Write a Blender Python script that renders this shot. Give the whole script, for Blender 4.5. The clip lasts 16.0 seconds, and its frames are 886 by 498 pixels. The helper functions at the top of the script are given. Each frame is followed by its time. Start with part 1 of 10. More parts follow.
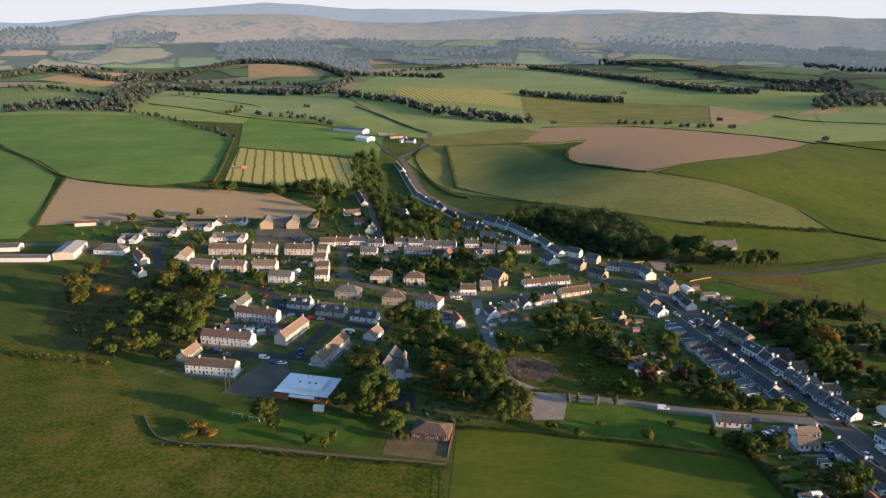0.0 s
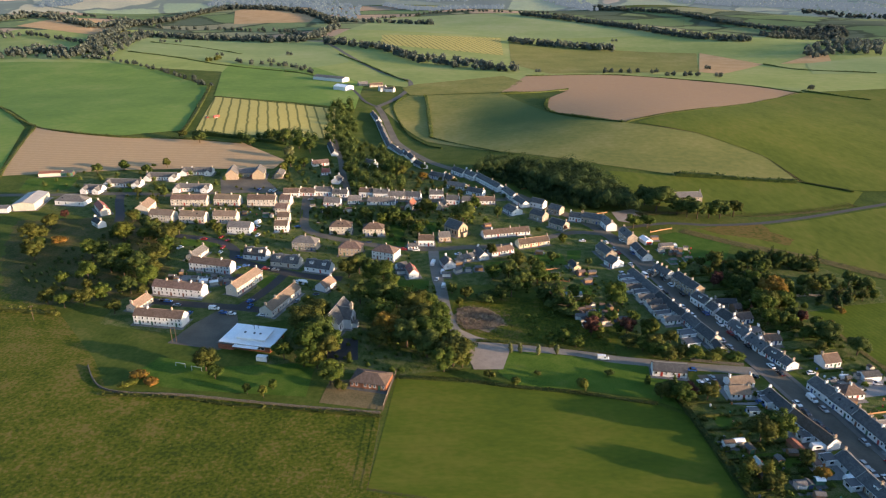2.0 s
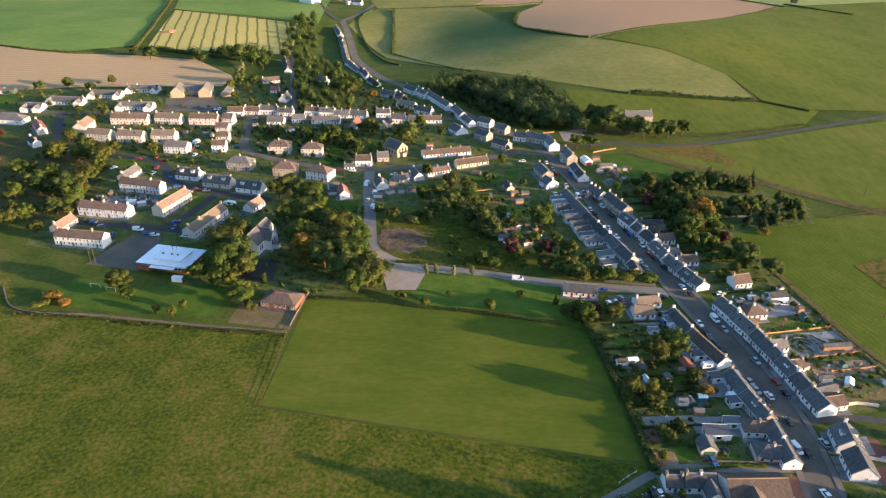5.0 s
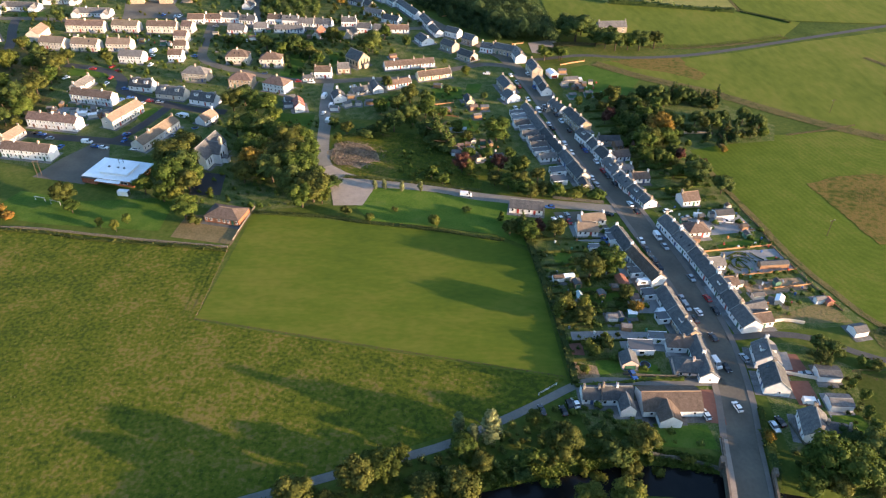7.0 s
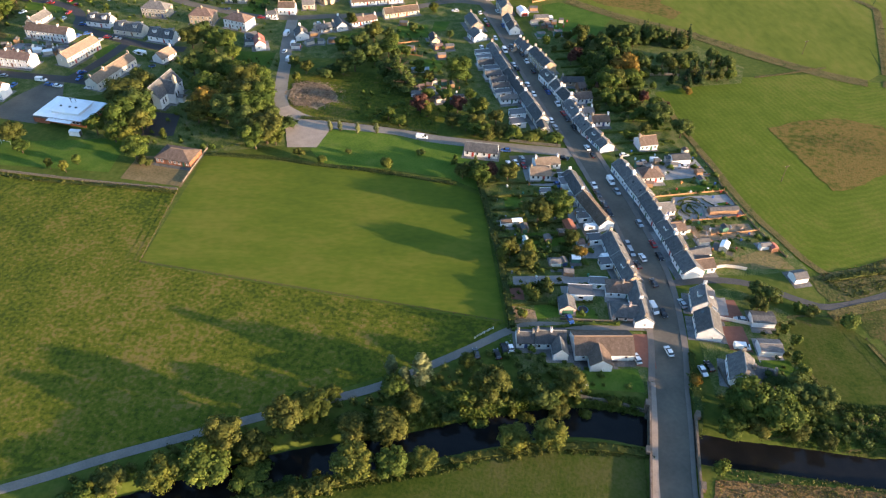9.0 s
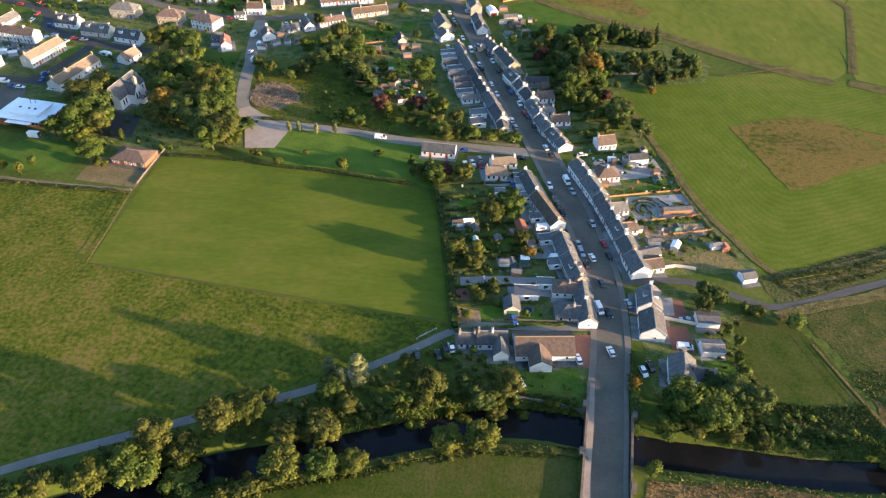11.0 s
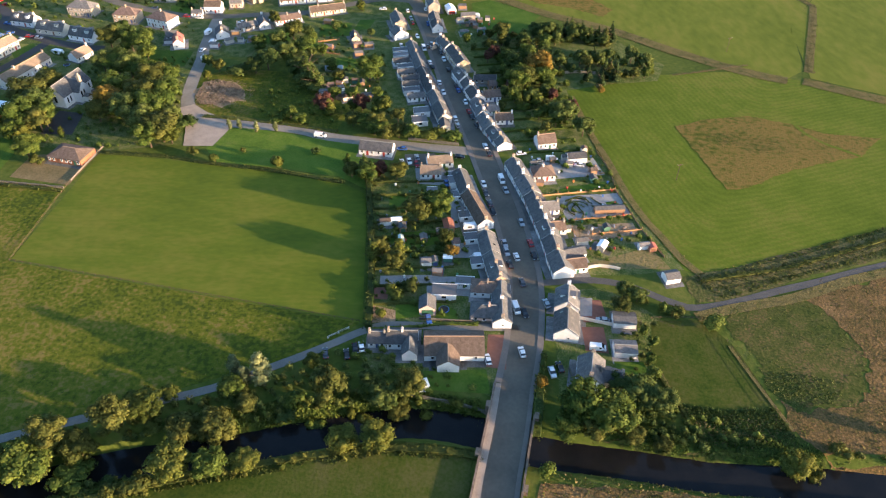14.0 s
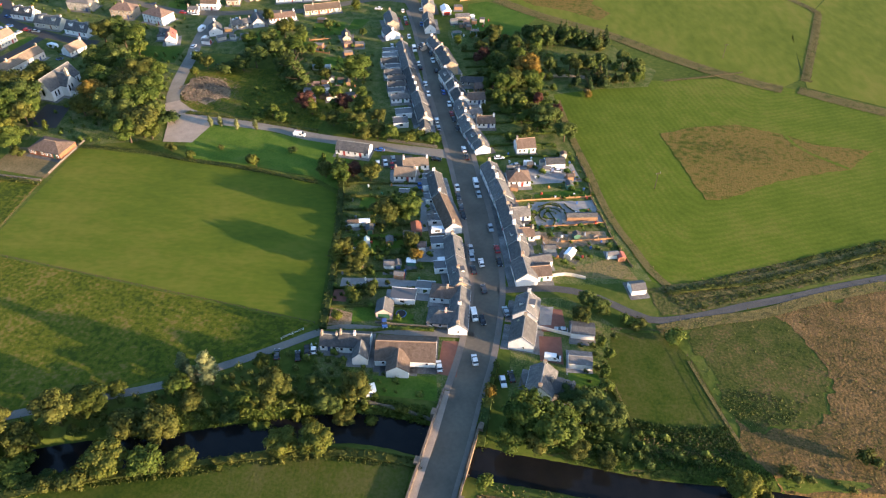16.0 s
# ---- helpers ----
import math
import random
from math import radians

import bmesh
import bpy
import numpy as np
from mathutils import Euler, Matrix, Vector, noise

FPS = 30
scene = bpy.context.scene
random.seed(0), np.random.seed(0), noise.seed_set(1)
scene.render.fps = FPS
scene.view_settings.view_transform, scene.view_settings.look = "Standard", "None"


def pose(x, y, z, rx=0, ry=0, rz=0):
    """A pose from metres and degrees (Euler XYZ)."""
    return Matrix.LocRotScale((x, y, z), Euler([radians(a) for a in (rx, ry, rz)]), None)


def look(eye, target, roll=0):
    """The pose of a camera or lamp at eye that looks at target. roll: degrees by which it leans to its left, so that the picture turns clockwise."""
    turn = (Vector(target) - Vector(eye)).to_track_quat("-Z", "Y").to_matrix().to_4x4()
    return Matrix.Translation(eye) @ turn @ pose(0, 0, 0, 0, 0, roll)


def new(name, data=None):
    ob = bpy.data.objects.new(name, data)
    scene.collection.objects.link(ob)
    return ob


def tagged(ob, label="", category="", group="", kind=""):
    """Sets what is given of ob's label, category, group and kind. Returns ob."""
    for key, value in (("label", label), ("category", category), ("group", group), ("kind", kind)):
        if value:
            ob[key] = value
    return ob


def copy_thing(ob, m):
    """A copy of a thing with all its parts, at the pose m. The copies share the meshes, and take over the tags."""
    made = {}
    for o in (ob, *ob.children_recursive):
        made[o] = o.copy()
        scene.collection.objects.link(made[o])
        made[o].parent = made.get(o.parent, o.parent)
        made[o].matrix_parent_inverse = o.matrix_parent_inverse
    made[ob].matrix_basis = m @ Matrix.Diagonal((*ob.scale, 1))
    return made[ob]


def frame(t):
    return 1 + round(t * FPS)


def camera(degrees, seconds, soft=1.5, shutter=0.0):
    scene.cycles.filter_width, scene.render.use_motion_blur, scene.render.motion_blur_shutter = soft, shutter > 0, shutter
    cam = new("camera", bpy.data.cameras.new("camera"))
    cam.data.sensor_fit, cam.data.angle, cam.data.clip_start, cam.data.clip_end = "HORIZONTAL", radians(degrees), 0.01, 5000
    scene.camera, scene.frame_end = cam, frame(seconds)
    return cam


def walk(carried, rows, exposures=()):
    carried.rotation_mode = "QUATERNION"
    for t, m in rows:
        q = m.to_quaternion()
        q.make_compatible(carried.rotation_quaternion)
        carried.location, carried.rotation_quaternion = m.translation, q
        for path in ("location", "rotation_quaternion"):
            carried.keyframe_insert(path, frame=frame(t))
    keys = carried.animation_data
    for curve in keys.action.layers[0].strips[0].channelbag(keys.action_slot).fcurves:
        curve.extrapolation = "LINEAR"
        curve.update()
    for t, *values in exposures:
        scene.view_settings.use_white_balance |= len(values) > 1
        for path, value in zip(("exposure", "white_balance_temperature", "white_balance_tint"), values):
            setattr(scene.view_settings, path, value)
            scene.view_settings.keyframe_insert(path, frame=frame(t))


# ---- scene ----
cam = camera(64.7, 16.0, 1.2)
METRES, EYE, TILT, LEAN, TURN = 175.0, 162.9, -18.2, 0.0, 0.0
ROWS = [
    (0.0, 0.0, 0.0, 0.0, 0.0, 0.0, -0.0),
    (0.5, 0.0353, 0.0016, 0.0004, -0.03, -0.76, -0.02),
    (1.0, 0.0711, 0.0025, 0.0002, -0.07, -1.79, 0.0),
    (1.5, 0.1059, 0.004, 0.0003, -0.11, -2.91, -0.0),
    (2.0, 0.1414, 0.0059, 0.0012, -0.14, -4.05, 0.0),
    (2.5, 0.1761, 0.0071, 0.0011, -0.18, -5.15, 0.01),
    (3.0, 0.2112, 0.0085, 0.0012, -0.2, -6.24, 0.01),
    (3.5, 0.2462, 0.0101, 0.002, -0.23, -7.35, 0.01),
    (4.0, 0.2812, 0.0117, 0.003, -0.25, -8.3, 0.02),
    (6.5, 0.4518, 0.0183, 0.0053, -0.33, -15.61, -0.31),
    (7.0, 0.4822, 0.0194, 0.0072, -0.28, -17.64, -0.42),
    (7.5, 0.5111, 0.02, 0.0092, -0.25, -19.68, -0.57),
    (8.0, 0.5385, 0.0204, 0.0118, -0.24, -21.63, -0.72),
    (8.5, 0.5653, 0.022, 0.0158, -0.23, -22.61, -0.78),
    (9.0, 0.5917, 0.0222, 0.0178, -0.23, -22.61, -0.81),
    (11.5, 0.729, 0.0264, 0.0192, -0.07, -22.62, -0.56),
    (12.0, 0.7581, 0.0275, 0.0182, -0.05, -22.62, -0.52),
    (12.5, 0.7876, 0.0288, 0.0174, -0.0, -22.61, -0.46),
    (13.0, 0.8174, 0.0304, 0.0164, 0.03, -22.63, -0.41),
    (13.5, 0.8476, 0.0324, 0.0156, 0.05, -22.65, -0.35),
    (14.0, 0.8759, 0.0346, 0.015, 0.73, -22.64, -0.53),
    (14.5, 0.9064, 0.038, 0.0151, 2.47, -22.68, -0.98),
    (15.0, 0.938, 0.0426, 0.0158, 3.04, -22.7, -1.13),
    (15.5, 0.9675, 0.0481, 0.017, 3.13, -22.7, -1.21),
    (16.0, 0.9964, 0.0555, 0.0191, 3.24, -22.7, -1.29),
]
walk(cam, [(t, pose(0, 0, EYE, TILT, LEAN, TURN) @ pose(METRES * x, METRES * y, METRES * z, 90 + pitch, roll, yaw)) for t, x, y, z, yaw, pitch, roll in ROWS],
     exposures=[(0.0, 1.24), (2.5, 1.67), (4.0, 1.80), (8.0, 2.18), (16.0, 2.22)])

# ---- sky and sun: a low, warm evening sun from the east side ----
SUN_ELEVATION, SUN_AZIMUTH = 8.0, -19.5
world = bpy.data.worlds.new("sky")
scene.world = world
world.use_nodes = True
sky = world.node_tree.nodes.new("ShaderNodeTexSky")
sky.sky_type, sky.sun_disc = "NISHITA", False
sky.sun_elevation, sky.sun_rotation = radians(SUN_ELEVATION), radians(90 - SUN_AZIMUTH)
sky.air_density, sky.dust_density, sky.ozone_density = 1.0, 2.0, 3.0
world.node_tree.nodes["Background"].inputs["Strength"].default_value = 0.15
world.node_tree.links.new(sky.outputs[0], world.node_tree.nodes["Background"].inputs[0])
sun = new("sun", bpy.data.lights.new("sun", "SUN"))
sun.data.energy, sun.data.angle, sun.data.color = 4.4, radians(1.0), (1.0, 0.69, 0.44)
sun.matrix_world = look((0, 0, 0), (-math.cos(radians(SUN_AZIMUTH)), -math.sin(radians(SUN_AZIMUTH)), -math.tan(radians(SUN_ELEVATION))))

# ---- materials ----
def material(name, colours, scale=1.0, fine=0.0, rough=0.85, bump=0.0, bump_scale=None, metal=0.0, vary=0.0, island=0.0, stretch=None, patch=0.0, contrast=1.0):
    """Colours blended by noise; fine: share of a second, finer noise; patch: share of a third, ten times larger; vary: brightness by object; island: by loose piece."""
    m = bpy.data.materials.new(name)
    m.use_nodes = True
    nt = m.node_tree
    n, l = nt.nodes, nt.links
    b = n["Principled BSDF"]
    b.inputs["Roughness"].default_value, b.inputs["Metallic"].default_value = rough, metal
    if rough >= 0.9:
        b.inputs["Specular IOR Level"].default_value = 0.08
    co = n.new("ShaderNodeTexCoord").outputs["Object"]
    if stretch:
        mp = n.new("ShaderNodeMapping")
        mp.inputs["Scale"].default_value = stretch
        l.new(co, mp.inputs[0])
        co = mp.outputs[0]

    def noise_node(s, detail=4.0):
        t = n.new("ShaderNodeTexNoise")
        t.inputs["Scale"].default_value, t.inputs["Detail"].default_value = s, detail
        l.new(co, t.inputs["Vector"])
        return t.outputs[0]

    def blend(a, bb, f):
        x = n.new("ShaderNodeMath")
        x.operation = "MULTIPLY_ADD"
        x.inputs[1].default_value = f
        y = n.new("ShaderNodeMath")
        y.operation = "MULTIPLY"
        y.inputs[1].default_value = 1 - f
        l.new(a, y.inputs[0])
        l.new(bb, x.inputs[0])
        l.new(y.outputs[0], x.inputs[2])
        return x.outputs[0]
    v = noise_node(scale)
    if fine:
        v = blend(v, noise_node(scale * 9, 5.0), fine)
    if patch:
        v = blend(v, noise_node(scale * 0.12, 3.0), patch)
    ramp = n.new("ShaderNodeValToRGB")
    el = ramp.color_ramp.elements
    k = len(colours)
    spread = 0.36 / contrast
    for i, c in enumerate(colours):
        p = 0.5 + spread * (i / max(1, k - 1) - 0.5)
        e = el[i] if i < 2 else el.new(p)
        e.position = p
        e.color = (*c, 1)
    l.new(v, ramp.inputs[0])
    col = ramp.outputs[0]
    for share, src in ((vary, "object"), (island, "island")):
        if share:
            r = n.new("ShaderNodeObjectInfo").outputs["Random"] if src == "object" else n.new("ShaderNodeNewGeometry").outputs["Random Per Island"]
            mr = n.new("ShaderNodeMapRange")
            mr.inputs[3].default_value, mr.inputs[4].default_value = 1 - share, 1 + share
            l.new(r, mr.inputs[0])
            hs = n.new("ShaderNodeHueSaturation")
            l.new(mr.outputs[0], hs.inputs["Value"])
            mh = n.new("ShaderNodeMapRange")
            mh.inputs[3].default_value, mh.inputs[4].default_value = 0.5 + 0.06 * share, 0.5 - 0.06 * share
            l.new(r, mh.inputs[0])
            l.new(mh.outputs[0], hs.inputs["Hue"])
            l.new(col, hs.inputs["Color"])
            col = hs.outputs[0]
    l.new(col, b.inputs["Base Color"])
    if bump:
        bp = n.new("ShaderNodeBump")
        bp.inputs["Strength"].default_value = bump
        bp.inputs["Distance"].default_value = 0.3
        l.new(noise_node(bump_scale or scale * 6, 6.0), bp.inputs["Height"])
        l.new(bp.outputs[0], b.inputs["Normal"])
    return m


def leafy(name, colours, island=0.3, vary=0.22, glow=0.32):
    """Foliage: light passes through the thin leaves a little."""
    m = material(name, colours, 0.35, 0.4, 0.75, vary=vary, island=island)
    n, l = m.node_tree.nodes, m.node_tree.links
    b = n["Principled BSDF"]
    b.inputs["Specular IOR Level"].default_value = 0.12
    tr = n.new("ShaderNodeBsdfTranslucent")
    mix = n.new("ShaderNodeMixShader")
    mix.inputs[0].default_value = glow
    l.new(b.inputs["Base Color"].links[0].from_socket, tr.inputs[0])
    l.new(b.outputs[0], mix.inputs[1])
    l.new(tr.outputs[0], mix.inputs[2])
    l.new(mix.outputs[0], n["Material Output"].inputs[0])
    return m


def coursed(name, colours, course=0.25, rough=0.75, vary=0.15, bump=0.5, axis="Y"):
    """A roof or wall laid in courses: fine bands along the slope, with stains."""
    m = material(name, colours, 0.8, 0.5, rough, vary=vary, contrast=1.2)
    n, l = m.node_tree.nodes, m.node_tree.links
    br = n.new("ShaderNodeTexBrick")
    br.inputs["Scale"].default_value = 1.0
    br.inputs["Brick Width"].default_value, br.inputs["Row Height"].default_value = course * 1.4, course
    br.inputs["Mortar Size"].default_value = 0.02
    br.inputs["Color1"].default_value, br.inputs["Color2"].default_value, br.inputs["Mortar"].default_value = (0.85, 0.85, 0.85, 1), (1.15, 1.15, 1.15, 1), (0.55, 0.55, 0.55, 1)
    co = n.new("ShaderNodeTexCoord")
    if axis == "Z":
        sp = n.new("ShaderNodeSeparateXYZ")
        cb = n.new("ShaderNodeCombineXYZ")
        ad = n.new("ShaderNodeMath")
        l.new(co.outputs["Object"], sp.inputs[0])
        l.new(sp.outputs[0], ad.inputs[0])
        l.new(sp.outputs[1], ad.inputs[1])
        l.new(ad.outputs[0], cb.inputs[0])
        l.new(sp.outputs[2], cb.inputs[1])
        l.new(cb.outputs[0], br.inputs["Vector"])
    else:
        l.new(co.outputs["Object"], br.inputs["Vector"])
    b = n["Principled BSDF"]
    old = b.inputs["Base Color"].links[0].from_socket
    mx = n.new("ShaderNodeMix")
    mx.data_type, mx.blend_type = "RGBA", "MULTIPLY"
    mx.inputs[0].default_value = 0.8
    l.new(old, mx.inputs[6])
    l.new(br.outputs[0], mx.inputs[7])
    l.new(mx.outputs[2], b.inputs["Base Color"])
    bp = n.new("ShaderNodeBump")
    bp.inputs["Strength"].default_value, bp.inputs["Distance"].default_value = bump, 0.03
    l.new(br.outputs[1], bp.inputs["Height"])
    l.new(bp.outputs[0], b.inputs["Normal"])
    return m


def striped(name, light, dark, width, turn, share=0.3, wobble=0.6, soft=0.06):
    """Mown field: rows of the dark colour every width metres, running along the direction turn (degrees)."""
    m = material(name, light, 0.25, 0.5, 0.9, bump=0.4, bump_scale=2.0)
    n, l = m.node_tree.nodes, m.node_tree.links
    b = n["Principled BSDF"]
    old = b.inputs["Base Color"].links[0].from_socket
    co = n.new("ShaderNodeTexCoord")
    mp = n.new("ShaderNodeMapping")
    mp.inputs["Rotation"].default_value = (0, 0, radians(-turn))
    l.new(co.outputs["Object"], mp.inputs[0])
    sp = n.new("ShaderNodeSeparateXYZ")
    l.new(mp.outputs[0], sp.inputs[0])
    nz = n.new("ShaderNodeTexNoise")
    nz.inputs["Scale"].default_value = 0.05
    l.new(co.outputs["Object"], nz.inputs["Vector"])
    ma = n.new("ShaderNodeMath")
    ma.operation = "MULTIPLY_ADD"
    ma.inputs[1].default_value = wobble * 4
    l.new(nz.outputs[0], ma.inputs[0])
    l.new(sp.outputs[1], ma.inputs[2])
    dv = n.new("ShaderNodeMath")
    dv.operation = "DIVIDE"
    dv.inputs[1].default_value = width
    l.new(ma.outputs[0], dv.inputs[0])
    fr = n.new("ShaderNodeMath")
    fr.operation = "FRACT"
    l.new(dv.outputs[0], fr.inputs[0])
    rp = n.new("ShaderNodeValToRGB")
    e = rp.color_ramp.elements
    e[0].position, e[0].color = 0.0, (0, 0, 0, 1)
    e[1].position, e[1].color = soft, (1, 1, 1, 1)
    for p, c in ((share, 1), (share + soft, 0)):
        x = e.new(p)
        x.color = (c, c, c, 1)
    l.new(fr.outputs[0], rp.inputs[0])
    mx = n.new("ShaderNodeMix")
    mx.data_type = "RGBA"
    mx.inputs[7].default_value = (*dark, 1)
    l.new(rp.outputs[0], mx.inputs[0])
    l.new(old, mx.inputs[6])
    l.new(mx.outputs[2], b.inputs["Base Color"])
    return m


def plain(name, c, rough=0.5, metal=0.0, vary=0.0):
    return material(name, [tuple(0.85 * v for v in c), tuple(min(1, 1.1 * v) for v in c)], 1.5, 0.4, rough, metal=metal, vary=vary)


def glassy(name, c=(0.02, 0.025, 0.03)):
    m = plain(name, c, 0.08)
    m.node_tree.nodes["Principled BSDF"].inputs["Specular IOR Level"].default_value = 0.7
    return m


WALLS = {
    "white": material("white_render", [(0.576, 0.567, 0.549), (0.675, 0.670, 0.661), (0.720, 0.720, 0.711)], 0.6, 0.4, 0.9, 0.15, 8, vary=0.08),
    "cream": material("cream_harling", [(0.430, 0.387, 0.325), (0.542, 0.494, 0.425), (0.593, 0.546, 0.478)], 0.6, 0.5, 0.95, 0.3, 9, vary=0.12),
    "yellow": material("yellow_render", [(0.52, 0.44, 0.29), (0.64, 0.55, 0.38)], 0.6, 0.5, 0.9, vary=0.08),
    "pink": material("pink_render", [(0.50, 0.36, 0.30), (0.62, 0.47, 0.40)], 0.6, 0.5, 0.9, vary=0.08),
    "tan": coursed("sandstone", [(0.30, 0.23, 0.16), (0.41, 0.32, 0.23), (0.48, 0.385, 0.28)], 0.3, 0.9, 0.15, 0.6, "Z"),
    "stone": coursed("grey_stone", [(0.24, 0.20, 0.16), (0.36, 0.31, 0.25), (0.44, 0.38, 0.31)], 0.3, 0.9, 0.15, 0.6, "Z"),
    "brick": coursed("red_brick", [(0.30, 0.11, 0.06), (0.40, 0.17, 0.10)], 0.1, 0.9, 0.1, 0.6, "Z"),
    "brown": material("brown_boards", [(0.20, 0.11, 0.06), (0.30, 0.18, 0.10)], 1.0, 0.4, 0.8, vary=0.2),
    "greenpaint": material("green_boards", [(0.05, 0.13, 0.09), (0.08, 0.19, 0.13)], 1.0, 0.4, 0.7),
}
ROOFS = {
    "slate": coursed("slate", [(0.068, 0.069, 0.072), (0.102, 0.102, 0.104), (0.150, 0.144, 0.139)], 0.22, 0.92, 0.3),
    "grey": coursed("grey_tile", [(0.101, 0.097, 0.094), (0.144, 0.137, 0.133), (0.187, 0.176, 0.169)], 0.3, 0.92, 0.2),
    "brown": coursed("brown_tile", [(0.098, 0.071, 0.057), (0.147, 0.106, 0.086), (0.184, 0.138, 0.115)], 0.3, 0.92, 0.2),
    "beige": coursed("buff_tile", [(0.145, 0.106, 0.076), (0.200, 0.149, 0.106), (0.238, 0.178, 0.132)], 0.3, 0.85, 0.15),
    "redtile": coursed("red_tile", [(0.24, 0.075, 0.05), (0.33, 0.12, 0.08)], 0.3, 0.85, 0.15),
    "sheet": material("weathered_sheeting", [(0.27, 0.26, 0.25), (0.40, 0.39, 0.38)], 0.3, 0.5, 0.7, vary=0.1),
    "white": material("pale_sheeting", [(0.732, 0.756, 0.781), (0.903, 0.915, 0.939)], 0.3, 0.4, 0.45, vary=0.05),
}
FRAME_WHITE = plain("white_frame", (0.75, 0.75, 0.74), 0.5)
PANE = glassy("pane")
DOOR_PAINTS = [plain("door_brown", (0.16, 0.07, 0.04)), plain("door_white", (0.7, 0.7, 0.68)), plain("door_red", (0.32, 0.04, 0.03)), plain("door_blue", (0.04, 0.07, 0.18)), plain("door_green", (0.03, 0.10, 0.06))]
POT = plain("clay_pot", (0.36, 0.24, 0.16), 0.9)
CONCRETE = material("concrete", [(0.208, 0.200, 0.184), (0.288, 0.280, 0.264)], 0.8, 0.5, 0.9, vary=0.1)
WOODEN = material("weathered_wood", [(0.22, 0.14, 0.08), (0.34, 0.23, 0.14)], 1.2, 0.5, 0.85, vary=0.2)
DRYSTONE = material("drystone", [(0.06, 0.058, 0.045), (0.12, 0.11, 0.085), (0.18, 0.165, 0.13)], 2.5, 0.4, 0.95, 0.8, 5)
LEAD = plain("grey_flat_roof", (0.085, 0.086, 0.092), 0.6, vary=0.3)

GRASS = material("grass", [(0.037, 0.060, 0.010), (0.066, 0.090, 0.016), (0.107, 0.112, 0.028)], 0.06, 0.5, 0.95, 0.35, 1.5, patch=0.3, contrast=1.35)
PITCH = material("mown_turf", [(0.054, 0.083, 0.010), (0.081, 0.107, 0.012), (0.120, 0.124, 0.020)], 0.03, 0.4, 0.95, 0.2, 2.0, patch=0.4, contrast=1.5, stretch=(1.0, 2.2, 1.0))
PASTURE = material("pasture", [(0.038, 0.056, 0.008), (0.064, 0.082, 0.008), (0.093, 0.099, 0.013), (0.143, 0.112, 0.031)], 0.08, 0.62, 0.95, 0.45, 1.1, patch=0.25, contrast=2.0)
LAWN = material("lawn", [(0.033, 0.073, 0.010), (0.057, 0.106, 0.014), (0.090, 0.123, 0.024)], 0.15, 0.45, 0.95, 0.3, 3, vary=0.2)
MEADOW = material("river_meadow", [(0.018, 0.037, 0.006), (0.034, 0.053, 0.007), (0.051, 0.062, 0.012), (0.071, 0.069, 0.021)], 0.12, 0.5, 0.95, 0.4, 1.4, patch=0.3, contrast=1.4)
# Distance haze is put into these two grass colours: paler, greyer than near grass.
HAZED_GRASS = material("pale_far_grass", [(0.170, 0.226, 0.083), (0.232, 0.280, 0.109), (0.300, 0.316, 0.157)], 0.006, 0.35, 0.95, patch=0.35, contrast=1.2)
HAZED_HILL_GRASS = material("hill_grass", [(0.176, 0.227, 0.064), (0.244, 0.283, 0.089), (0.328, 0.324, 0.134)], 0.008, 0.4, 0.95, patch=0.35, contrast=1.2)
THICKET = material("thicket_ground", [(0.022, 0.038, 0.010), (0.050, 0.062, 0.016), (0.090, 0.080, 0.030), (0.14, 0.10, 0.05)], 0.10, 0.55, 0.95, 1.0, 0.9, patch=0.3, contrast=1.4)
RUSH = material("rushy_grass", [(0.021, 0.036, 0.008), (0.038, 0.054, 0.010), (0.064, 0.067, 0.018), (0.120, 0.082, 0.036)], 0.15, 0.55, 0.95, 0.5, 1.2, patch=0.3, contrast=1.5)
BRACKEN = material("bracken", [(0.047, 0.046, 0.014), (0.096, 0.066, 0.025), (0.151, 0.093, 0.039), (0.207, 0.130, 0.059)], 0.22, 0.6, 0.95, 1.0, 1.2, patch=0.3, contrast=1.5)
DRY = material("dry_verge", [(0.051, 0.065, 0.016), (0.098, 0.087, 0.029), (0.151, 0.116, 0.047), (0.085, 0.084, 0.026)], 0.25, 0.5, 0.95, 1.0, 1.5, contrast=1.4)
GARDEN = material("garden_ground", [(0.026, 0.046, 0.012), (0.060, 0.090, 0.020), (0.105, 0.122, 0.036), (0.160, 0.140, 0.075)], 0.28, 0.6, 0.95, 0.6, 1.6, contrast=1.5)
ROUGH = material("rough_grass", [(0.050, 0.077, 0.015), (0.104, 0.104, 0.030), (0.189, 0.140, 0.067), (0.090, 0.099, 0.032)], 0.14, 0.6, 0.95, 1.0, 0.7, patch=0.25, contrast=1.4)
RUBBLE = material("dug_earth", [(0.090, 0.085, 0.030), (0.200, 0.140, 0.085), (0.310, 0.225, 0.150), (0.120, 0.105, 0.045)], 0.45, 0.6, 0.95, 1.0, 1.2, contrast=1.3)
BARE = material("worn_earth", [(0.073, 0.073, 0.026), (0.146, 0.112, 0.055), (0.202, 0.155, 0.084)], 0.16, 0.5, 0.95, 0.5, 1.5, contrast=1.0, patch=0.2)
BRIGHT = material("ley_grass", [(0.076, 0.101, 0.012), (0.104, 0.126, 0.017), (0.145, 0.141, 0.027)], 0.22, 0.3, 0.95, 0.3, 2.0, patch=0.45, contrast=1.3, stretch=(1.0, 0.45, 1.0))
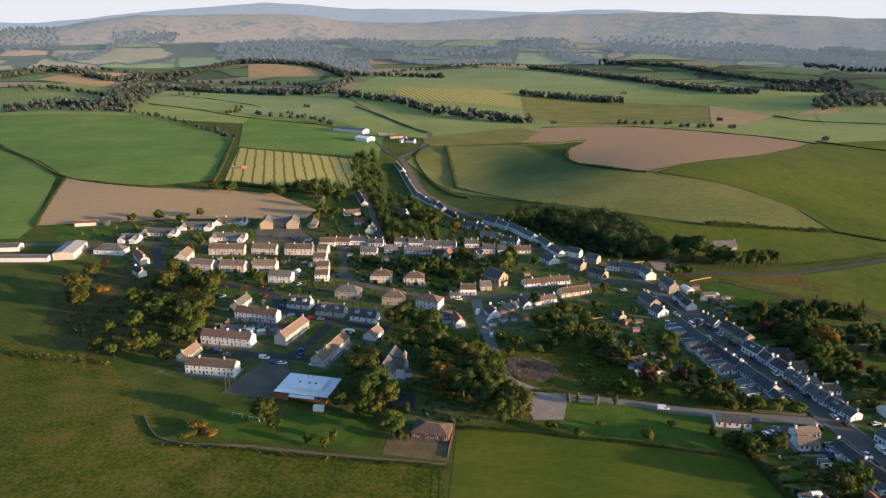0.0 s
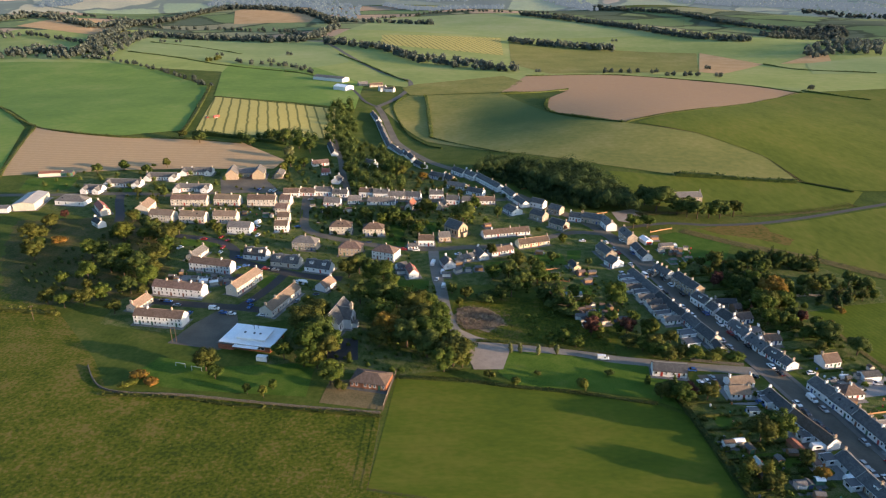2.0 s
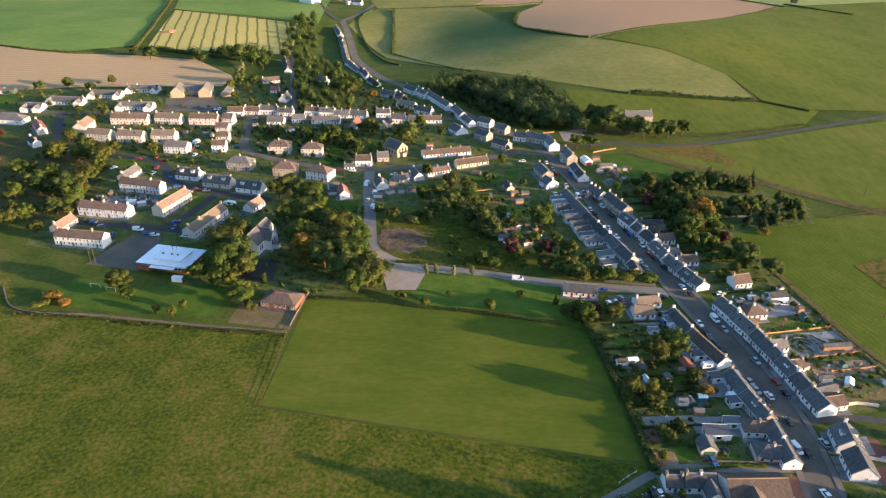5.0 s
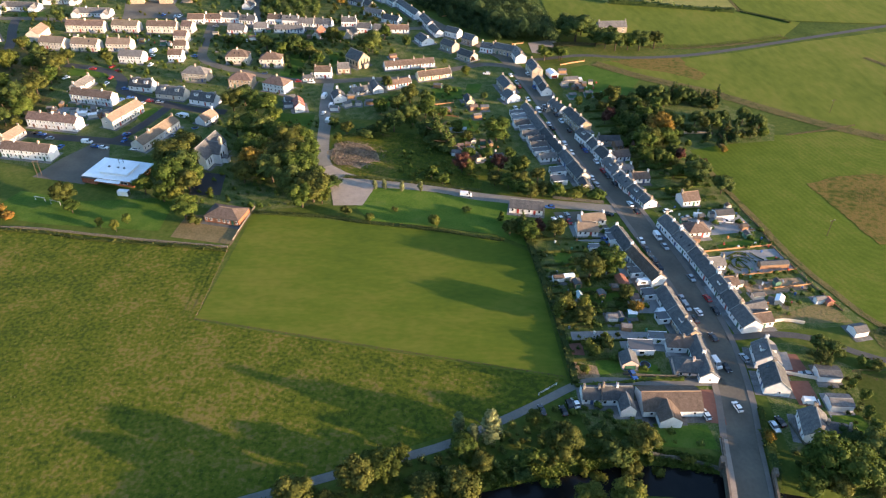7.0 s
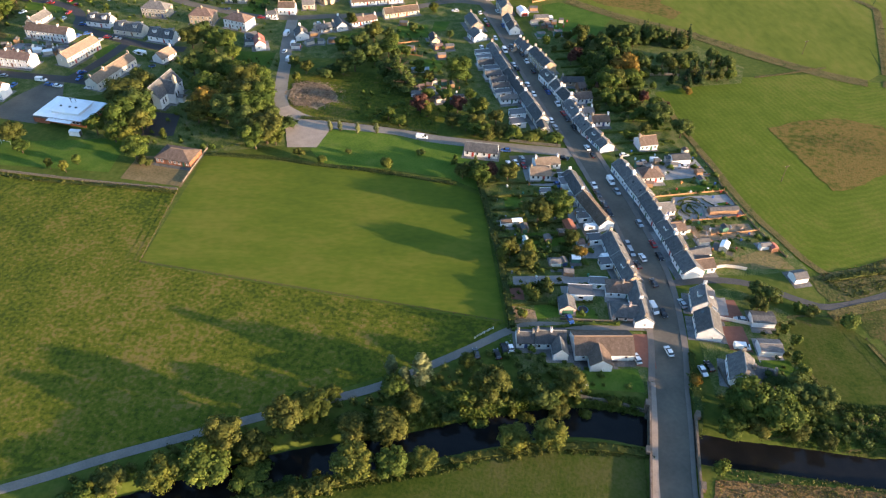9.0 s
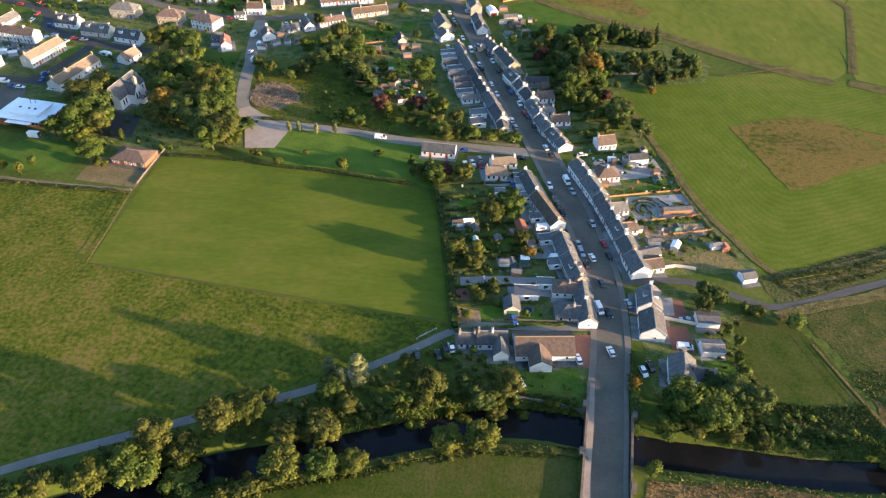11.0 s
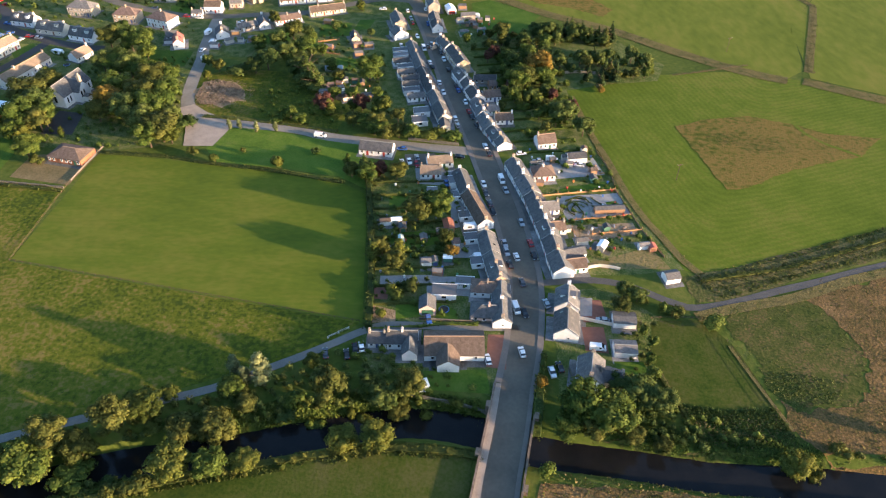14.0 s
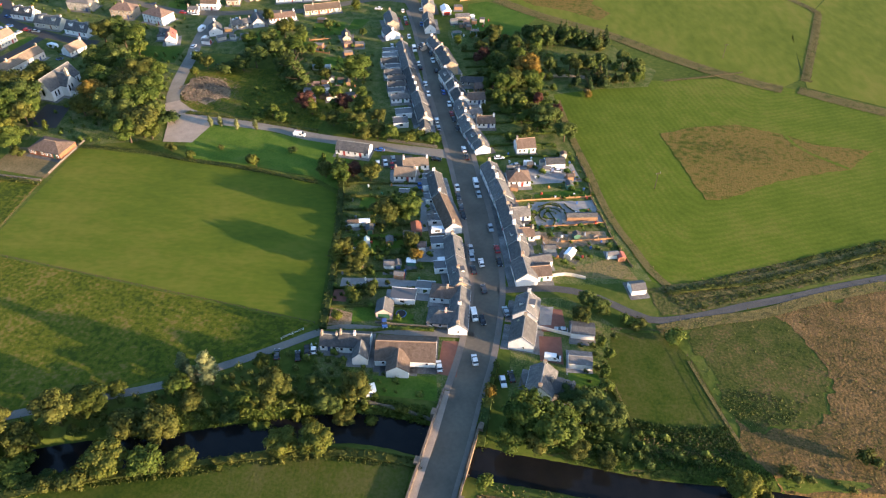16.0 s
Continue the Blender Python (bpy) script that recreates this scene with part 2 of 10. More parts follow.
UNCUT = material("uncut_grass", [(0.049, 0.063, 0.009), (0.094, 0.085, 0.017), (0.155, 0.104, 0.030), (0.084, 0.080, 0.016)], 0.05, 0.62, 0.95, 0.8, 1.4, patch=0.25, contrast=1.5)


def swathed(m, width, turn, amount):
    """Faint mowing swaths over a grass."""
    n, l = m.node_tree.nodes, m.node_tree.links
    b = n["Principled BSDF"]
    old = b.inputs["Base Color"].links[0].from_socket
    co = n.new("ShaderNodeTexCoord")
    mp = n.new("ShaderNodeMapping")
    mp.inputs["Rotation"].default_value = (0, 0, radians(-turn))
    l.new(co.outputs["Object"], mp.inputs[0])
    wv = n.new("ShaderNodeTexWave")
    wv.bands_direction = "Y"
    wv.inputs["Scale"].default_value, wv.inputs["Distortion"].default_value = 0.314 / width, 9.0
    wv.inputs["Detail"].default_value, wv.inputs["Detail Scale"].default_value = 3.0, 0.35
    l.new(mp.outputs[0], wv.inputs[0])
    mr = n.new("ShaderNodeMapRange")
    mr.inputs[3].default_value, mr.inputs[4].default_value = 1 - amount, 1 + amount
    l.new(wv.outputs["Fac"], mr.inputs[0])
    hs = n.new("ShaderNodeHueSaturation")
    l.new(mr.outputs[0], hs.inputs["Value"])
    l.new(old, hs.inputs["Color"])
    l.new(hs.outputs[0], b.inputs["Base Color"])


def contoured(m, sides, width, amount):
    """Mowing swaths that follow the two sides of a field; sides: (x, y, direction of the inward normal)."""
    n, l = m.node_tree.nodes, m.node_tree.links
    b = n["Principled BSDF"]
    old = b.inputs["Base Color"].links[0].from_socket
    co = n.new("ShaderNodeTexCoord").outputs["Object"]
    gaps = []
    for x, y, a in sides:
        c, sn = math.cos(radians(a)), math.sin(radians(a))
        dot = n.new("ShaderNodeVectorMath")
        dot.operation = "DOT_PRODUCT"
        dot.inputs[1].default_value = (c, sn, 0)
        l.new(co, dot.inputs[0])
        sub = n.new("ShaderNodeMath")
        sub.operation = "SUBTRACT"
        sub.inputs[1].default_value = x * c + y * sn
        l.new(dot.outputs["Value"], sub.inputs[0])
        gaps.append(sub.outputs[0])
    low = n.new("ShaderNodeMath")
    low.operation = "SMOOTH_MIN"
    low.inputs[2].default_value = 22.0
    l.new(gaps[0], low.inputs[0])
    l.new(gaps[1], low.inputs[1])
    nz = n.new("ShaderNodeTexNoise")
    nz.inputs["Scale"].default_value, nz.inputs["Detail"].default_value = 0.12, 4.0
    l.new(co, nz.inputs["Vector"])
    wob = n.new("ShaderNodeMath")
    wob.operation = "MULTIPLY_ADD"
    wob.inputs[1].default_value = 3.4
    l.new(nz.outputs[0], wob.inputs[0])
    l.new(low.outputs[0], wob.inputs[2])
    wave = n.new("ShaderNodeMath")
    wave.operation = "MULTIPLY"
    wave.inputs[1].default_value = 2 * math.pi / width
    l.new(wob.outputs[0], wave.inputs[0])
    sine = n.new("ShaderNodeMath")
    sine.operation = "SINE"
    l.new(wave.outputs[0], sine.inputs[0])
    mr = n.new("ShaderNodeMapRange")
    mr.inputs[1].default_value, mr.inputs[3].default_value, mr.inputs[4].default_value = -1.0, 1 - amount, 1 + amount
    l.new(sine.outputs[0], mr.inputs[0])
    hs = n.new("ShaderNodeHueSaturation")
    l.new(mr.outputs[0], hs.inputs["Value"])
    l.new(old, hs.inputs["Color"])
    l.new(hs.outputs[0], b.inputs["Base Color"])


SWARD = material("mown_sward", [(0.056, 0.086, 0.008), (0.081, 0.111, 0.012), (0.123, 0.125, 0.023)], 0.10, 0.5, 0.95, 0.25, 1.6, patch=0.4, contrast=1.3)
contoured(SWARD, ((234.8, 187, 15.2), (240, 185, 110.0)), 2.6, 0.065)
swathed(BRIGHT, 4.5, -76.0, 0.018)
swathed(PITCH, 9.0, -12.0, 0.025)
DEEP = material("grazed_grass", [(0.097, 0.165, 0.036), (0.139, 0.216, 0.046), (0.208, 0.248, 0.070)], 0.015, 0.35, 0.95, 0.3, 0.8, patch=0.35, contrast=1.2)
OLIVE = material("old_pasture", [(0.126, 0.140, 0.037), (0.189, 0.183, 0.050), (0.265, 0.228, 0.081)], 0.02, 0.45, 0.95, 0.6, 0.6, patch=0.35, contrast=1.3)
STUBBLE = striped("stubble", [(0.371, 0.255, 0.138), (0.450, 0.314, 0.176)], (0.358, 0.248, 0.138), 6.0, 8.0, 0.35)
PLOUGH = striped("ripe_stubble", [(0.322, 0.203, 0.113), (0.387, 0.252, 0.142)], (0.335, 0.214, 0.129), 9.0, 15.0, 0.3, 3.0)
GOLD = material("harvested", [(0.360, 0.228, 0.106), (0.480, 0.324, 0.172)], 0.03, 0.4, 0.95)
SILAGE = striped("mown_rows", [(0.345, 0.300, 0.085), (0.450, 0.385, 0.130)], (0.135, 0.135, 0.040), 10.8, 103.0, 0.20, 0.9)
ASPHALT = material("asphalt", [(0.066, 0.059, 0.045), (0.092, 0.080, 0.061), (0.122, 0.105, 0.077)], 0.10, 0.3, 0.85, 0.08, 4, contrast=1.1)
WORN = material("worn_asphalt", [(0.120, 0.112, 0.096), (0.163, 0.152, 0.131), (0.209, 0.192, 0.162)], 0.10, 0.4, 0.88, 0.1, 4, contrast=1.2, patch=0.2)
TARMAC = material("dark_tarmac", [(0.017, 0.017, 0.018), (0.032, 0.031, 0.032)], 0.15, 0.4, 0.8, 0.2, 4)
PAVING = material("paving", [(0.129, 0.115, 0.101), (0.186, 0.162, 0.141)], 0.3, 0.5, 0.9, 0.2, 4)
GRAVEL = material("pale_gravel", [(0.236, 0.198, 0.165), (0.343, 0.291, 0.245)], 0.3, 0.5, 0.95, 0.3, 4)
TRACK = material("lane_surface", [(0.064, 0.064, 0.064), (0.096, 0.093, 0.088)], 0.25, 0.5, 0.9, 0.3, 4)
PALE_TRACK = material("pale_lane", [(0.132, 0.126, 0.114), (0.196, 0.184, 0.166)], 0.25, 0.5, 0.9, 0.3, 4)
WATER = material("river_water", [(0.006, 0.007, 0.008), (0.012, 0.012, 0.012)], 0.2, 0.3, 0.06, 0.08, 1.2)
WATER.node_tree.nodes["Principled BSDF"].inputs["Specular IOR Level"].default_value = 0.16
BARK = material("bark", [(0.06, 0.045, 0.03), (0.12, 0.09, 0.065)], 2.0, 0.5, 0.95, 0.6)
LEAF = {
    "green": leafy("leaf_green", [(0.042, 0.070, 0.014), (0.077, 0.112, 0.021), (0.118, 0.143, 0.032)]),
    "dark": leafy("leaf_dark", [(0.035, 0.063, 0.015), (0.070, 0.099, 0.025), (0.113, 0.138, 0.038)]),
    "olive": leafy("leaf_olive", [(0.043, 0.054, 0.013), (0.075, 0.088, 0.020), (0.111, 0.113, 0.028)]),
    "yellow": leafy("leaf_yellow", [(0.060, 0.076, 0.013), (0.090, 0.108, 0.020), (0.124, 0.131, 0.029)]),
    "orange": leafy("leaf_orange", [(0.136, 0.092, 0.020), (0.216, 0.140, 0.028), (0.272, 0.180, 0.044)]),
    "copper": leafy("leaf_copper", [(0.070, 0.034, 0.025), (0.116, 0.054, 0.040)]),
    "pale": leafy("leaf_pale", [(0.129, 0.148, 0.061), (0.192, 0.212, 0.096)]),
    # Far trees: the blue-grey of distance haze is mixed into the leaf colour.
    "hazed": leafy("leaf_far", [(0.057, 0.073, 0.065), (0.081, 0.100, 0.084), (0.111, 0.127, 0.103)]),
    "deep": leafy("leaf_deep", [(0.019, 0.037, 0.014), (0.036, 0.061, 0.020), (0.062, 0.090, 0.030)]),
    "straw": leafy("leaf_straw", [(0.081, 0.075, 0.028), (0.129, 0.107, 0.042), (0.189, 0.147, 0.069)], 0.22, 0.1, 0.1),
    "dead": leafy("leaf_dead", [(0.115, 0.088, 0.060), (0.190, 0.148, 0.108), (0.280, 0.225, 0.170)], 0.3, 0.1, 0.1),
    "hedge": leafy("leaf_hedge", [(0.040, 0.063, 0.017), (0.076, 0.095, 0.025), (0.118, 0.123, 0.038)]),
}


def hollowed(name, dry, wet, x, y, rx, ry):
    """Dry hill pasture with a damp green hollow round a place, its edge uneven."""
    m = material(name, dry, 0.02, 0.45, 0.95, 0.6, 0.6, patch=0.35, contrast=1.3)
    n, l = m.node_tree.nodes, m.node_tree.links
    b = n["Principled BSDF"]
    old = b.inputs["Base Color"].links[0].from_socket
    co = n.new("ShaderNodeTexCoord")
    mp = n.new("ShaderNodeMapping")
    mp.inputs["Location"].default_value = (-x / rx, -y / ry, 0)
    mp.inputs["Scale"].default_value = (1 / rx, 1 / ry, 0)
    l.new(co.outputs["Object"], mp.inputs[0])
    ln = n.new("ShaderNodeVectorMath")
    ln.operation = "LENGTH"
    l.new(mp.outputs[0], ln.inputs[0])
    nz = n.new("ShaderNodeTexNoise")
    nz.inputs["Scale"].default_value, nz.inputs["Detail"].default_value = 0.018, 5.0
    l.new(co.outputs["Object"], nz.inputs["Vector"])
    ad = n.new("ShaderNodeMath")
    l.new(ln.outputs["Value"], ad.inputs[0])
    l.new(nz.outputs[0], ad.inputs[1])
    mr = n.new("ShaderNodeMapRange")
    mr.inputs[1].default_value, mr.inputs[2].default_value, mr.inputs[3].default_value, mr.inputs[4].default_value = 1.0, 1.8, 0.85, 0.0
    l.new(ad.outputs[0], mr.inputs[0])
    mx = n.new("ShaderNodeMix")
    mx.data_type = "RGBA"
    mx.inputs[7].default_value = (*wet, 1)
    l.new(mr.outputs[0], mx.inputs[0])
    l.new(old, mx.inputs[6])
    l.new(mx.outputs[2], b.inputs["Base Color"])
    return m


HOLLOW = hollowed("hill_pasture", [(0.123, 0.139, 0.038), (0.187, 0.184, 0.053), (0.259, 0.227, 0.083)], (0.062, 0.100, 0.032), 125, 800, 70, 110)


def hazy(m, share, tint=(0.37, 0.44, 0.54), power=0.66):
    """Bluish emission mixed into a far material to imitate miles of lit air."""
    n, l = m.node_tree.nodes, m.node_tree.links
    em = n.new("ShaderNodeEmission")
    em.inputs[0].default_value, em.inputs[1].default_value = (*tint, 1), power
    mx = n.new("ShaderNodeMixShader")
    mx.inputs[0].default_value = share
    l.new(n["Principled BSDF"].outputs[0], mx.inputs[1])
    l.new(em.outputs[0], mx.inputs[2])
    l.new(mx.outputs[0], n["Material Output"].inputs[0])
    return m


def parcels(name, colours, scale):
    """A far patchwork of fields, hedge lines and woods."""
    m = material(name, [(0.8, 0.8, 0.8), (1.0, 1.0, 1.0), (1.15, 1.15, 1.15)], 0.012, 0.5, 0.95)
    n, l = m.node_tree.nodes, m.node_tree.links
    b = n["Principled BSDF"]
    mottle = b.inputs["Base Color"].links[0].from_socket
    co = n.new("ShaderNodeTexCoord")
    nz = n.new("ShaderNodeTexNoise")
    nz.inputs["Scale"].default_value, nz.inputs["Detail"].default_value = scale * 1.4, 3.0
    l.new(co.outputs["Object"], nz.inputs["Vector"])
    wob = n.new("ShaderNodeVectorMath")
    wob.operation = "MULTIPLY_ADD"
    wob.inputs[1].default_value = (0.9 / scale, 0.5 / scale, 0)
    l.new(nz.outputs["Color"], wob.inputs[0])
    l.new(co.outputs["Object"], wob.inputs[2])
    mp = n.new("ShaderNodeMapping")
    mp.inputs["Scale"].default_value = (scale, scale * 1.3, 0.0)
    l.new(wob.outputs[0], mp.inputs[0])
    cells = []
    for feature in ("F1", "DISTANCE_TO_EDGE"):
        vo = n.new("ShaderNodeTexVoronoi")
        vo.feature = feature
        vo.inputs["Scale"].default_value = 1.0
        l.new(mp.outputs[0], vo.inputs["Vector"])
        cells.append(vo)
    rp = n.new("ShaderNodeValToRGB")
    rp.color_ramp.interpolation = "CONSTANT"
    e = rp.color_ramp.elements
    for i, c in enumerate(colours):
        x = e[i] if i < 2 else e.new(i / len(colours))
        x.position, x.color = i / len(colours), (*c, 1)
    sp = n.new("ShaderNodeSeparateColor")
    l.new(cells[0].outputs["Color"], sp.inputs[0])
    l.new(sp.outputs[0], rp.inputs[0])
    mul = n.new("ShaderNodeMix")
    mul.data_type, mul.blend_type = "RGBA", "MULTIPLY"
    mul.inputs[0].default_value = 1.0
    l.new(rp.outputs[0], mul.inputs[6])
    l.new(mottle, mul.inputs[7])
    edge = n.new("ShaderNodeMapRange")
    edge.inputs[1].default_value, edge.inputs[2].default_value, edge.inputs[3].default_value, edge.inputs[4].default_value = 0.03, 0.06, 1.0, 0.0
    l.new(cells[1].outputs["Distance"], edge.inputs[0])
    mx = n.new("ShaderNodeMix")
    mx.data_type = "RGBA"
    mx.inputs[7].default_value = (0.045, 0.062, 0.03, 1)
    l.new(edge.outputs[0], mx.inputs[0])
    l.new(mul.outputs[2], mx.inputs[6])
    l.new(mx.outputs[2], b.inputs["Base Color"])
    return m


# Far field and wood cells, their colours lightened to stand for haze.
HAZED_GREENS = [(0.129, 0.178, 0.068), (0.168, 0.205, 0.088), (0.213, 0.216, 0.115), (0.112, 0.162, 0.065), (0.085, 0.110, 0.066), (0.370, 0.265, 0.176), (0.146, 0.194, 0.081), (0.224, 0.216, 0.128), (0.080, 0.104, 0.062)]
FAR_FIELDS = parcels("far_patchwork", HAZED_GREENS, 0.0042)

# ---- land ----
RIVER = [(-240, 30), (-130, 48), (-60, 66), (-10, 84), (35, 100), (65, 110), (93, 115), (118, 121), (143, 125), (165, 121.5), (180, 116), (205, 112.3), (226, 109), (260, 107), (320, 100), (420, 84), (560, 70)]


def flow(pts, step=4.0):
    """Points along a smooth line through pts."""
    p = [Vector(q[:2]) for q in pts]
    out = []
    for i in range(len(p) - 1):
        a, b, c, d = p[max(0, i - 1)], p[i], p[i + 1], p[min(len(p) - 1, i + 2)]
        n = max(1, int((c - b).length / step))
        for k in range(n):
            t = k / n
            out.append(0.5 * ((2 * b) + (c - a) * t + (2 * a - 5 * b + 4 * c - d) * t * t + (3 * b - a - 3 * c + d) * t ** 3))
    return out + [p[-1]]


RIVER_LINE = np.array([tuple(v) for v in flow(RIVER, 3.0)])
WATER_LEVEL = -4.6


def step01(a, b, v):
    v = np.clip((v - a) / (b - a), 0, 1)
    return v * v * (3 - 2 * v)


def land(x, y):
    """The height of the ground without the river's bed."""
    x, y = np.asarray(x, float), np.asarray(y, float)
    z = -0.005 * (np.clip(x, -150, 420) - 106) + 0.0077 * (np.clip(y, 60, 560) - 265)
    z = z + 13 * np.exp(-((x - 260) / 190) ** 2 - ((y - 730) / 150) ** 2) - 12 * np.exp(-((x - 10) / 110) ** 2 - ((y - 740) / 120) ** 2)
    z = z + 6 * np.exp(-((x + 360) / 200) ** 2 - ((y - 720) / 200) ** 2)
    far = step01(900, 1500, y)
    z = z + far * (7 * np.sin(x / 210 + 0.7) * np.sin(y / 260) + 5 * np.sin(x / 120 + y / 190))
    z = z + 22 * step01(2000, 3000, y + 0.15 * np.abs(x)) * (0.55 + 0.3 * np.sin(x / 420 + 1.0) + 0.15 * np.sin(x / 170 + y / 300))
    return z


def river_gap(x, y):
    d = np.full(np.shape(x), 1e9)
    for px, py in RIVER_LINE:
        d = np.minimum(d, (x - px) ** 2 + (y - py) ** 2)
    return np.sqrt(d) * (1 + 0.15 * step01(172, 192, np.asarray(x, float)))


def ground_z(x, y):
    z = float(land(x, y))
    if y < 150:
        gap = math.sqrt(((RIVER_LINE - (x, y)) ** 2).sum(1).min()) * (1 + 0.15 * float(step01(172, 192, np.float64(x))))
        z -= 5.2 * (1 - float(step01(2.6, 9.0, np.float64(gap))))
    return z


def link(name, verts, faces, mat, parent=None, smooth=False):
    me = bpy.data.meshes.new(name)
    me.from_pydata([tuple(v) for v in verts], [], faces)
    for q in (mat if isinstance(mat, list) else [mat]):
        me.materials.append(q)
    if smooth:
        me.polygons.foreach_set("use_smooth", [True] * len(me.polygons))
    ob = new(name, me)
    ob.parent = parent
    return ob


def part(name, bm, mat, parent, label=""):
    me = bpy.data.meshes.new(name)
    bm.to_mesh(me)
    bm.free()
    for q in (mat if isinstance(mat, list) else [mat]):
        me.materials.append(q)
    ob = new(name, me)
    ob.parent = parent
    return tagged(ob, label)


def again(ob, m, parent=None):
    """Another part on the same mesh."""
    o = new(ob.name.split(".")[0], ob.data)
    o.parent = parent or ob.parent
    o.matrix_local = m
    return o


def lines(stops):
    """Grid lines from (start, spacing) stops to the last one."""
    out = []
    for (a, s), (b, _) in zip(stops, stops[1:]):
        n = max(1, round((b - a) / s))
        out += [a + (b - a) * i / n for i in range(n)]
    return np.array(out + [stops[-1][0]])


def build_ground():
    xs = lines([(-3400, 120), (-1200, 40), (-400, 10), (-150, 4), (-40, 2), (300, 4), (420, 12), (900, 60), (3400, 1)])
    ys = lines([(-500, 60), (0, 10), (60, 2), (140, 6), (600, 14), (1300, 30), (2000, 50), (3300, 1)])
    X, Y = np.meshgrid(xs, ys)
    Z = land(X, Y)
    near = (Y < 150) & (X > -260) & (X < 580)
    Z[near] -= 5.2 * (1 - step01(2.6, 9.0, river_gap(X[near], Y[near])))
    v = np.stack([X.ravel(), Y.ravel(), Z.ravel()], 1)
    w = len(xs)
    f = [(j * w + i, j * w + i + 1, (j + 1) * w + i + 1, (j + 1) * w + i) for j in range(len(ys) - 1) for i in range(w - 1)]
    ob = link("ground", v, f, GRASS, smooth=True)
    tagged(ob, "green valley grassland reaching to the hills", "ground", kind="structure")


build_ground()


ROADS = []


def ribbon(name, pts, width, mat, lift=0.06, label="", category="road", offset=0.0, thick=0.0, step=4.0, kind="structure", flat=False):
    """A strip along a smooth line; offset: sideways from it; thick: with a kerb of that height."""
    c = flow(pts, step)
    ROADS.extend((p.x, p.y, width / 2) for p in c)
    v, f = [], []
    for i, p in enumerate(c):
        d = (c[min(i + 1, len(c) - 1)] - c[max(i - 1, 0)]).normalized()
        nrm = Vector((-d.y, d.x))
        for s in (-0.5, 0.5):
            q = p + nrm * (offset + s * width)
            z = float(land(q.x, q.y)) + lift
            v.append((q.x, q.y, z))
            if thick:
                v.append((q.x, q.y, z - thick))
    k = 4 if thick else 2
    for i in range(len(c) - 1):
        a, b = i * k, (i + 1) * k
        if thick:
            f += [(a, b, b + 2, a + 2), (a + 1, b + 1, b, a), (a + 2, b + 2, b + 3, a + 3)]
        else:
            f.append((a, b, b + 1, a + 1))
    if thick:
        f += [(0, 2, 3, 1), (len(v) - 4, len(v) - 3, len(v) - 1, len(v) - 2)]
    bm = bmesh.new()
    me = bpy.data.meshes.new(name)
    me.from_pydata(v, [], f)
    bm.from_mesh(me)
    bmesh.ops.recalc_face_normals(bm, faces=bm.faces)
    bm.to_mesh(me)
    bm.free()
    me.materials.append(mat)
    return tagged(new(name, me), label, category, kind=kind)


def field(name, pts, mat, lift=0.1, label="", category="field", cell=14.0, smooth_line=False, ragged=0.0):
    """A parcel of land laid over the ground; ragged: how far its edge strays."""
    if smooth_line:
        pts = [tuple(p) for p in flow(list(pts) + [pts[0]], 8.0)[:-1]]
    if ragged:
        out = []
        for (ax, ay), (bx, by) in zip(pts, list(pts[1:]) + [pts[0]]):
            n = max(1, round(math.hypot(bx - ax, by - ay) / 1.1))
            for k in range(n):
                qx, qy = ax + (bx - ax) * k / n, ay + (by - ay) * k / n
                q = Vector((qx, qy, 3.1))
                out.append((qx + ragged * (1.3 * noise.noise(q / 7) + 0.8 * noise.noise(q / 1.9)), qy + ragged * (1.3 * noise.noise(q / 7 + Vector((31, 7, 0))) + 0.8 * noise.noise(q / 1.9 + Vector((9, 40, 0))))))
        pts = out
    bm = bmesh.new()
    bm.faces.new([bm.verts.new((x, y, 0)) for x, y in pts])
    for axis in (0, 1):
        lo, hi = min(p[axis] for p in pts), max(p[axis] for p in pts)
        k = math.floor(lo / cell) + 1
        while k * cell < hi:
            co, no = [0, 0, 0], [0, 0, 0]
            co[axis], no[axis] = k * cell, 1
            bmesh.ops.bisect_plane(bm, geom=bm.verts[:] + bm.edges[:] + bm.faces[:], plane_co=co, plane_no=no, dist=1e-5)
            k += 1
    for v in bm.verts:
        v.co.z = ground_z(v.co.x, v.co.y) + lift
    bmesh.ops.recalc_face_normals(bm, faces=bm.faces)
    if sum(f.normal.z for f in bm.faces) < 0:
        bmesh.ops.reverse_faces(bm, faces=bm.faces)
    ob = part(name, bm, mat, None)
    return tagged(ob, label, category, kind="structure")


def boundary(name, pts, mat, width, height, label, category, lift=0.0, jitter=0.12, step=2.0):
    """A wall, bank or fence run with an uneven top."""
    c = flow(pts, step)
    rnd = random.Random(len(pts) + int(pts[0][0]))
    v, f = [], []
    for i, p in enumerate(c):
        d = (c[min(i + 1, len(c) - 1)] - c[max(i - 1, 0)]).normalized()
        nrm = Vector((-d.y, d.x)) * width / 2
        z = ground_z(p.x, p.y) + lift
        h = height * (1 + rnd.uniform(-jitter, jitter))
        for q, zz in ((p - nrm, z - 0.3), (p - nrm * 0.8, z + h), (p + nrm * 0.8, z + h), (p + nrm, z - 0.3)):
            v.append((q.x, q.y, zz))
    for i in range(len(c) - 1):
        a, b = 4 * i, 4 * i + 4
        f += [(a, a + 1, b + 1, b), (a + 1, a + 2, b + 2, b + 1), (a + 2, a + 3, b + 3, b + 2)]
    f += [(0, 3, 2, 1), (len(v) - 4, len(v) - 3, len(v) - 2, len(v) - 1)]
    return tagged(link(name, v, f, mat), label, category)


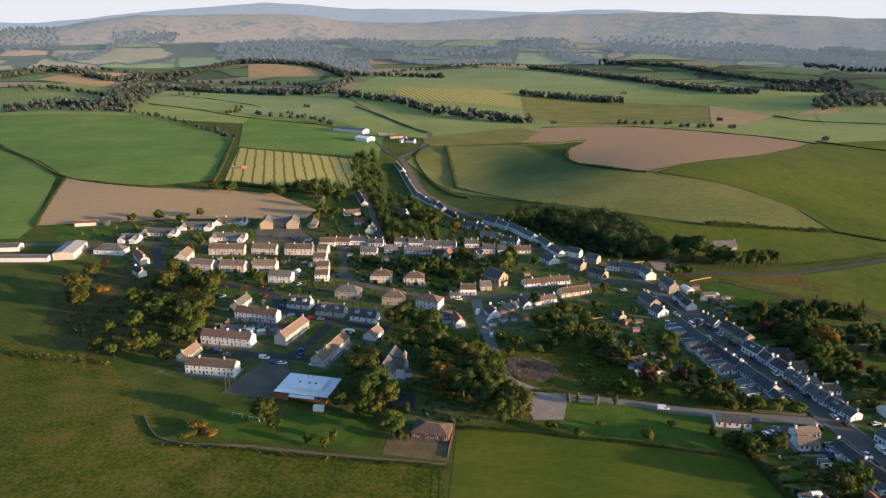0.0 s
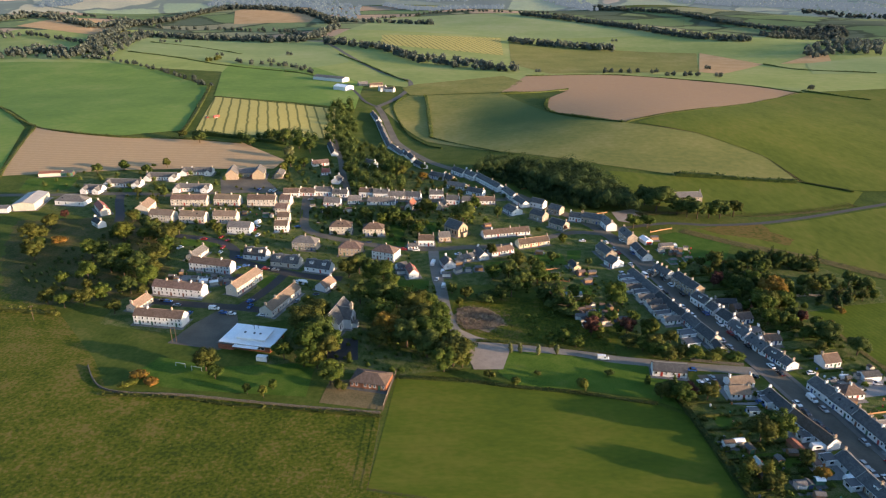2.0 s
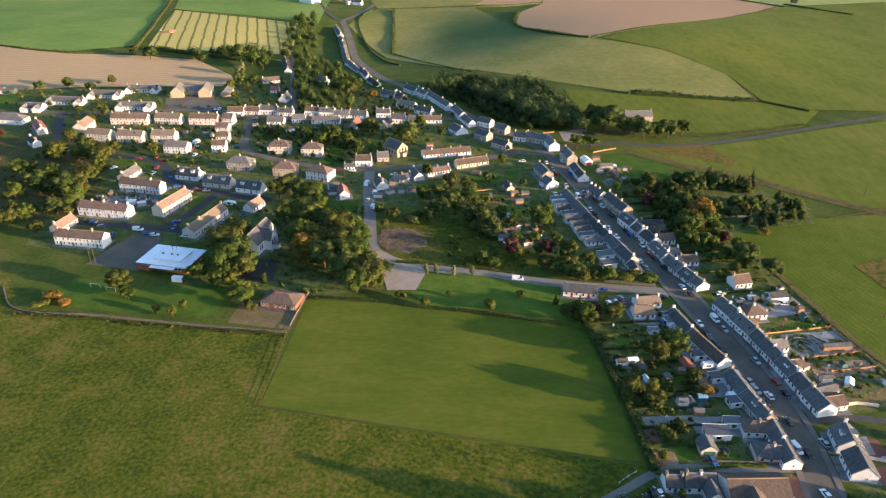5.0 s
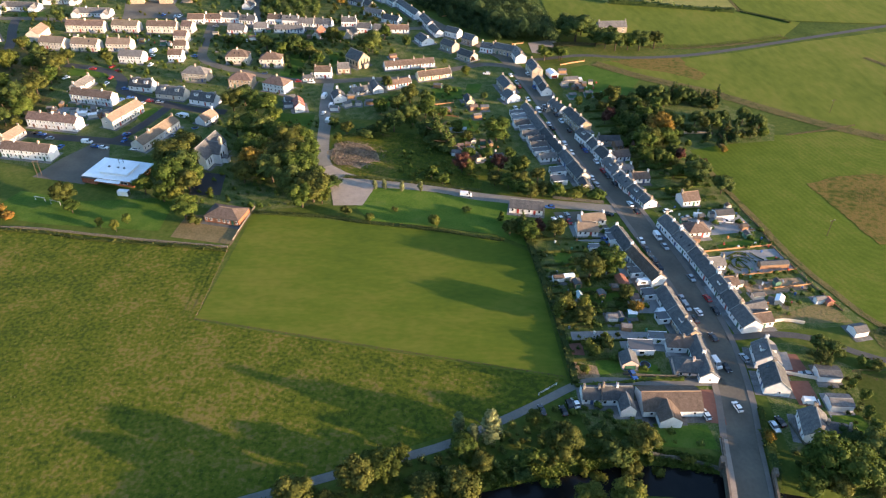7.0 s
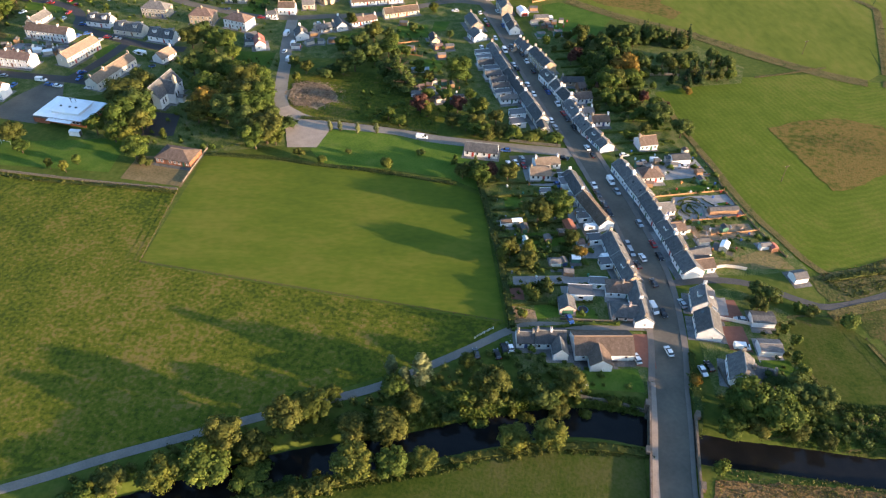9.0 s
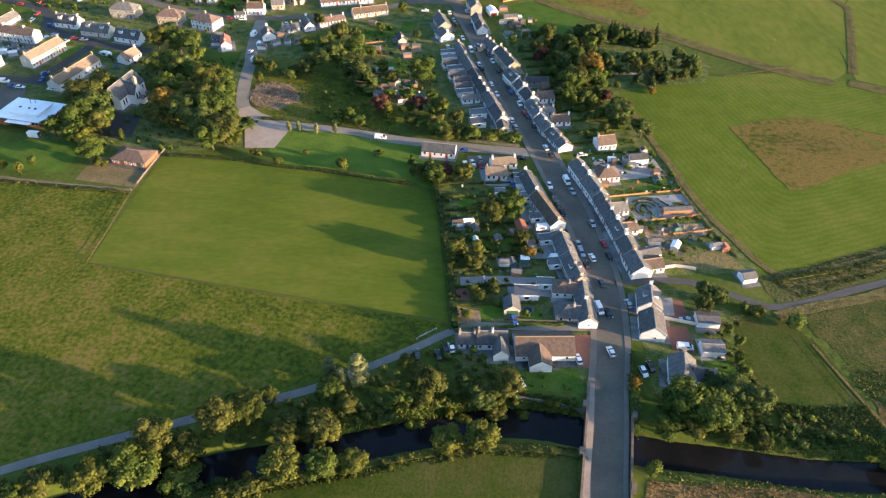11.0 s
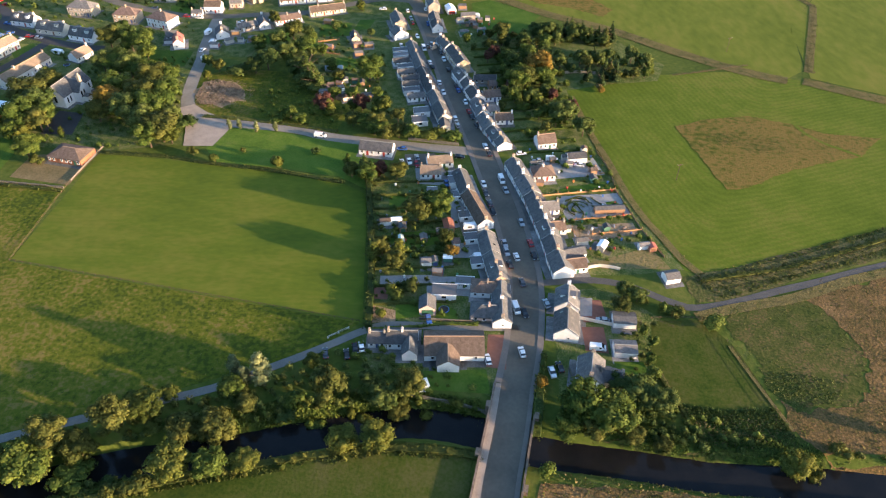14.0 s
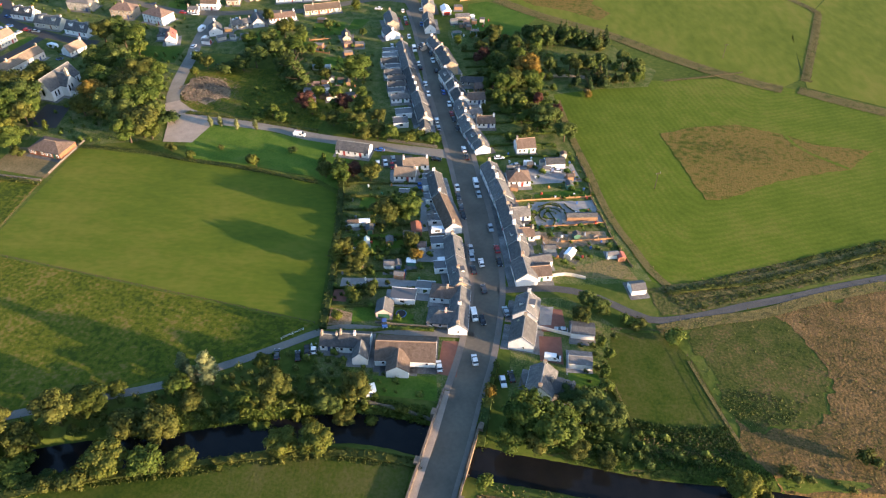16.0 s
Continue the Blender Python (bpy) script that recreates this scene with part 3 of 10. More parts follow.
# ---- river ----
def build_river():
    ob = ribbon("water", RIVER, 19.0, WATER, 0, "dark still river water between wooded banks", "river", kind="structure")
    for v in ob.data.vertices:
        v.co.z = WATER_LEVEL
    ROADS[:] = [(x, y, 5.4) for x, y, _ in ROADS]


build_river()

# ---- roads ----
STREET = [(165, 88), (167, 103), (171, 122), (173.5, 136), (176.5, 150), (178.5, 165), (179.5, 180), (178.5, 195), (175, 220), (170.5, 243), (165.5, 268), (160, 292), (154, 318), (148, 350), (141, 385), (135, 410), (126, 434)]
UPPER = [(126, 434), (112, 456), (92, 484), (72, 513), (54, 544), (36, 568), (14, 600), (-4, 645), (-20, 695), (-29, 743), (-38, 792), (-47, 833), (-53, 854)]
ribbon("road", [(150, 20), (160, 60), *STREET], 8.6, ASPHALT, 0.10, "worn grey asphalt main street with parked cars", "road")
ribbon("road", UPPER, 7.5, ASPHALT, 0.12, "asphalt road climbing out of the village", "road")
ribbon("road", [(-53, 854), (-36, 894), (-24, 943), (-18, 1000), (-25, 1055), (-46, 1089), (-84, 1176), (-122, 1278), (-152, 1361), (-186, 1458), (-240, 1600)], 7.0, ASPHALT, 0.35, "country road between hedges", "road")
ribbon("road", [(-53, 854), (-70, 880), (-84, 925), (-97, 970), (-108, 1010)], 4.0, TRACK, 0.35, "narrow farm road", "road")
ribbon("road", [(162, 260), (139, 263), (114, 267), (99, 270), (84.2, 275.3), (61.8, 278.7), (45.4, 280.3), (35.6, 287.0), (30.2, 297.2), (27.4, 311.0), (25.8, 325.8), (24.4, 343.4), (23, 350), (21, 372), (20, 392)], 6.2, WORN, 0.11, "narrow asphalt village lane", "road")
ribbon("road", [(131, 421), (112, 424), (94, 416), (67, 402), (39, 398), (20, 395), (2, 395), (-14, 400), (-32, 407), (-52, 417), (-64, 430), (-69, 454), (-73, 483), (-75, 496)], 6.0, ASPHALT, 0.13, "asphalt side street between houses", "road")
ribbon("road", [(72, 489), (50, 487), (17, 486), (-40, 487), (-74, 495), (-110, 505), (-143, 501), (-168, 494), (-195, 497), (-220, 497), (-250, 494), (-300, 492), (-400, 488)], 6.0, ASPHALT, 0.14, "asphalt back road past terraced houses", "road")
ribbon("road", [(-42, 487), (-50, 526), (-56, 556), (-64, 602), (-74, 650), (-82, 690)], 5.0, ASPHALT, 0.15, "narrow asphalt lane between gardens", "road")
ribbon("road", [(-143, 415), (-124, 410), (-110, 403), (-100, 392), (-96, 379), (-83, 370), (-64, 361), (-45, 354), (-30, 352)], 6.0, TARMAC, 0.12, "fresh black tarmac estate road", "road")
ribbon("road", [(-62, 360), (-66, 345), (-71, 330), (-77, 318)], 5.5, TARMAC, 0.14, "fresh black tarmac estate road", "road")
ribbon("road", [(-58, 313), (-76, 317), (-91, 319), (-106, 321), (-128, 325)], 6.0, TARMAC, 0.13, "fresh black tarmac estate road", "road")
ribbon("road", [(-190, 440), (-196, 456), (-205, 476), (-212, 495)], 6.0, TARMAC, 0.12, "dark tarmac estate side road", "road")
ribbon("road", [(176, 159), (165, 159), (151, 159), (137, 159.5), (129, 158), (119, 152), (109, 146), (98, 140), (89, 135), (79, 131), (66, 127), (46, 120), (18, 110), (-7, 100), (-60, 82), (-140, 62)], 2.9, PALE_TRACK, 0.10, "pale narrow farm lane along the river", "road")
ribbon("road", [(183, 179.5), (198, 181.5), (208, 181), (217, 178), (225, 173), (232, 169.5), (240, 170), (251, 173), (265, 178), (281, 183), (298, 189), (317, 195), (400, 222)], 3.0, TRACK, 0.10, "narrow asphalt lane into the fields", "road")
ribbon("road", [(128, 430), (150, 434), (176, 441), (205, 438), (240, 442), (280, 455), (330, 475), (420, 510), (560, 560)], 4.0, TRACK, 0.12, "old lane lined with grass banks", "road")
PAVE = [p for p in STREET if 130 < p[1] < 415]
for side in (-1, 1):
    ribbon("pavement", PAVE, 2.0, PAVING, 0.22, "grey paved footway with a kerb", "pavement", side * 5.27, 0.14)
OVER = [(150, 20), (160, 60), (165, 88), (167, 103), (171, 122), (173.5, 136)]
ribbon("pavement", OVER, 2.3, GRAVEL, 0.22, "pale kerbed footway over the bridge", "pavement", 5.4, 0.14)
ribbon("pavement", OVER, 1.3, PAVING, 0.22, "narrow kerbed footway over the bridge", "pavement", -4.9, 0.14)
field("car_park", [(28.1, 292.6), (33.8, 295.9), (41.2, 289.1), (52.7, 282.8), (55.5, 275.5), (51.4, 260.7), (38.9, 260.6), (35.8, 274.7)], GRAVEL, 0.14, "pale gravel car park beside the lane", "car park", cell=6.0, ragged=0.25)
field("patio", [(156.5, 213.5), (163.8, 214.4), (164.8, 204.4), (158.7, 203.0)], PAVING, 0.15, "grey paved yard behind the row", "patio", cell=2.0)
field("school_drive", [(-86, 316), (-95, 300), (-101, 282), (-75, 276), (-70, 292), (-78, 314)], ASPHALT, 0.09, "grey asphalt drive and yard by the school", "drive")
field("school_yard", [(-152, 541), (-118, 542), (-98, 508), (-140, 502)], ASPHALT, 0.09, "grey asphalt yard of the old school", "yard")

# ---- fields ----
field("far_pasture", [(-2400, 1000), (-900, 1240), (-320, 1120), (-200, 960), (-130, 1010), (-60, 1010), (20, 960), (110, 945), (160, 1105), (300, 1120), (455, 1030), (515, 955), (720, 1005), (2300, 900), (2300, 1960), (1300, 2480), (-1500, 2560), (-2400, 2000)], HAZED_HILL_GRASS, 0.2, "green hill pasture among far hedges", "field", cell=24)
field("playing_field", [(0, 187), (6, 254), (56, 247), (107, 238), (121, 228), (126, 160)], PITCH, 0.05, "smooth mown green playing field", "field")
field("pasture", [(0, 186), (125, 160), (118, 153), (98, 142), (66, 129), (18, 112), (-60, 84), (-240, 50), (-420, 120), (-420, 330), (-190, 340), (-128, 268), (-112, 244), (-77, 240), (-32, 233), (1, 229)], PASTURE, 0.04, "tussocky green cattle pasture with rushes", "field")
field("river_meadow", [(20, 82), (60, 99), (100, 108), (140, 117), (161, 115), (156, 70), (140, 20), (-60, 20), (-20, 74)], MEADOW, 0.16, "green meadow beside the river", "field", cell=3.5, ragged=0.8)
field("lane_green", [(52, 279), (79, 273), (99, 267), (120, 263), (122, 244), (120, 232), (108, 240), (85, 245), (56, 249), (49, 259)], LAWN, 0.05, "mown green strip beside the lane", "field")
field("pavilion_yard", [(-24, 236), (2, 231), (5, 254), (-22, 252)], BARE, 0.06, "bare earth yard round the pavilion", "yard")
field("rough_plot", [(37.4, 288), (62, 285), (85, 280), (103, 274), (108, 290), (92, 308), (76, 328), (54, 331), (40, 330), (31, 325), (29, 310)], PASTURE, 0.06, "overgrown plot of weeds and grass", "waste ground", cell=4.0, ragged=0.9)
field("waste_plot", [(31.5, 306.7), (33.7, 317), (40, 320.5), (50, 315), (54.5, 308), (55, 300), (49, 296), (41, 294), (35.6, 297)], RUBBLE, 0.12, "rough heap of pale spoil and dry weeds", "waste ground", cell=2.5, ragged=2.6)
field("east_field", [(206, 335), (210, 311), (213, 279), (220, 245), (228, 209), (236, 187), (244, 185.5), (275, 197.5), (325, 216), (420, 250), (420, 300), (364, 311), (330, 328), (300, 338), (240, 330)], SWARD, 0.06, "mown bright green silage field with curving swaths", "field", ragged=0.4)
field("lane_bank", [(234, 184), (244, 186.5), (275, 198.5), (325, 217), (400, 245), (400, 224), (317, 198), (302, 193), (281, 186.5), (261, 178.5), (245, 172.5), (236, 171)], THICKET, 0.05, "dark scrubby bank between field and lane", "ground", cell=3.5, ragged=0.8)
field("uncut_patch", [(254.5, 283), (271, 290), (290, 293), (310, 286.5), (320, 279), (344, 276), (329, 261), (307, 254), (284, 244), (273.5, 236.5), (264, 235.5), (260, 256)], UNCUT, 0.16, "brown uncut patch in the mown field", "field", cell=4.0, ragged=0.7)
ribbon("mown_path", [(309.5, 286.5), (311.5, 278), (316, 271.5), (328.5, 261)], 1.8, SWARD, 0.24, "mown green strip through the uncut grass", "grass")
field("paddock", [(219, 163), (236, 164), (243, 152), (250, 122), (226, 122), (214, 140)], MEADOW, 0.06, "fenced green paddock beside the lane", "field")
field("rushy_field", [(243, 160), (245, 169), (257, 173), (271.5, 173), (277.5, 166.8), (279.5, 158.5), (280.3, 152), (282, 143), (277.5, 136.5), (267.5, 130.2), (259, 128.5), (253, 129.2), (250, 133)], RUSH, 0.06, "green field fading into rushes", "field", ragged=2.6)
field("bracken_rough", [(276, 176), (318, 192), (420, 225), (460, 150), (430, 88), (330, 101), (262, 108.5), (252, 119), (250.5, 132), (253, 129), (259, 128), (267.5, 129.7), (278, 136), (282.6, 143.3), (281, 151.8), (280.3, 158.5), (278, 166.8), (272, 174)], BRACKEN, 0.10, "brown rough grass and bracken", "field", cell=3.5, ragged=2.0)
field("upper_east_field", [(182, 430), (208, 409), (242, 388), (271, 363), (301, 341), (323, 331), (334, 340), (346, 392), (415, 498), (330, 470), (280, 450), (240, 437), (200, 433)], BRIGHT, 0.07, "green grass field beyond the bank", "field")
field("far_east_field", [(334, 331), (364, 315), (450, 290), (560, 330), (520, 470), (420, 500), (345, 392)], BRIGHT, 0.07, "pale green mown field with hedge banks", "field")
field("paddock_green", [(165, 420), (176, 425), (205, 404), (186, 368), (166, 385)], LAWN, 0.07, "mown green behind the street", "field")
field("stubble_field", [(-383, 699), (-292, 662), (-164, 653), (-111, 594), (-115, 566), (-225, 557), (-325, 537)], STUBBLE, 0.25, "pale brown harvested stubble field", "field")
field("grass_field", [(-769, 1226), (-654, 1211), (-466, 1176), (-295, 977), (-234, 694), (-292, 662), (-383, 699), (-466, 799), (-574, 902)], DEEP, 0.3, "broad green grass field with a faint track", "field")
field("grass_field", [(-900, 900), (-574, 890), (-470, 799), (-394, 699), (-327, 537), (-321, 505), (-420, 495), (-700, 600)], DEEP, 0.25, "green grass field inside hedges", "field")
field("mown_hay_field", [(-261, 894), (-101, 834), (-82, 691), (-127, 683), (-219, 684)], SILAGE, 0.3, "mown yellow field with dark grass rows", "field")
field("grass_field", [(-316, 1110), (-348, 1349), (-226, 1265), (-85, 1015), (-78, 836), (-264, 898)], DEEP, 0.3, "green grazing field below the farm", "field")
field("grass_field", [(-564, 1349), (-732, 1917), (-449, 1754), (-227, 1555), (-135, 1265), (-208, 1155), (-347, 1226)], HAZED_GRASS, 0.4, "green rolling grazing field", "field", cell=30)
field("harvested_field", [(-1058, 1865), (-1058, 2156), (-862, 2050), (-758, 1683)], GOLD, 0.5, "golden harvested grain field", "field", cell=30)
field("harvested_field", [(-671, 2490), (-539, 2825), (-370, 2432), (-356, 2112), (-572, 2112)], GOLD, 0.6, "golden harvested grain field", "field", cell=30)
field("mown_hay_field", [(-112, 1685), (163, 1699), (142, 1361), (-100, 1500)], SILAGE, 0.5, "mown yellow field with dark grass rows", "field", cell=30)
field("grass_field", [(-208, 1832), (-170, 2299), (392, 2312), (591, 1713), (210, 1702)], HAZED_GRASS, 0.5, "bright green field on the far slope", "field", cell=30)
field("brown_field", [(104, 941), (156, 1102), (301, 1114), (452, 1026), (510, 952), (338, 804), (210, 708), (145, 788), (159, 886), (194, 953)], PLOUGH, 0.4, "pale brown harvested field on the hill", "field")
field("grass_field", [(223, 704), (338, 804), (506, 948), (700, 1000), (900, 700), (600, 500), (340, 511), (311, 531), (306, 596), (271, 662)], BRIGHT, 0.35, "bright green grass field on the hill", "field")
field("old_pasture", [(-44, 838), (-18, 920), (104, 938), (144, 786), (210, 706), (271, 660), (306, 596), (307, 532), (214, 546), (161, 574), (63, 640), (10, 700)], HOLLOW, 0.3, "olive green hill pasture with a darker hollow", "field")
field("old_pasture", [(-11, 1013), (120, 1101), (145, 1044), (104, 944), (-16, 924), (-30, 980)], OLIVE, 0.4, "olive green hill pasture above the road", "field")
field("grass_field", [(162, 558), (213, 543), (310, 528), (345, 508), (317, 474), (240, 455), (166, 466)], BRIGHT, 0.25, "bright green grass field by the steading", "field")
field("old_pasture", [(176, 1633), (527, 1420), (442, 1156), (195, 1122), (145, 1237)], OLIVE, 0.4, "olive brown hill pasture", "field", cell=30)
field("harvested_field", [(533, 1420), (585, 1248), (469, 1130), (442, 1156)], GOLD, 0.5, "pale harvested field on the slope", "field", cell=30)
field("harvested_field", [(615, 1248), (756, 1373), (700, 1240)], GOLD, 0.5, "small pale harvested field", "field", cell=30)
field("grass_field", [(655, 1240), (807, 1287), (900, 1112), (614, 1130)], HAZED_GRASS, 0.5, "dark green field by the wood", "field", cell=30)
field("river_rough", [(178, 104), (200, 104), (262, 97), (330, 90), (420, 78), (420, 20), (165, 20), (172, 80)], BRACKEN, 0.10, "rough brown grass beside the river", "field", cell=3.5, ragged=1.0)
field("grass_field", [(-2400, 2000), (-1500, 2560), (-600, 2660), (300, 2680), (1300, 2480), (2300, 1900), (2300, 1500), (900, 1700), (400, 2320), (-170, 2310), (-230, 1560), (-730, 1920), (-1060, 1700), (-1500, 1600), (-2400, 1700)], FAR_FIELDS, 0.35, "haze-paled green far fields below the hills", "field", cell=60)
field("wood_floor", [(189, 374), (212, 380), (240, 384), (246, 366), (263, 343), (256, 326), (228, 321), (205, 313), (190, 297), (176, 292), (170, 327), (166, 352)], GARDEN, 0.08, "dark weedy ground below the trees", "ground")
field("rough_bank", [(-258, 439), (-210, 446), (-160, 440), (-126, 345), (-144, 326), (-190, 322), (-223, 360)], THICKET, 0.06, "dark rough ground below the estate trees", "ground", smooth_line=True, ragged=2.5)
field("wet_ground", [(187, 123), (222, 121), (250, 120.5), (258, 111), (225, 113), (203, 117)], RUSH, 0.12, "wet rushy ground above the river", "ground", cell=3.5, ragged=1.2)
field("inn_yard", [(143.6, 462.4), (160.7, 469.3), (165.4, 458.1), (152.1, 441.8), (144.4, 444.9)], GRAVEL, 0.12, "grey gravel yard behind the inn", "yard")
field("rough_corner", [(192.6, 431.6), (215.4, 437.0), (239.2, 440.6), (238.5, 426.4), (248.0, 413.3), (240.6, 403.5), (220.7, 415.1), (204.1, 421.7)], UNCUT, 0.11, "brown uncut corner of the field", "field", cell=5.0, ragged=1.4)


# ---- far hills ----
SKYLINE = ([-0.75, -0.58, -0.50, -0.40, -0.30, -0.24, -0.18, -0.12, -0.08, 0.0, 0.13, 0.21, 0.29, 0.40, 0.53, 0.75], [138, 142, 148, 190, 236, 258, 238, 222, 226, 216, 206, 215, 206, 186, 168, 160])


MOOR = ([-0.75, -0.58, -0.50, -0.45, -0.39, -0.31, -0.23, -0.17, -0.12, -0.05, 0.05, 0.12, 0.18, 0.30, 0.42, 0.55, 0.75], [106, 108, 118, 150, 184, 186, 187, 172, 152, 148, 160, 182, 192, 193, 184, 166, 152])
CHAINS = [(3050, 430, 0, lambda a: 66 + 16 * math.sin(a * 5.1 + 2.2) + 8 * math.sin(a * 11 + 0.4) + 10 * max(0, a)),
          (3800, 560, 15, lambda a: float(np.interp(a, *MOOR)) + 4 * math.sin(a * 23) + 2 * math.sin(a * 57)),
          (4500, 480, 90, lambda a: float(np.interp(a, *SKYLINE)) + 4 * math.sin(a * 31 + 1))]


def chain_z(k, a, t):
    """Height of a hill chain at an angle a and a share t of its run."""
    rise = math.sin(min(1, t / 0.8) * math.pi / 2) ** 1.2 if t <= 0.8 else 1 - 0.5 * (t - 0.8)
    low, crest = CHAINS[k][2], CHAINS[k][3]
    return low + (crest(a) - low) * rise + 5 * noise.noise(Vector((a * 30, t * 4, k)))


def far_z(x, y):
    """Height of the far land, hills included."""
    r, a = math.hypot(x, y), math.atan2(x, y)
    z = ground_z(x, y) if r < 3300 else 0.0
    for k in range(2):
        t = (r - CHAINS[k][0] + CHAINS[k][1]) / (CHAINS[k][1] * 1.25)
        if 0 <= t <= 1:
            z = max(z, chain_z(k, a, t))
    return z


# Leaf surface of the farthest woods, with haze mixed in as emission.
HAZED_LEAF = hazy(material("far_woodland", [(0.030, 0.042, 0.034), (0.060, 0.075, 0.055)], 0.02, 0.5, 0.95, island=0.3), 0.24)


def build_hills():
    """Moorland hills, miles off, in three chains, with haze mixed in as emission."""
    patch = parcels("far_fields", HAZED_GREENS + [(0.045, 0.060, 0.038), (0.14, 0.17, 0.07), (0.040, 0.055, 0.036), (0.16, 0.19, 0.08)], 0.0042)
    moor = material("moorland", [(0.061, 0.075, 0.045), (0.142, 0.131, 0.073), (0.250, 0.175, 0.119), (0.155, 0.163, 0.075)], 0.0035, 0.5, 0.95, contrast=1.9, patch=0.2)
    peak = material("far_moor", [(0.04, 0.055, 0.045), (0.12, 0.105, 0.085)], 0.004, 0.5, 0.95, contrast=1.3)
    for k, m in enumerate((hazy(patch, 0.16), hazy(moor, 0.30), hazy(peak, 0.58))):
        dist, run = CHAINS[k][:2]
        v, f = [], []
        cols, rings = 200, 14
        for i in range(cols + 1):
            a = radians(-41 + 82 * i / cols)
            for j in range(rings):
                t = j / (rings - 1)
                r = dist - run + run * 1.25 * t
                z = chain_z(k, a, t)
                v.append((r * math.sin(a), r * math.cos(a), z - (12 if j == 0 else 0)))
        for i in range(cols):
            for j in range(rings - 1):
                p = i * rings + j
                f.append((p, p + rings, p + rings + 1, p + 1))
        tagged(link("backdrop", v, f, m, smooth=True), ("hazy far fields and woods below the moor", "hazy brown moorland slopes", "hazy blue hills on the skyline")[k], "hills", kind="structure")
    # Added glowing sheet behind the hills; its emission stands for low hazy sky.
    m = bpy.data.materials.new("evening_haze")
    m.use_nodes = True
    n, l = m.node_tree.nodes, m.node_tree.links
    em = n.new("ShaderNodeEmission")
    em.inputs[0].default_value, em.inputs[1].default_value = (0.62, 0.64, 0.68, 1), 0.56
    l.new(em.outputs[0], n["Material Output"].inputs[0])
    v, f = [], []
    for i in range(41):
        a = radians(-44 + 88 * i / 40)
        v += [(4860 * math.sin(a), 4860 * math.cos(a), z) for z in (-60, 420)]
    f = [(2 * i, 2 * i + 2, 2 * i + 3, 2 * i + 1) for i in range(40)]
    tagged(link("backdrop", v, f, m), "glowing pale sheet as hazy sky over the hills", "sky", kind="structure")


build_hills()


# ---- houses ----
def box(bm, x0, x1, y0, y1, z0, z1, mat=0):
    p = [bm.verts.new(c) for c in ((x0, y0, z0), (x1, y0, z0), (x1, y1, z0), (x0, y1, z0), (x0, y0, z1), (x1, y0, z1), (x1, y1, z1), (x0, y1, z1))]
    for q in ((0, 3, 2, 1), (4, 5, 6, 7), (0, 1, 5, 4), (1, 2, 6, 5), (2, 3, 7, 6), (3, 0, 4, 7)):
        bm.faces.new([p[i] for i in q]).material_index = mat
    return p


def boxed(name, dims, mat, parent, label=""):
    bm = bmesh.new()
    box(bm, *dims)
    return part(name, bm, mat, parent, label)


def empty(name, x, y, turn, z=None):
    ob = new(name)
    ob.empty_display_size = 0.2
    ob.matrix_world = pose(x, y, ground_z(x, y) if z is None else z, 0, 0, turn)
    return ob


def window_mesh(name, w, h, pane=None):
    """A frame of one piece, with the pane in it when pane is given."""
    me = bpy.data.meshes.new(name)
    bm = bmesh.new()
    t = 0.10
    rings = []
    for x, z0, z1, y in ((w / 2, -0.06, h, 0.02), (w / 2, -0.06, h, -0.08), (w / 2 - t, t, h - t, -0.08), (w / 2 - t, t, h - t, -0.01)):
        rings.append([bm.verts.new((sx * x, y, z)) for sx, z in ((-1, z0), (1, z0), (1, z1), (-1, z1))])
    for a, b in zip(rings, rings[1:]):
        for i in range(4):
            bm.faces.new((a[i], a[(i + 1) % 4], b[(i + 1) % 4], b[i]))
    if pane:
        bm.faces.new(rings[3]).material_index = 1
    bmesh.ops.recalc_face_normals(bm, faces=bm.faces)
    bm.to_mesh(me)
    bm.free()
    me.materials.append(FRAME_WHITE)
    if pane:
        me.materials.append(pane)
    return me


def slab_mesh(name, w, h, d, mat):
    me = bpy.data.meshes.new(name)
    bm = bmesh.new()
    box(bm, -w / 2, w / 2, -d, 0.02, 0, h)
    bm.to_mesh(me)
    bm.free()
    me.materials.append(mat)
    return me


WIN = {k: (window_mesh("window_" + k, w, h), slab_mesh("pane_" + k, w - 0.18, h - 0.18, 0.02, PANE)) for k, w, h in (("tall", 1.0, 1.35), ("wide", 1.7, 1.25), ("small", 0.75, 0.9))}
DOORS = [slab_mesh("door_leaf", 0.95, 2.05, 0.05, m) for m in DOOR_PAINTS]
SIDES = {"front": lambda x, d, z: pose(x, -d / 2, z), "back": lambda x, d, z: pose(x, d / 2, z, 0, 0, 180)}


FAR_WIN = {k: window_mesh("window_far_" + k, w, h, PANE) for k, w, h in (("tall", 1.0, 1.35), ("wide", 1.7, 1.25), ("small", 0.75, 0.9))}


def add_window(parent, m, size, near=True):
    """A window with its pane; far ones are a single mesh."""
    if not near:
        w = new("window", FAR_WIN[size])
        w.parent, w.matrix_local = parent, m
        return w
    w = new("window", WIN[size][0])
    w.parent, w.matrix_local = parent, m
    g = new("pane", WIN[size][1])
    g.parent, g.matrix_local = w, pose(0, 0, 0.09)
    return w


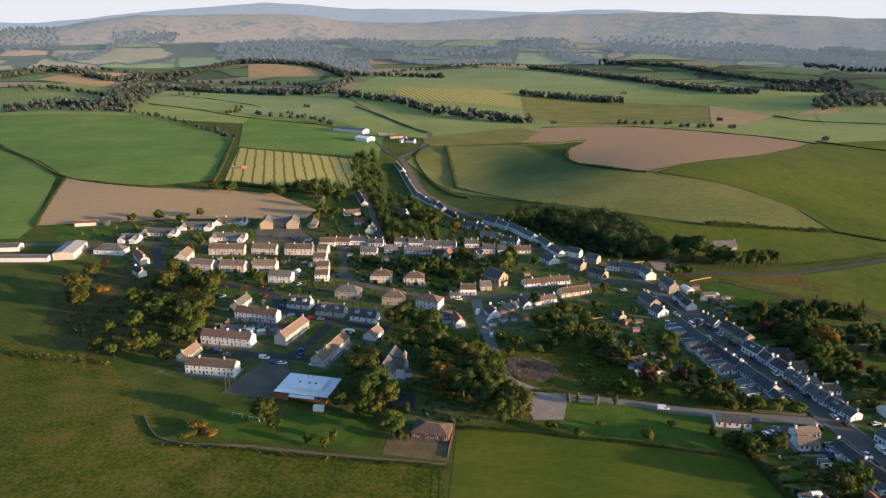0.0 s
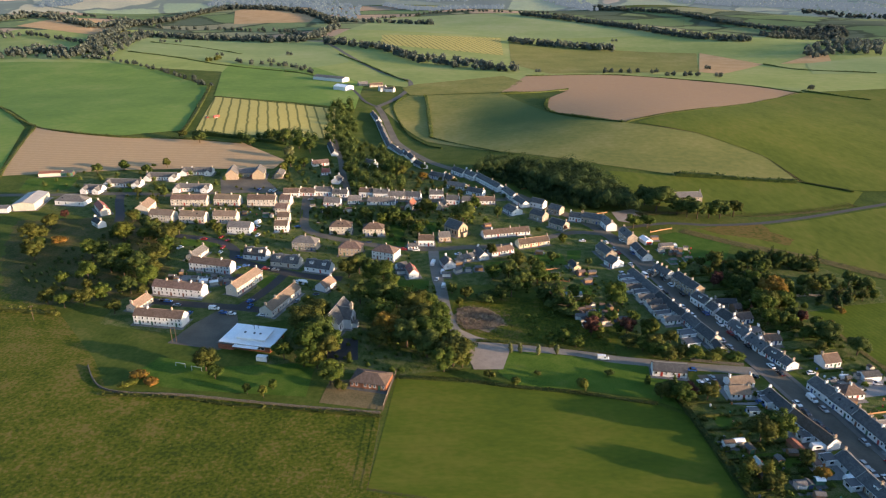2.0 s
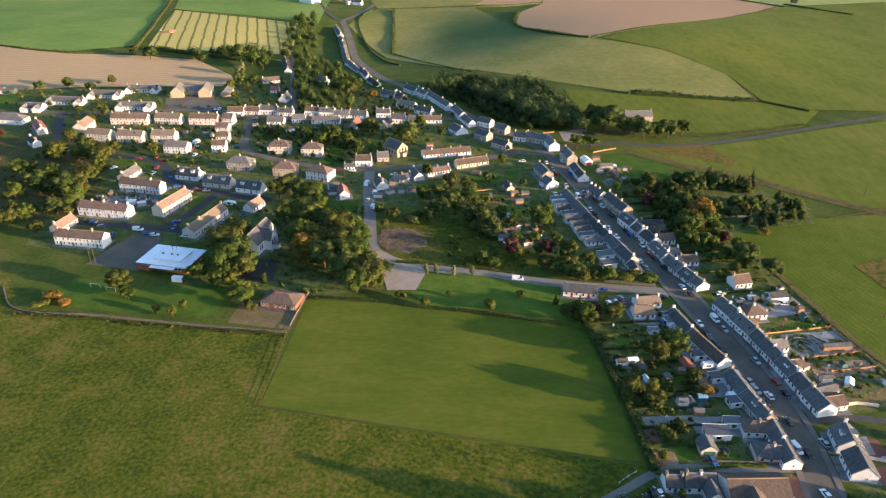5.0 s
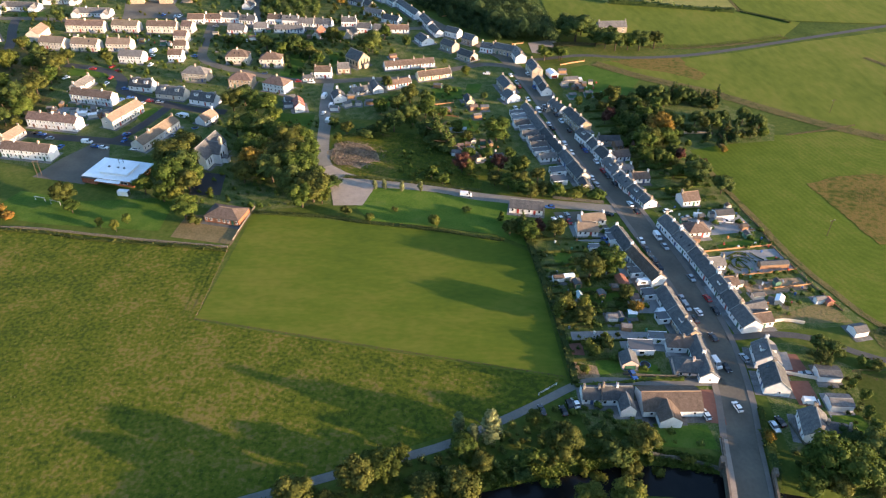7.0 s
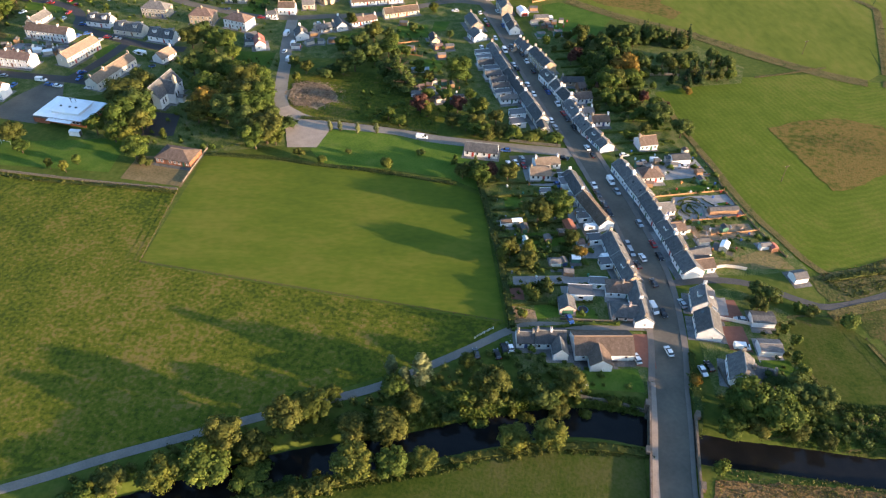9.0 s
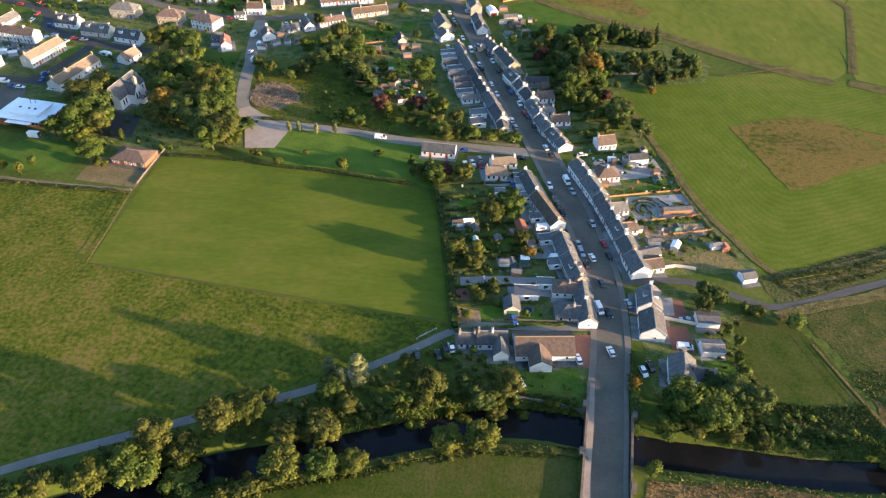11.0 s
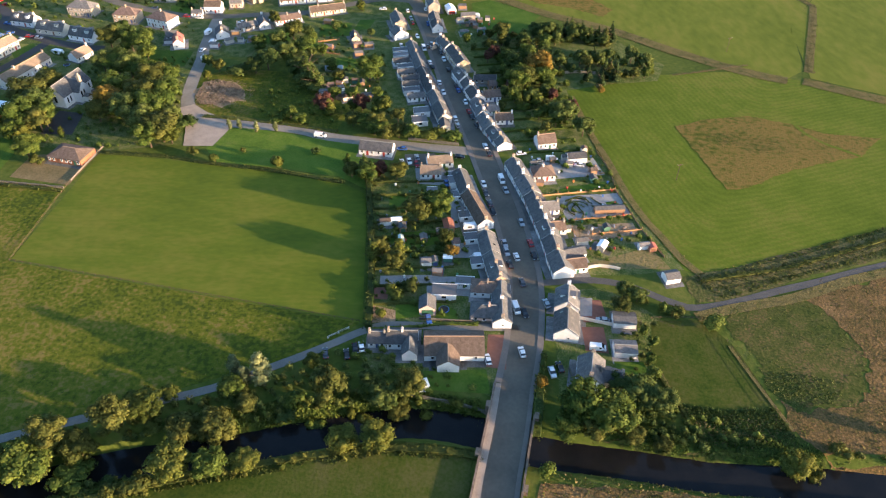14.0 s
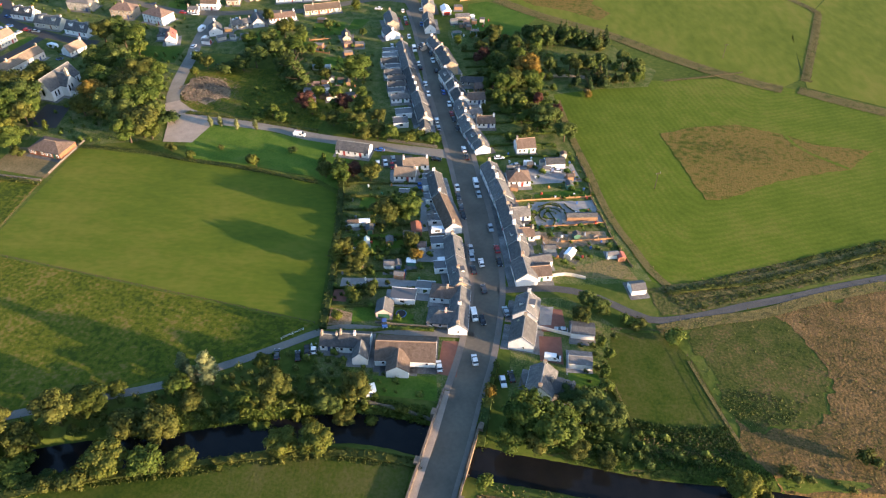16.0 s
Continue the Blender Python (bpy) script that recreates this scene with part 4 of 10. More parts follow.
def chimney(parent, x, y, z, rnd, mat):
    bm = bmesh.new()
    h = rnd.uniform(0.9, 1.3)
    box(bm, x - 0.3, x + 0.3, y - 0.55, y + 0.55, z - 0.9, z + h)
    box(bm, x - 0.36, x + 0.36, y - 0.61, y + 0.61, z + h, z + h + 0.12)
    c = part("chimney", bm, mat, parent)
    bm = bmesh.new()
    for k in range(rnd.choice((2, 3))):
        bmesh.ops.create_cone(bm, cap_ends=True, segments=8, radius1=0.12, radius2=0.10, depth=0.4, matrix=pose(x, y - 0.35 + 0.33 * k, z + h + 0.3))
    part("chimney_pot", bm, POT, c)


WORDS = {"white": "white rendered", "cream": "cream harled", "yellow": "yellow rendered", "pink": "pinkish rendered", "tan": "tan sandstone", "stone": "grey stone", "brick": "red brick", "brown": "brown timber", "greenpaint": "green painted"}
ROOF_WORDS = {"slate": "dark slate roof", "grey": "grey tiled roof", "brown": "brown tiled roof", "beige": "buff tiled roof", "redtile": "red tiled roof", "sheet": "weathered grey sheet roof", "white": "pale sheet-metal roof"}


BUILT = []
FOOTPRINTS = []


def nearest(x, y):
    return min(BUILT, key=lambda o: (o.matrix_basis.translation.xy - Vector((x, y))).length)


def building(name, category, x, y, turn, length, depth, eave, ridge, shape, wall, roof, units, chimneys=True, openings="house", dormers=0, skews=False, group=""):
    """A pitched-roof building, its ridge along its own x."""
    rnd = random.Random(int(x * 10) * 7919 + int(y * 10))
    e = empty(name, x, y, turn)
    near = y < 300
    a, b, base = length / 2, depth / 2, -0.8
    bm = bmesh.new()
    if shape == "gable":
        pts = [(-b, base), (b, base), (b, eave), (0, ridge - 0.15), (-b, eave)]
        l = [bm.verts.new((-a, p, q)) for p, q in pts]
        r = [bm.verts.new((a, p, q)) for p, q in pts]
        bm.faces.new(l[::-1])
        bm.faces.new(r)
        for i in range(5):
            j = (i + 1) % 5
            bm.faces.new((l[i], l[j], r[j], r[i]))
    else:
        box(bm, -a, a, -b, b, base, eave)
    bmesh.ops.recalc_face_normals(bm, faces=bm.faces)
    part("wall", bm, WALLS[wall], e)
    o, t = 0.22, 0.16
    bm = bmesh.new()
    fall = (ridge - eave) / b
    if shape == "gable":
        og = 0.12
        for s in (-1, 1):
            c = [(0, ridge), (s * (b + o), eave - fall * o)]
            lo = [bm.verts.new((xx, yy, zz)) for xx in (-a - og, a + og) for yy, zz in c]
            up = [bm.verts.new((xx, yy, zz + t)) for xx in (-a - og, a + og) for yy, zz in c]
            for q in ((lo[0], lo[1], lo[3], lo[2]), (up[0], up[2], up[3], up[1]), (lo[0], up[0], up[1], lo[1]), (lo[2], lo[3], up[3], up[2]), (lo[1], up[1], up[3], lo[3]), (lo[0], lo[2], up[2], up[0])):
                bm.faces.new(q)
    else:
        hip = min(b, a - 0.4)
        w = [bm.verts.new((sx * (a + o), sy * (b + o), eave - 0.1)) for sx, sy in ((-1, -1), (1, -1), (1, 1), (-1, 1))]
        w2 = [bm.verts.new((sx * (a + o), sy * (b + o), eave + 0.06)) for sx, sy in ((-1, -1), (1, -1), (1, 1), (-1, 1))]
        r0, r1 = bm.verts.new((-a + hip, 0, ridge + t)), bm.verts.new((a - hip, 0, ridge + t))
        bm.faces.new(w[::-1])
        for i in range(4):
            bm.faces.new((w[i], w[(i + 1) % 4], w2[(i + 1) % 4], w2[i]))
        bm.faces.new((w2[0], w2[1], r1, r0))
        bm.faces.new((w2[1], w2[2], r1))
        bm.faces.new((w2[2], w2[3], r0, r1))
        bm.faces.new((w2[3], w2[0], r0))
    bmesh.ops.recalc_face_normals(bm, faces=bm.faces)
    top = part("roof", bm, ROOFS[roof], e)
    hl = a if shape == "gable" else a - hip
    if eave > 2.4:
        boxed("ridge_tiles", (-hl, hl, -0.14, 0.14, ridge + 0.08, ridge + t + 0.12), POT if roof in ("brown", "beige", "redtile") else CONCRETE, top)
        for s in (-1, 1) if near else ():
            boxed("gutter", (-a, a, s * (b + o) - 0.07, s * (b + o) + 0.07, eave - fall * o - 0.16, eave - fall * o - 0.03), FRAME_WHITE if rnd.random() < 0.4 else LEAD, e)
    if skews and shape == "gable":
        for sx in (-1, 1):
            bm = bmesh.new()
            for s in (-1, 1):
                c = [(0, ridge + t - 0.1), (s * (b + o), eave - fall * o + t - 0.1)]
                lo = [bm.verts.new((xx, yy, zz)) for xx in (sx * a - 0.11, sx * a + 0.11) for yy, zz in c]
                up = [bm.verts.new((xx, yy, zz + 0.17)) for xx in (sx * a - 0.11, sx * a + 0.11) for yy, zz in c]
                for q in ((up[0], up[2], up[3], up[1]), (lo[0], up[0], up[1], lo[1]), (lo[2], lo[3], up[3], up[2]), (lo[1], up[1], up[3], lo[3])):
                    bm.faces.new(q)
            bmesh.ops.recalc_face_normals(bm, faces=bm.faces)
            part("skew", bm, CONCRETE, top)
    if chimneys:
        spots = sorted({-a + 0.5, a - 0.5} | {-a + length * k / units for k in range(1, units)}) if shape == "gable" else [0.0]
        for s in spots:
            if rnd.random() < (0.6 if chimneys is True else chimneys):
                chimney(top, s, 0, ridge, rnd, WALLS[wall] if rnd.random() < 0.4 else WALLS["stone"])
    floors = [0.95] if eave < 4.1 else [0.9, eave - 1.65]
    if openings == "house":
        u = length / units
        for k in range(units):
            cx = -a + u * (k + 0.5)
            spots = (-0.3, 0.3) if u < 7.5 else (-0.36, -0.12, 0.36)
            dx = 0.02 if u < 7.5 else 0.14
            for side in ("front", "back"):
                if side == "back" and abs(turn) < 45 and y > 250:
                    continue
                for fl, z in enumerate(floors):
                    for s in spots:
                        add_window(e, SIDES[side](cx + s * u * (1 if side == "front" else -1), depth, z), "wide" if (eave >= 5 and wall in ("white", "cream")) else "tall", near)
                d = new("door", rnd.choice(DOORS))
                d.parent, d.matrix_local = e, SIDES[side](cx + dx * u, depth, 0.08)
            if eave >= 4.1:
                add_window(e, SIDES["front"](cx + dx * u, depth, floors[1]), "small", near)
        if shape == "gable" and rnd.random() < 0.5:
            for sx, tz in ((-a, -90), (a, 90)):
                add_window(e, pose(sx, rnd.uniform(-0.2, 0.2) * depth, floors[-1] + 0.1, 0, 0, tz), "small", near)
    elif openings == "doors":
        boxed("door", (a - 0.02, a + 0.05, -b * 0.7, b * 0.7, 0.05, min(2.1, eave - 0.15)), rnd.choice(DOOR_PAINTS), e)
    if dormers:
        for k in range(dormers):
            cx = -a + length * (k + 0.5) / dormers
            for s in (-1, 1):
                yb, yf = s * 0.3, s * (b * 0.62)
                zt = ridge - 0.35
                dm = boxed("dormer", (cx - 1.1, cx + 1.1, min(yb, yf), max(yb, yf), eave + 0.3, zt), FRAME_WHITE if rnd.random() < 0.5 else WALLS[wall], top)
                boxed("dormer_roof", (cx - 1.25, cx + 1.25, min(yb, yf) - 0.15, max(yb, yf) + 0.15, zt, zt + 0.14), LEAD, dm)
                wz = max(eave + 0.9, zt - 1.25)
                add_window(dm, pose(cx, yf, wz, 0, 0, 0 if s < 0 else 180), "small", near)
    if rnd.random() < 0.35 and openings == "house" and not dormers and eave > 2.6:
        for k in range(rnd.choice((1, 2))):
            s = rnd.choice((-1, 1))
            py = s * b * 0.5
            pz = ridge - fall * abs(py) + t + 0.03
            rl = boxed("rooflight", (-0.4, 0.4, -0.5, 0.5, -0.04, 0.05), PANE, top)
            rl.matrix_local = pose(rnd.uniform(-0.7, 0.7) * a, py, pz, -s * math.degrees(math.atan(fall)))
    tall = "two-storey " if eave >= 4.1 else "low " if eave < 2.9 else "single-storey "
    tagged(e, "%s %s%s with %s" % (WORDS[wall], tall, category, ROOF_WORDS[roof]), category, group)
    BUILT.append(e)
    FOOTPRINTS.append((e.matrix_basis.inverted(), length / 2, depth / 2))
    return e


def merge(a, b):
    """Make b's parts parts of a."""
    for c in list(b.children):
        m = a.matrix_basis.inverted() @ b.matrix_basis @ c.matrix_basis
        c.parent, c.matrix_basis = a, m
    BUILT.remove(b)
    bpy.data.objects.remove(b)
    return a


def terr(x, y, turn, L, d, e, r, shape, wall, roof, n):
    return building("terraced_house", "terraced house", x, y, turn, L, d, e, r, shape, wall, roof, n, chimneys=0.5, group="estate houses")


def chalet(x, y, turn, L, d, e, r, shape, wall, roof, n):
    return building("chalet_house", "house", x, y, turn, L, d, e, r, shape, wall, roof, n, chimneys=0.4, dormers=2, group="chalet houses")


def bung(x, y, turn, L, d, e, r, shape, wall, roof, n):
    ob = building("bungalow_row", "bungalow", x, y, turn, L, d, e, r, shape, wall, roof, n, chimneys=0.4, group="bungalow rows")
    for s in (-1, 1):
        end = building("bungalow_end", "bungalow", x + s * (L / 2 - 2.6) * math.cos(radians(turn)) + 2.2 * math.sin(radians(turn)), y + s * (L / 2 - 2.6) * math.sin(radians(turn)) - 2.2 * math.cos(radians(turn)), turn + 90, d + 2.4, 5.0, e, r - 0.5, "gable", wall, roof, 1, chimneys=False)
        merge(ob, end)
    return ob


def villa(x, y, turn, L, d, e, r, shape, wall, roof, n):
    return building("house", "house", x, y, turn, L, d, e, r, shape, wall, roof, n)


def block(x, y, turn, L, d, e, r, shape, wall, roof, n):
    return building("flat_block", "house", x, y, turn, L, d, e, r, shape, wall, roof, n, group="hip-roofed house blocks")


def shop(x, y, turn, L, d, e, r, shape, wall, roof, n):
    return building("shop", "shop", x, y, turn, L, d, e, r, shape, wall, roof, n, chimneys=False)


def cott(x, y, turn, L, d, e, r, shape, wall, roof, n):
    return building("terraced_cottage", "cottage", x, y, turn, L, d, e, r, shape, wall, roof, n, group="back road cottages")


def row(x, y, turn, L, d, e, r, shape, wall, roof, n, dormers=0):
    return building("terraced_cottage", "cottage", x, y, turn, L, d, e, r, shape, wall, roof, n, skews=True, dormers=dormers, group="street cottages")


def house(x, y, turn, L, d, e, r, shape, wall, roof, n):
    return building("house", "house", x, y, turn, L, d, e, r, shape, wall, roof, n, skews=wall in ("stone", "tan"))


def garage(x, y, turn, L, d, e, r, shape, wall, roof, n):
    return building("garage", "garage", x, y, turn, L, d, e, r, shape, wall, roof, n, chimneys=False, openings="doors")


def barn(x, y, turn, L, d, e, r, shape, wall, roof, n):
    return building("barn", "barn", x, y, turn, L, d, e, r, shape, wall, roof, n, chimneys=False, openings="doors")


def shed(x, y, turn, L, d, e, r, shape, wall, roof, n):
    return building("shed", "shed", x, y, turn, L, d, e, r, shape, wall, roof, n, chimneys=False, openings="doors")


# estate, south part
terr(-112.3, 333.1, -11, 27.8, 7, 4.6, 7.1, "gable", "white", "brown", 4)
terr(-104.5, 363.4, -14, 25.2, 7, 4.6, 7.1, "gable", "white", "brown", 4)
terr(-110.7, 301.8, -9, 25.0, 7, 4.6, 7.1, "gable", "white", "brown", 4)
house(-119.3, 382.6, 75, 14.1, 6.2, 2.5, 4.8, "gable", "cream", "grey", 1)
house(-127.7, 318.4, 74, 12.5, 6.2, 2.5, 4.8, "gable", "cream", "beige", 1)
terr(-80.7, 341.6, 69, 23.0, 7, 4.6, 7, "gable", "cream", "beige", 3)
terr(-57.0, 321.3, 71, 28.7, 7, 3.7, 6.2, "gable", "cream", "beige", 3)
house(-37.2, 341.0, 64, 10.2, 6.6, 2.5, 5.2, "gable", "white", "beige", 1)
chalet(-83.9, 381.3, -13, 14.1, 7.5, 2.8, 6.2, "gable", "white", "slate", 1)
chalet(-64.1, 371.1, -13, 16.9, 7.5, 2.8, 6.2, "gable", "cream", "slate", 1)
chalet(-44.1, 363.7, -17, 15.3, 7.5, 2.8, 6.2, "gable", "white", "slate", 1)
# estate, north part
terr(-179.9, 460.9, 90, 15.1, 8.5, 4.6, 7.5, "gable", "cream", "beige", 1)
terr(-161.7, 444.1, -11, 16.9, 8, 4.6, 7.1, "gable", "cream", "beige", 2)
terr(-140.3, 441.7, -6, 17.5, 8, 4.6, 7.1, "gable", "cream", "beige", 2)
terr(-119.1, 442.6, -3, 15.5, 8, 4.6, 7.1, "gable", "cream", "beige", 2)
terr(-104.1, 422.4, -7, 15.0, 8, 4.6, 7.1, "gable", "white", "grey", 2)
terr(-154.0, 475.6, -2, 25.6, 7.5, 4.6, 7.1, "gable", "cream", "brown", 4)
terr(-127.5, 476.8, -6, 18.2, 7.5, 4.6, 7.1, "gable", "cream", "beige", 3)
terr(-102.9, 476.8, -2, 20.1, 7.5, 4.6, 7.1, "gable", "cream", "brown", 3)
terr(-86.0, 477.2, -8, 7.5, 7.5, 4.6, 7.1, "gable", "cream", "brown", 1)
terr(-84.8, 458.3, -7, 8.7, 6.6, 4.6, 7, "gable", "cream", "brown", 1)
terr(-80.1, 440.9, 1, 8.1, 6.6, 4.6, 7, "gable", "cream", "brown", 1)
terr(-78.3, 425.1, 1, 8.6, 6.6, 4.6, 7, "gable", "white", "brown", 1)
# bungalow rows
bung(-234.6, 502.6, -4, 14.2, 8, 2.7, 5.2, "gable", "white", "grey", 2)
bung(-217.7, 517.1, -4, 27.3, 8, 2.7, 5.2, "gable", "white", "grey", 3)
bung(-195.1, 534.2, -1, 24.7, 8, 2.7, 5.2, "gable", "white", "grey", 3)
bung(-172.4, 549.4, 2, 24.8, 8, 2.7, 5.2, "gable", "white", "grey", 3)
bung(-162.1, 507.0, -2, 26.2, 8, 2.7, 5.2, "gable", "white", "grey", 3)
villa(-237.4, 475.7, -7, 21.6, 10, 3.2, 6.4, "hip", "white", "grey", 1)
house(-209.5, 459.4, -54, 19.6, 6.2, 3.5, 5.7, "gable", "cream", "redtile", 1)
house(-199.5, 432.0, -44, 10.4, 5.3, 3.2, 5.2, "gable", "white", "slate", 1)
# four in a block
block(-39.8, 423.8, 1, 14.0, 8.5, 4.8, 7.7, "hip", "cream", "brown", 2)
block(-18.5, 420.0, 1, 13.2, 8.5, 4.8, 7.7, "hip", "cream", "brown", 2)
block(-57.6, 396.4, -9, 15.0, 8.5, 4.8, 7.7, "hip", "stone", "grey", 2)
block(-29.2, 388.2, -5, 13.5, 8.5, 4.8, 7.7, "hip", "tan", "brown", 2)
block(-7.8, 382.8, -22, 14.2, 9.4, 4.8, 7.7, "hip", "white", "brown", 2)
# upper road
shop(-86.0, 497.0, 2, 11.5, 8, 3, 5.5, "gable", "white", "brown", 2)
cott(-74.3, 498.6, -5, 11.4, 6.2, 2.7, 5.3, "gable", "white", "brown", 2)
cott(-62.6, 499.4, -5, 12.7, 6.2, 3.5, 6, "gable", "white", "slate", 2)
cott(-49.9, 496.5, -5, 11.4, 6.2, 2.7, 5.3, "gable", "white", "slate", 2)
cott(-53.0, 477.4, -5, 11.8, 7, 2.5, 5.2, "gable", "white", "grey", 2)
cott(-37.7, 481.8, 1, 9.2, 7, 2.7, 5.3, "gable", "white", "grey", 2)
cott(-30.7, 496.8, -7, 10.1, 6.2, 3.9, 6.2, "gable", "white", "brown", 2)
cott(-19.7, 494.3, -6, 10.9, 6.2, 3.9, 6.2, "gable", "white", "grey", 2)
cott(-8.6, 492.3, -6, 11.2, 6.2, 2.5, 5.2, "gable", "white", "grey", 2)
cott(3.3, 491.8, -11, 13.1, 6.2, 2.5, 5.2, "gable", "white", "slate", 2)
cott(-18.2, 479.8, -3, 19.8, 6.2, 2.4, 4.6, "gable", "white", "grey", 3)
house(3.0, 471.6, 78, 12.5, 5.3, 2.5, 5.2, "gable", "cream", "redtile", 1)
cott(21.2, 494.0, 0, 10.3, 6.2, 3.4, 5.8, "gable", "white", "slate", 2)
house(24.7, 472.4, 71, 11.6, 5.3, 2.4, 4.8, "gable", "cream", "slate", 1)
cott(33.1, 481.2, -7, 9.4, 6.2, 3.5, 6, "gable", "white", "slate", 1)
cott(43.8, 478.8, -9, 8.1, 6.2, 3.7, 6, "gable", "white", "grey", 1)
cott(56.0, 481.8, 0, 14.9, 6.2, 2.5, 4.8, "gable", "white", "brown", 2)
# north lane
house(-78.6, 581.5, 21, 14.1, 7, 2.4, 4.8, "gable", "white", "brown", 1)
house(-69.3, 553.3, 3, 6.7, 6.2, 2.4, 4.8, "gable", "white", "redtile", 1)
house(-57.2, 531.0, 79, 11.0, 6.2, 2.5, 5.2, "gable", "white", "slate", 1)
house(-35.0, 578.1, -41, 11.4, 6.2, 4, 6.5, "gable", "white", "slate", 1)
house(-75.7, 634.4, -76, 40.0, 6.2, 2.9, 5.3, "gable", "white", "slate", 2)
house(-105.4, 545.9, 92, 14.2, 7, 2.5, 5.2, "gable", "tan", "slate", 1)
# school road
house(15.5, 402.4, 1, 9.7, 6.2, 4, 6.4, "gable", "white", "brown", 1)
house(26.5, 410.8, 8, 7.1, 7, 2.9, 5.2, "gable", "stone", "grey", 1)
house(7.3, 396.5, 9, 6.1, 5.3, 2.1, 3.4, "gable", "white", "slate", 1)
house(28.5, 369.9, -72, 8.5, 7, 2.7, 5.2, "gable", "white", "slate", 1)
house(8.3, 357.7, -74, 10.3, 5.3, 3.2, 5.5, "gable", "white", "redtile", 1)
house(2.1, 365.7, 24, 6.0, 5.3, 2.2, 4.3, "gable", "white", "slate", 1)
row(65.8, 419.6, 14, 30.9, 7, 2.4, 4.6, "gable", "white", "brown", 5)
row(81.1, 403.0, 19, 20.6, 6.6, 2.5, 4.8, "gable", "yellow", "brown", 4)
house(48.2, 383.5, -69, 10.1, 6.2, 2.5, 5, "gable", "white", "slate", 1)
row(39.8, 379.4, 28, 11.0, 5.3, 2.2, 4, "gable", "stone", "grey", 2)
row(60.5, 389.6, 25, 15.0, 5.7, 2.4, 4.3, "gable", "white", "brown", 2)
# junction
house(74.4, 461.5, -63, 11.7, 8.8, 2.7, 5, "gable", "white", "slate", 1)
house(91.1, 449.1, -45, 10.9, 7, 3.9, 6.2, "gable", "stone", "slate", 1)
house(93.9, 474.1, -36, 10.2, 6.6, 3.7, 6, "gable", "white", "slate", 1)
house(104.6, 461.1, -40, 8.9, 6.6, 3.7, 6, "gable", "stone", "slate", 1)
house(102.1, 432.8, -45, 11.7, 7, 3.4, 5.7, "gable", "stone", "slate", 1)
house(115.7, 446.8, -23, 8.2, 6.2, 3.2, 5.5, "gable", "white", "slate", 1)
house(126.3, 442.8, -30, 14.8, 6.6, 3.9, 6.2, "gable", "stone", "slate", 2)
house(134.3, 433.9, -81, 14.8, 7, 3.9, 6.2, "gable", "white", "grey", 1)
house(75.8, 496.5, -73, 19.3, 6.2, 3.2, 5.5, "gable", "white", "slate", 2)
house(82.0, 478.3, -69, 14.5, 6.2, 2.7, 5, "gable", "white", "slate", 1)
# far street, north side and south side
row(61.3, 524.5, -64, 37.8, 6.2, 3.5, 5.8, "gable", "white", "slate", 3)
row(39.6, 553.6, -54, 14.9, 6.2, 3.2, 5.5, "gable", "white", "slate", 2)
row(48.7, 543.6, -60, 15.0, 6.2, 3.4, 5.7, "gable", "white", "slate", 2)
row(50.6, 501.3, -30, 13.5, 6.2, 2.7, 5, "gable", "white", "slate", 2)
row(31.2, 537.5, -56, 11.5, 6.2, 2.5, 4.8, "gable", "tan", "slate", 2)
row(22.1, 543.2, -36, 13.8, 6.2, 2.5, 4.8, "gable", "white", "slate", 2)
row(37.0, 516.8, -29, 14.9, 6.2, 2.5, 4.5, "gable", "white", "grey", 2)
row(-1.2, 604.9, -73, 17.4, 5.7, 3.2, 5.5, "gable", "white", "slate", 1)
row(7.0, 580.3, -61, 16.4, 5.7, 2.5, 4.6, "gable", "white", "slate", 2)
row(-7.1, 624.7, -73, 16.6, 5.7, 2.7, 4.8, "gable", "white", "slate", 1)
row(-50.1, 799.5, -76, 42.9, 6.2, 2.7, 4.8, "gable", "white", "slate", 3)
row(-41.3, 758.4, -79, 41.2, 6.2, 2.7, 4.8, "gable", "white", "slate", 3)
row(-33.8, 716.7, -80, 43.6, 6.2, 2.7, 4.8, "gable", "white", "slate", 3)
row(-27.0, 678.0, -80, 34.9, 6.2, 2.7, 4.8, "gable", "white", "slate", 2)
row(-16.2, 643.3, -69, 37.3, 6.2, 2.5, 4.3, "gable", "white", "grey", 2)
# main street east, upper
house(141.8, 410.3, -79, 13.7, 6.6, 4.7, 7.2, "gable", "stone", "slate", 1)
row(143.4, 391.2, -82, 9.4, 6, 3, 5.4, "gable", "white", "slate", 1)
row(144.9, 382.5, -80, 9.1, 6, 2.8, 5.2, "gable", "white", "slate", 1)
row(149.7, 360.3, -65, 12.0, 6, 2.4, 4.6, "gable", "white", "slate", 3)
row(156.6, 340.1, -72, 19.3, 7, 4.8, 7.2, "gable", "tan", "slate", 3)
row(158.4, 322.2, -70, 10.6, 6.5, 3.6, 6, "gable", "white", "slate", 1, 1)
row(161.7, 314.5, -74, 7.6, 6.5, 2.8, 5.2, "gable", "white", "slate", 1)
row(164.8, 304.7, -72, 9.1, 7, 2.9, 5.6, "gable", "white", "slate", 1)
row(166.8, 292.9, -76, 12.7, 6.5, 2.6, 4.8, "gable", "white", "slate", 2, 1)
row(169.6, 279.3, -72, 11.1, 6.5, 2.8, 5.2, "gable", "white", "slate", 2)
row(173.3, 270.1, -69, 8.8, 6.5, 2.6, 4.8, "gable", "white", "slate", 2, 1)
row(175.8, 263.8, -72, 5.6, 6.5, 2.5, 4.5, "gable", "white", "slate", 1)
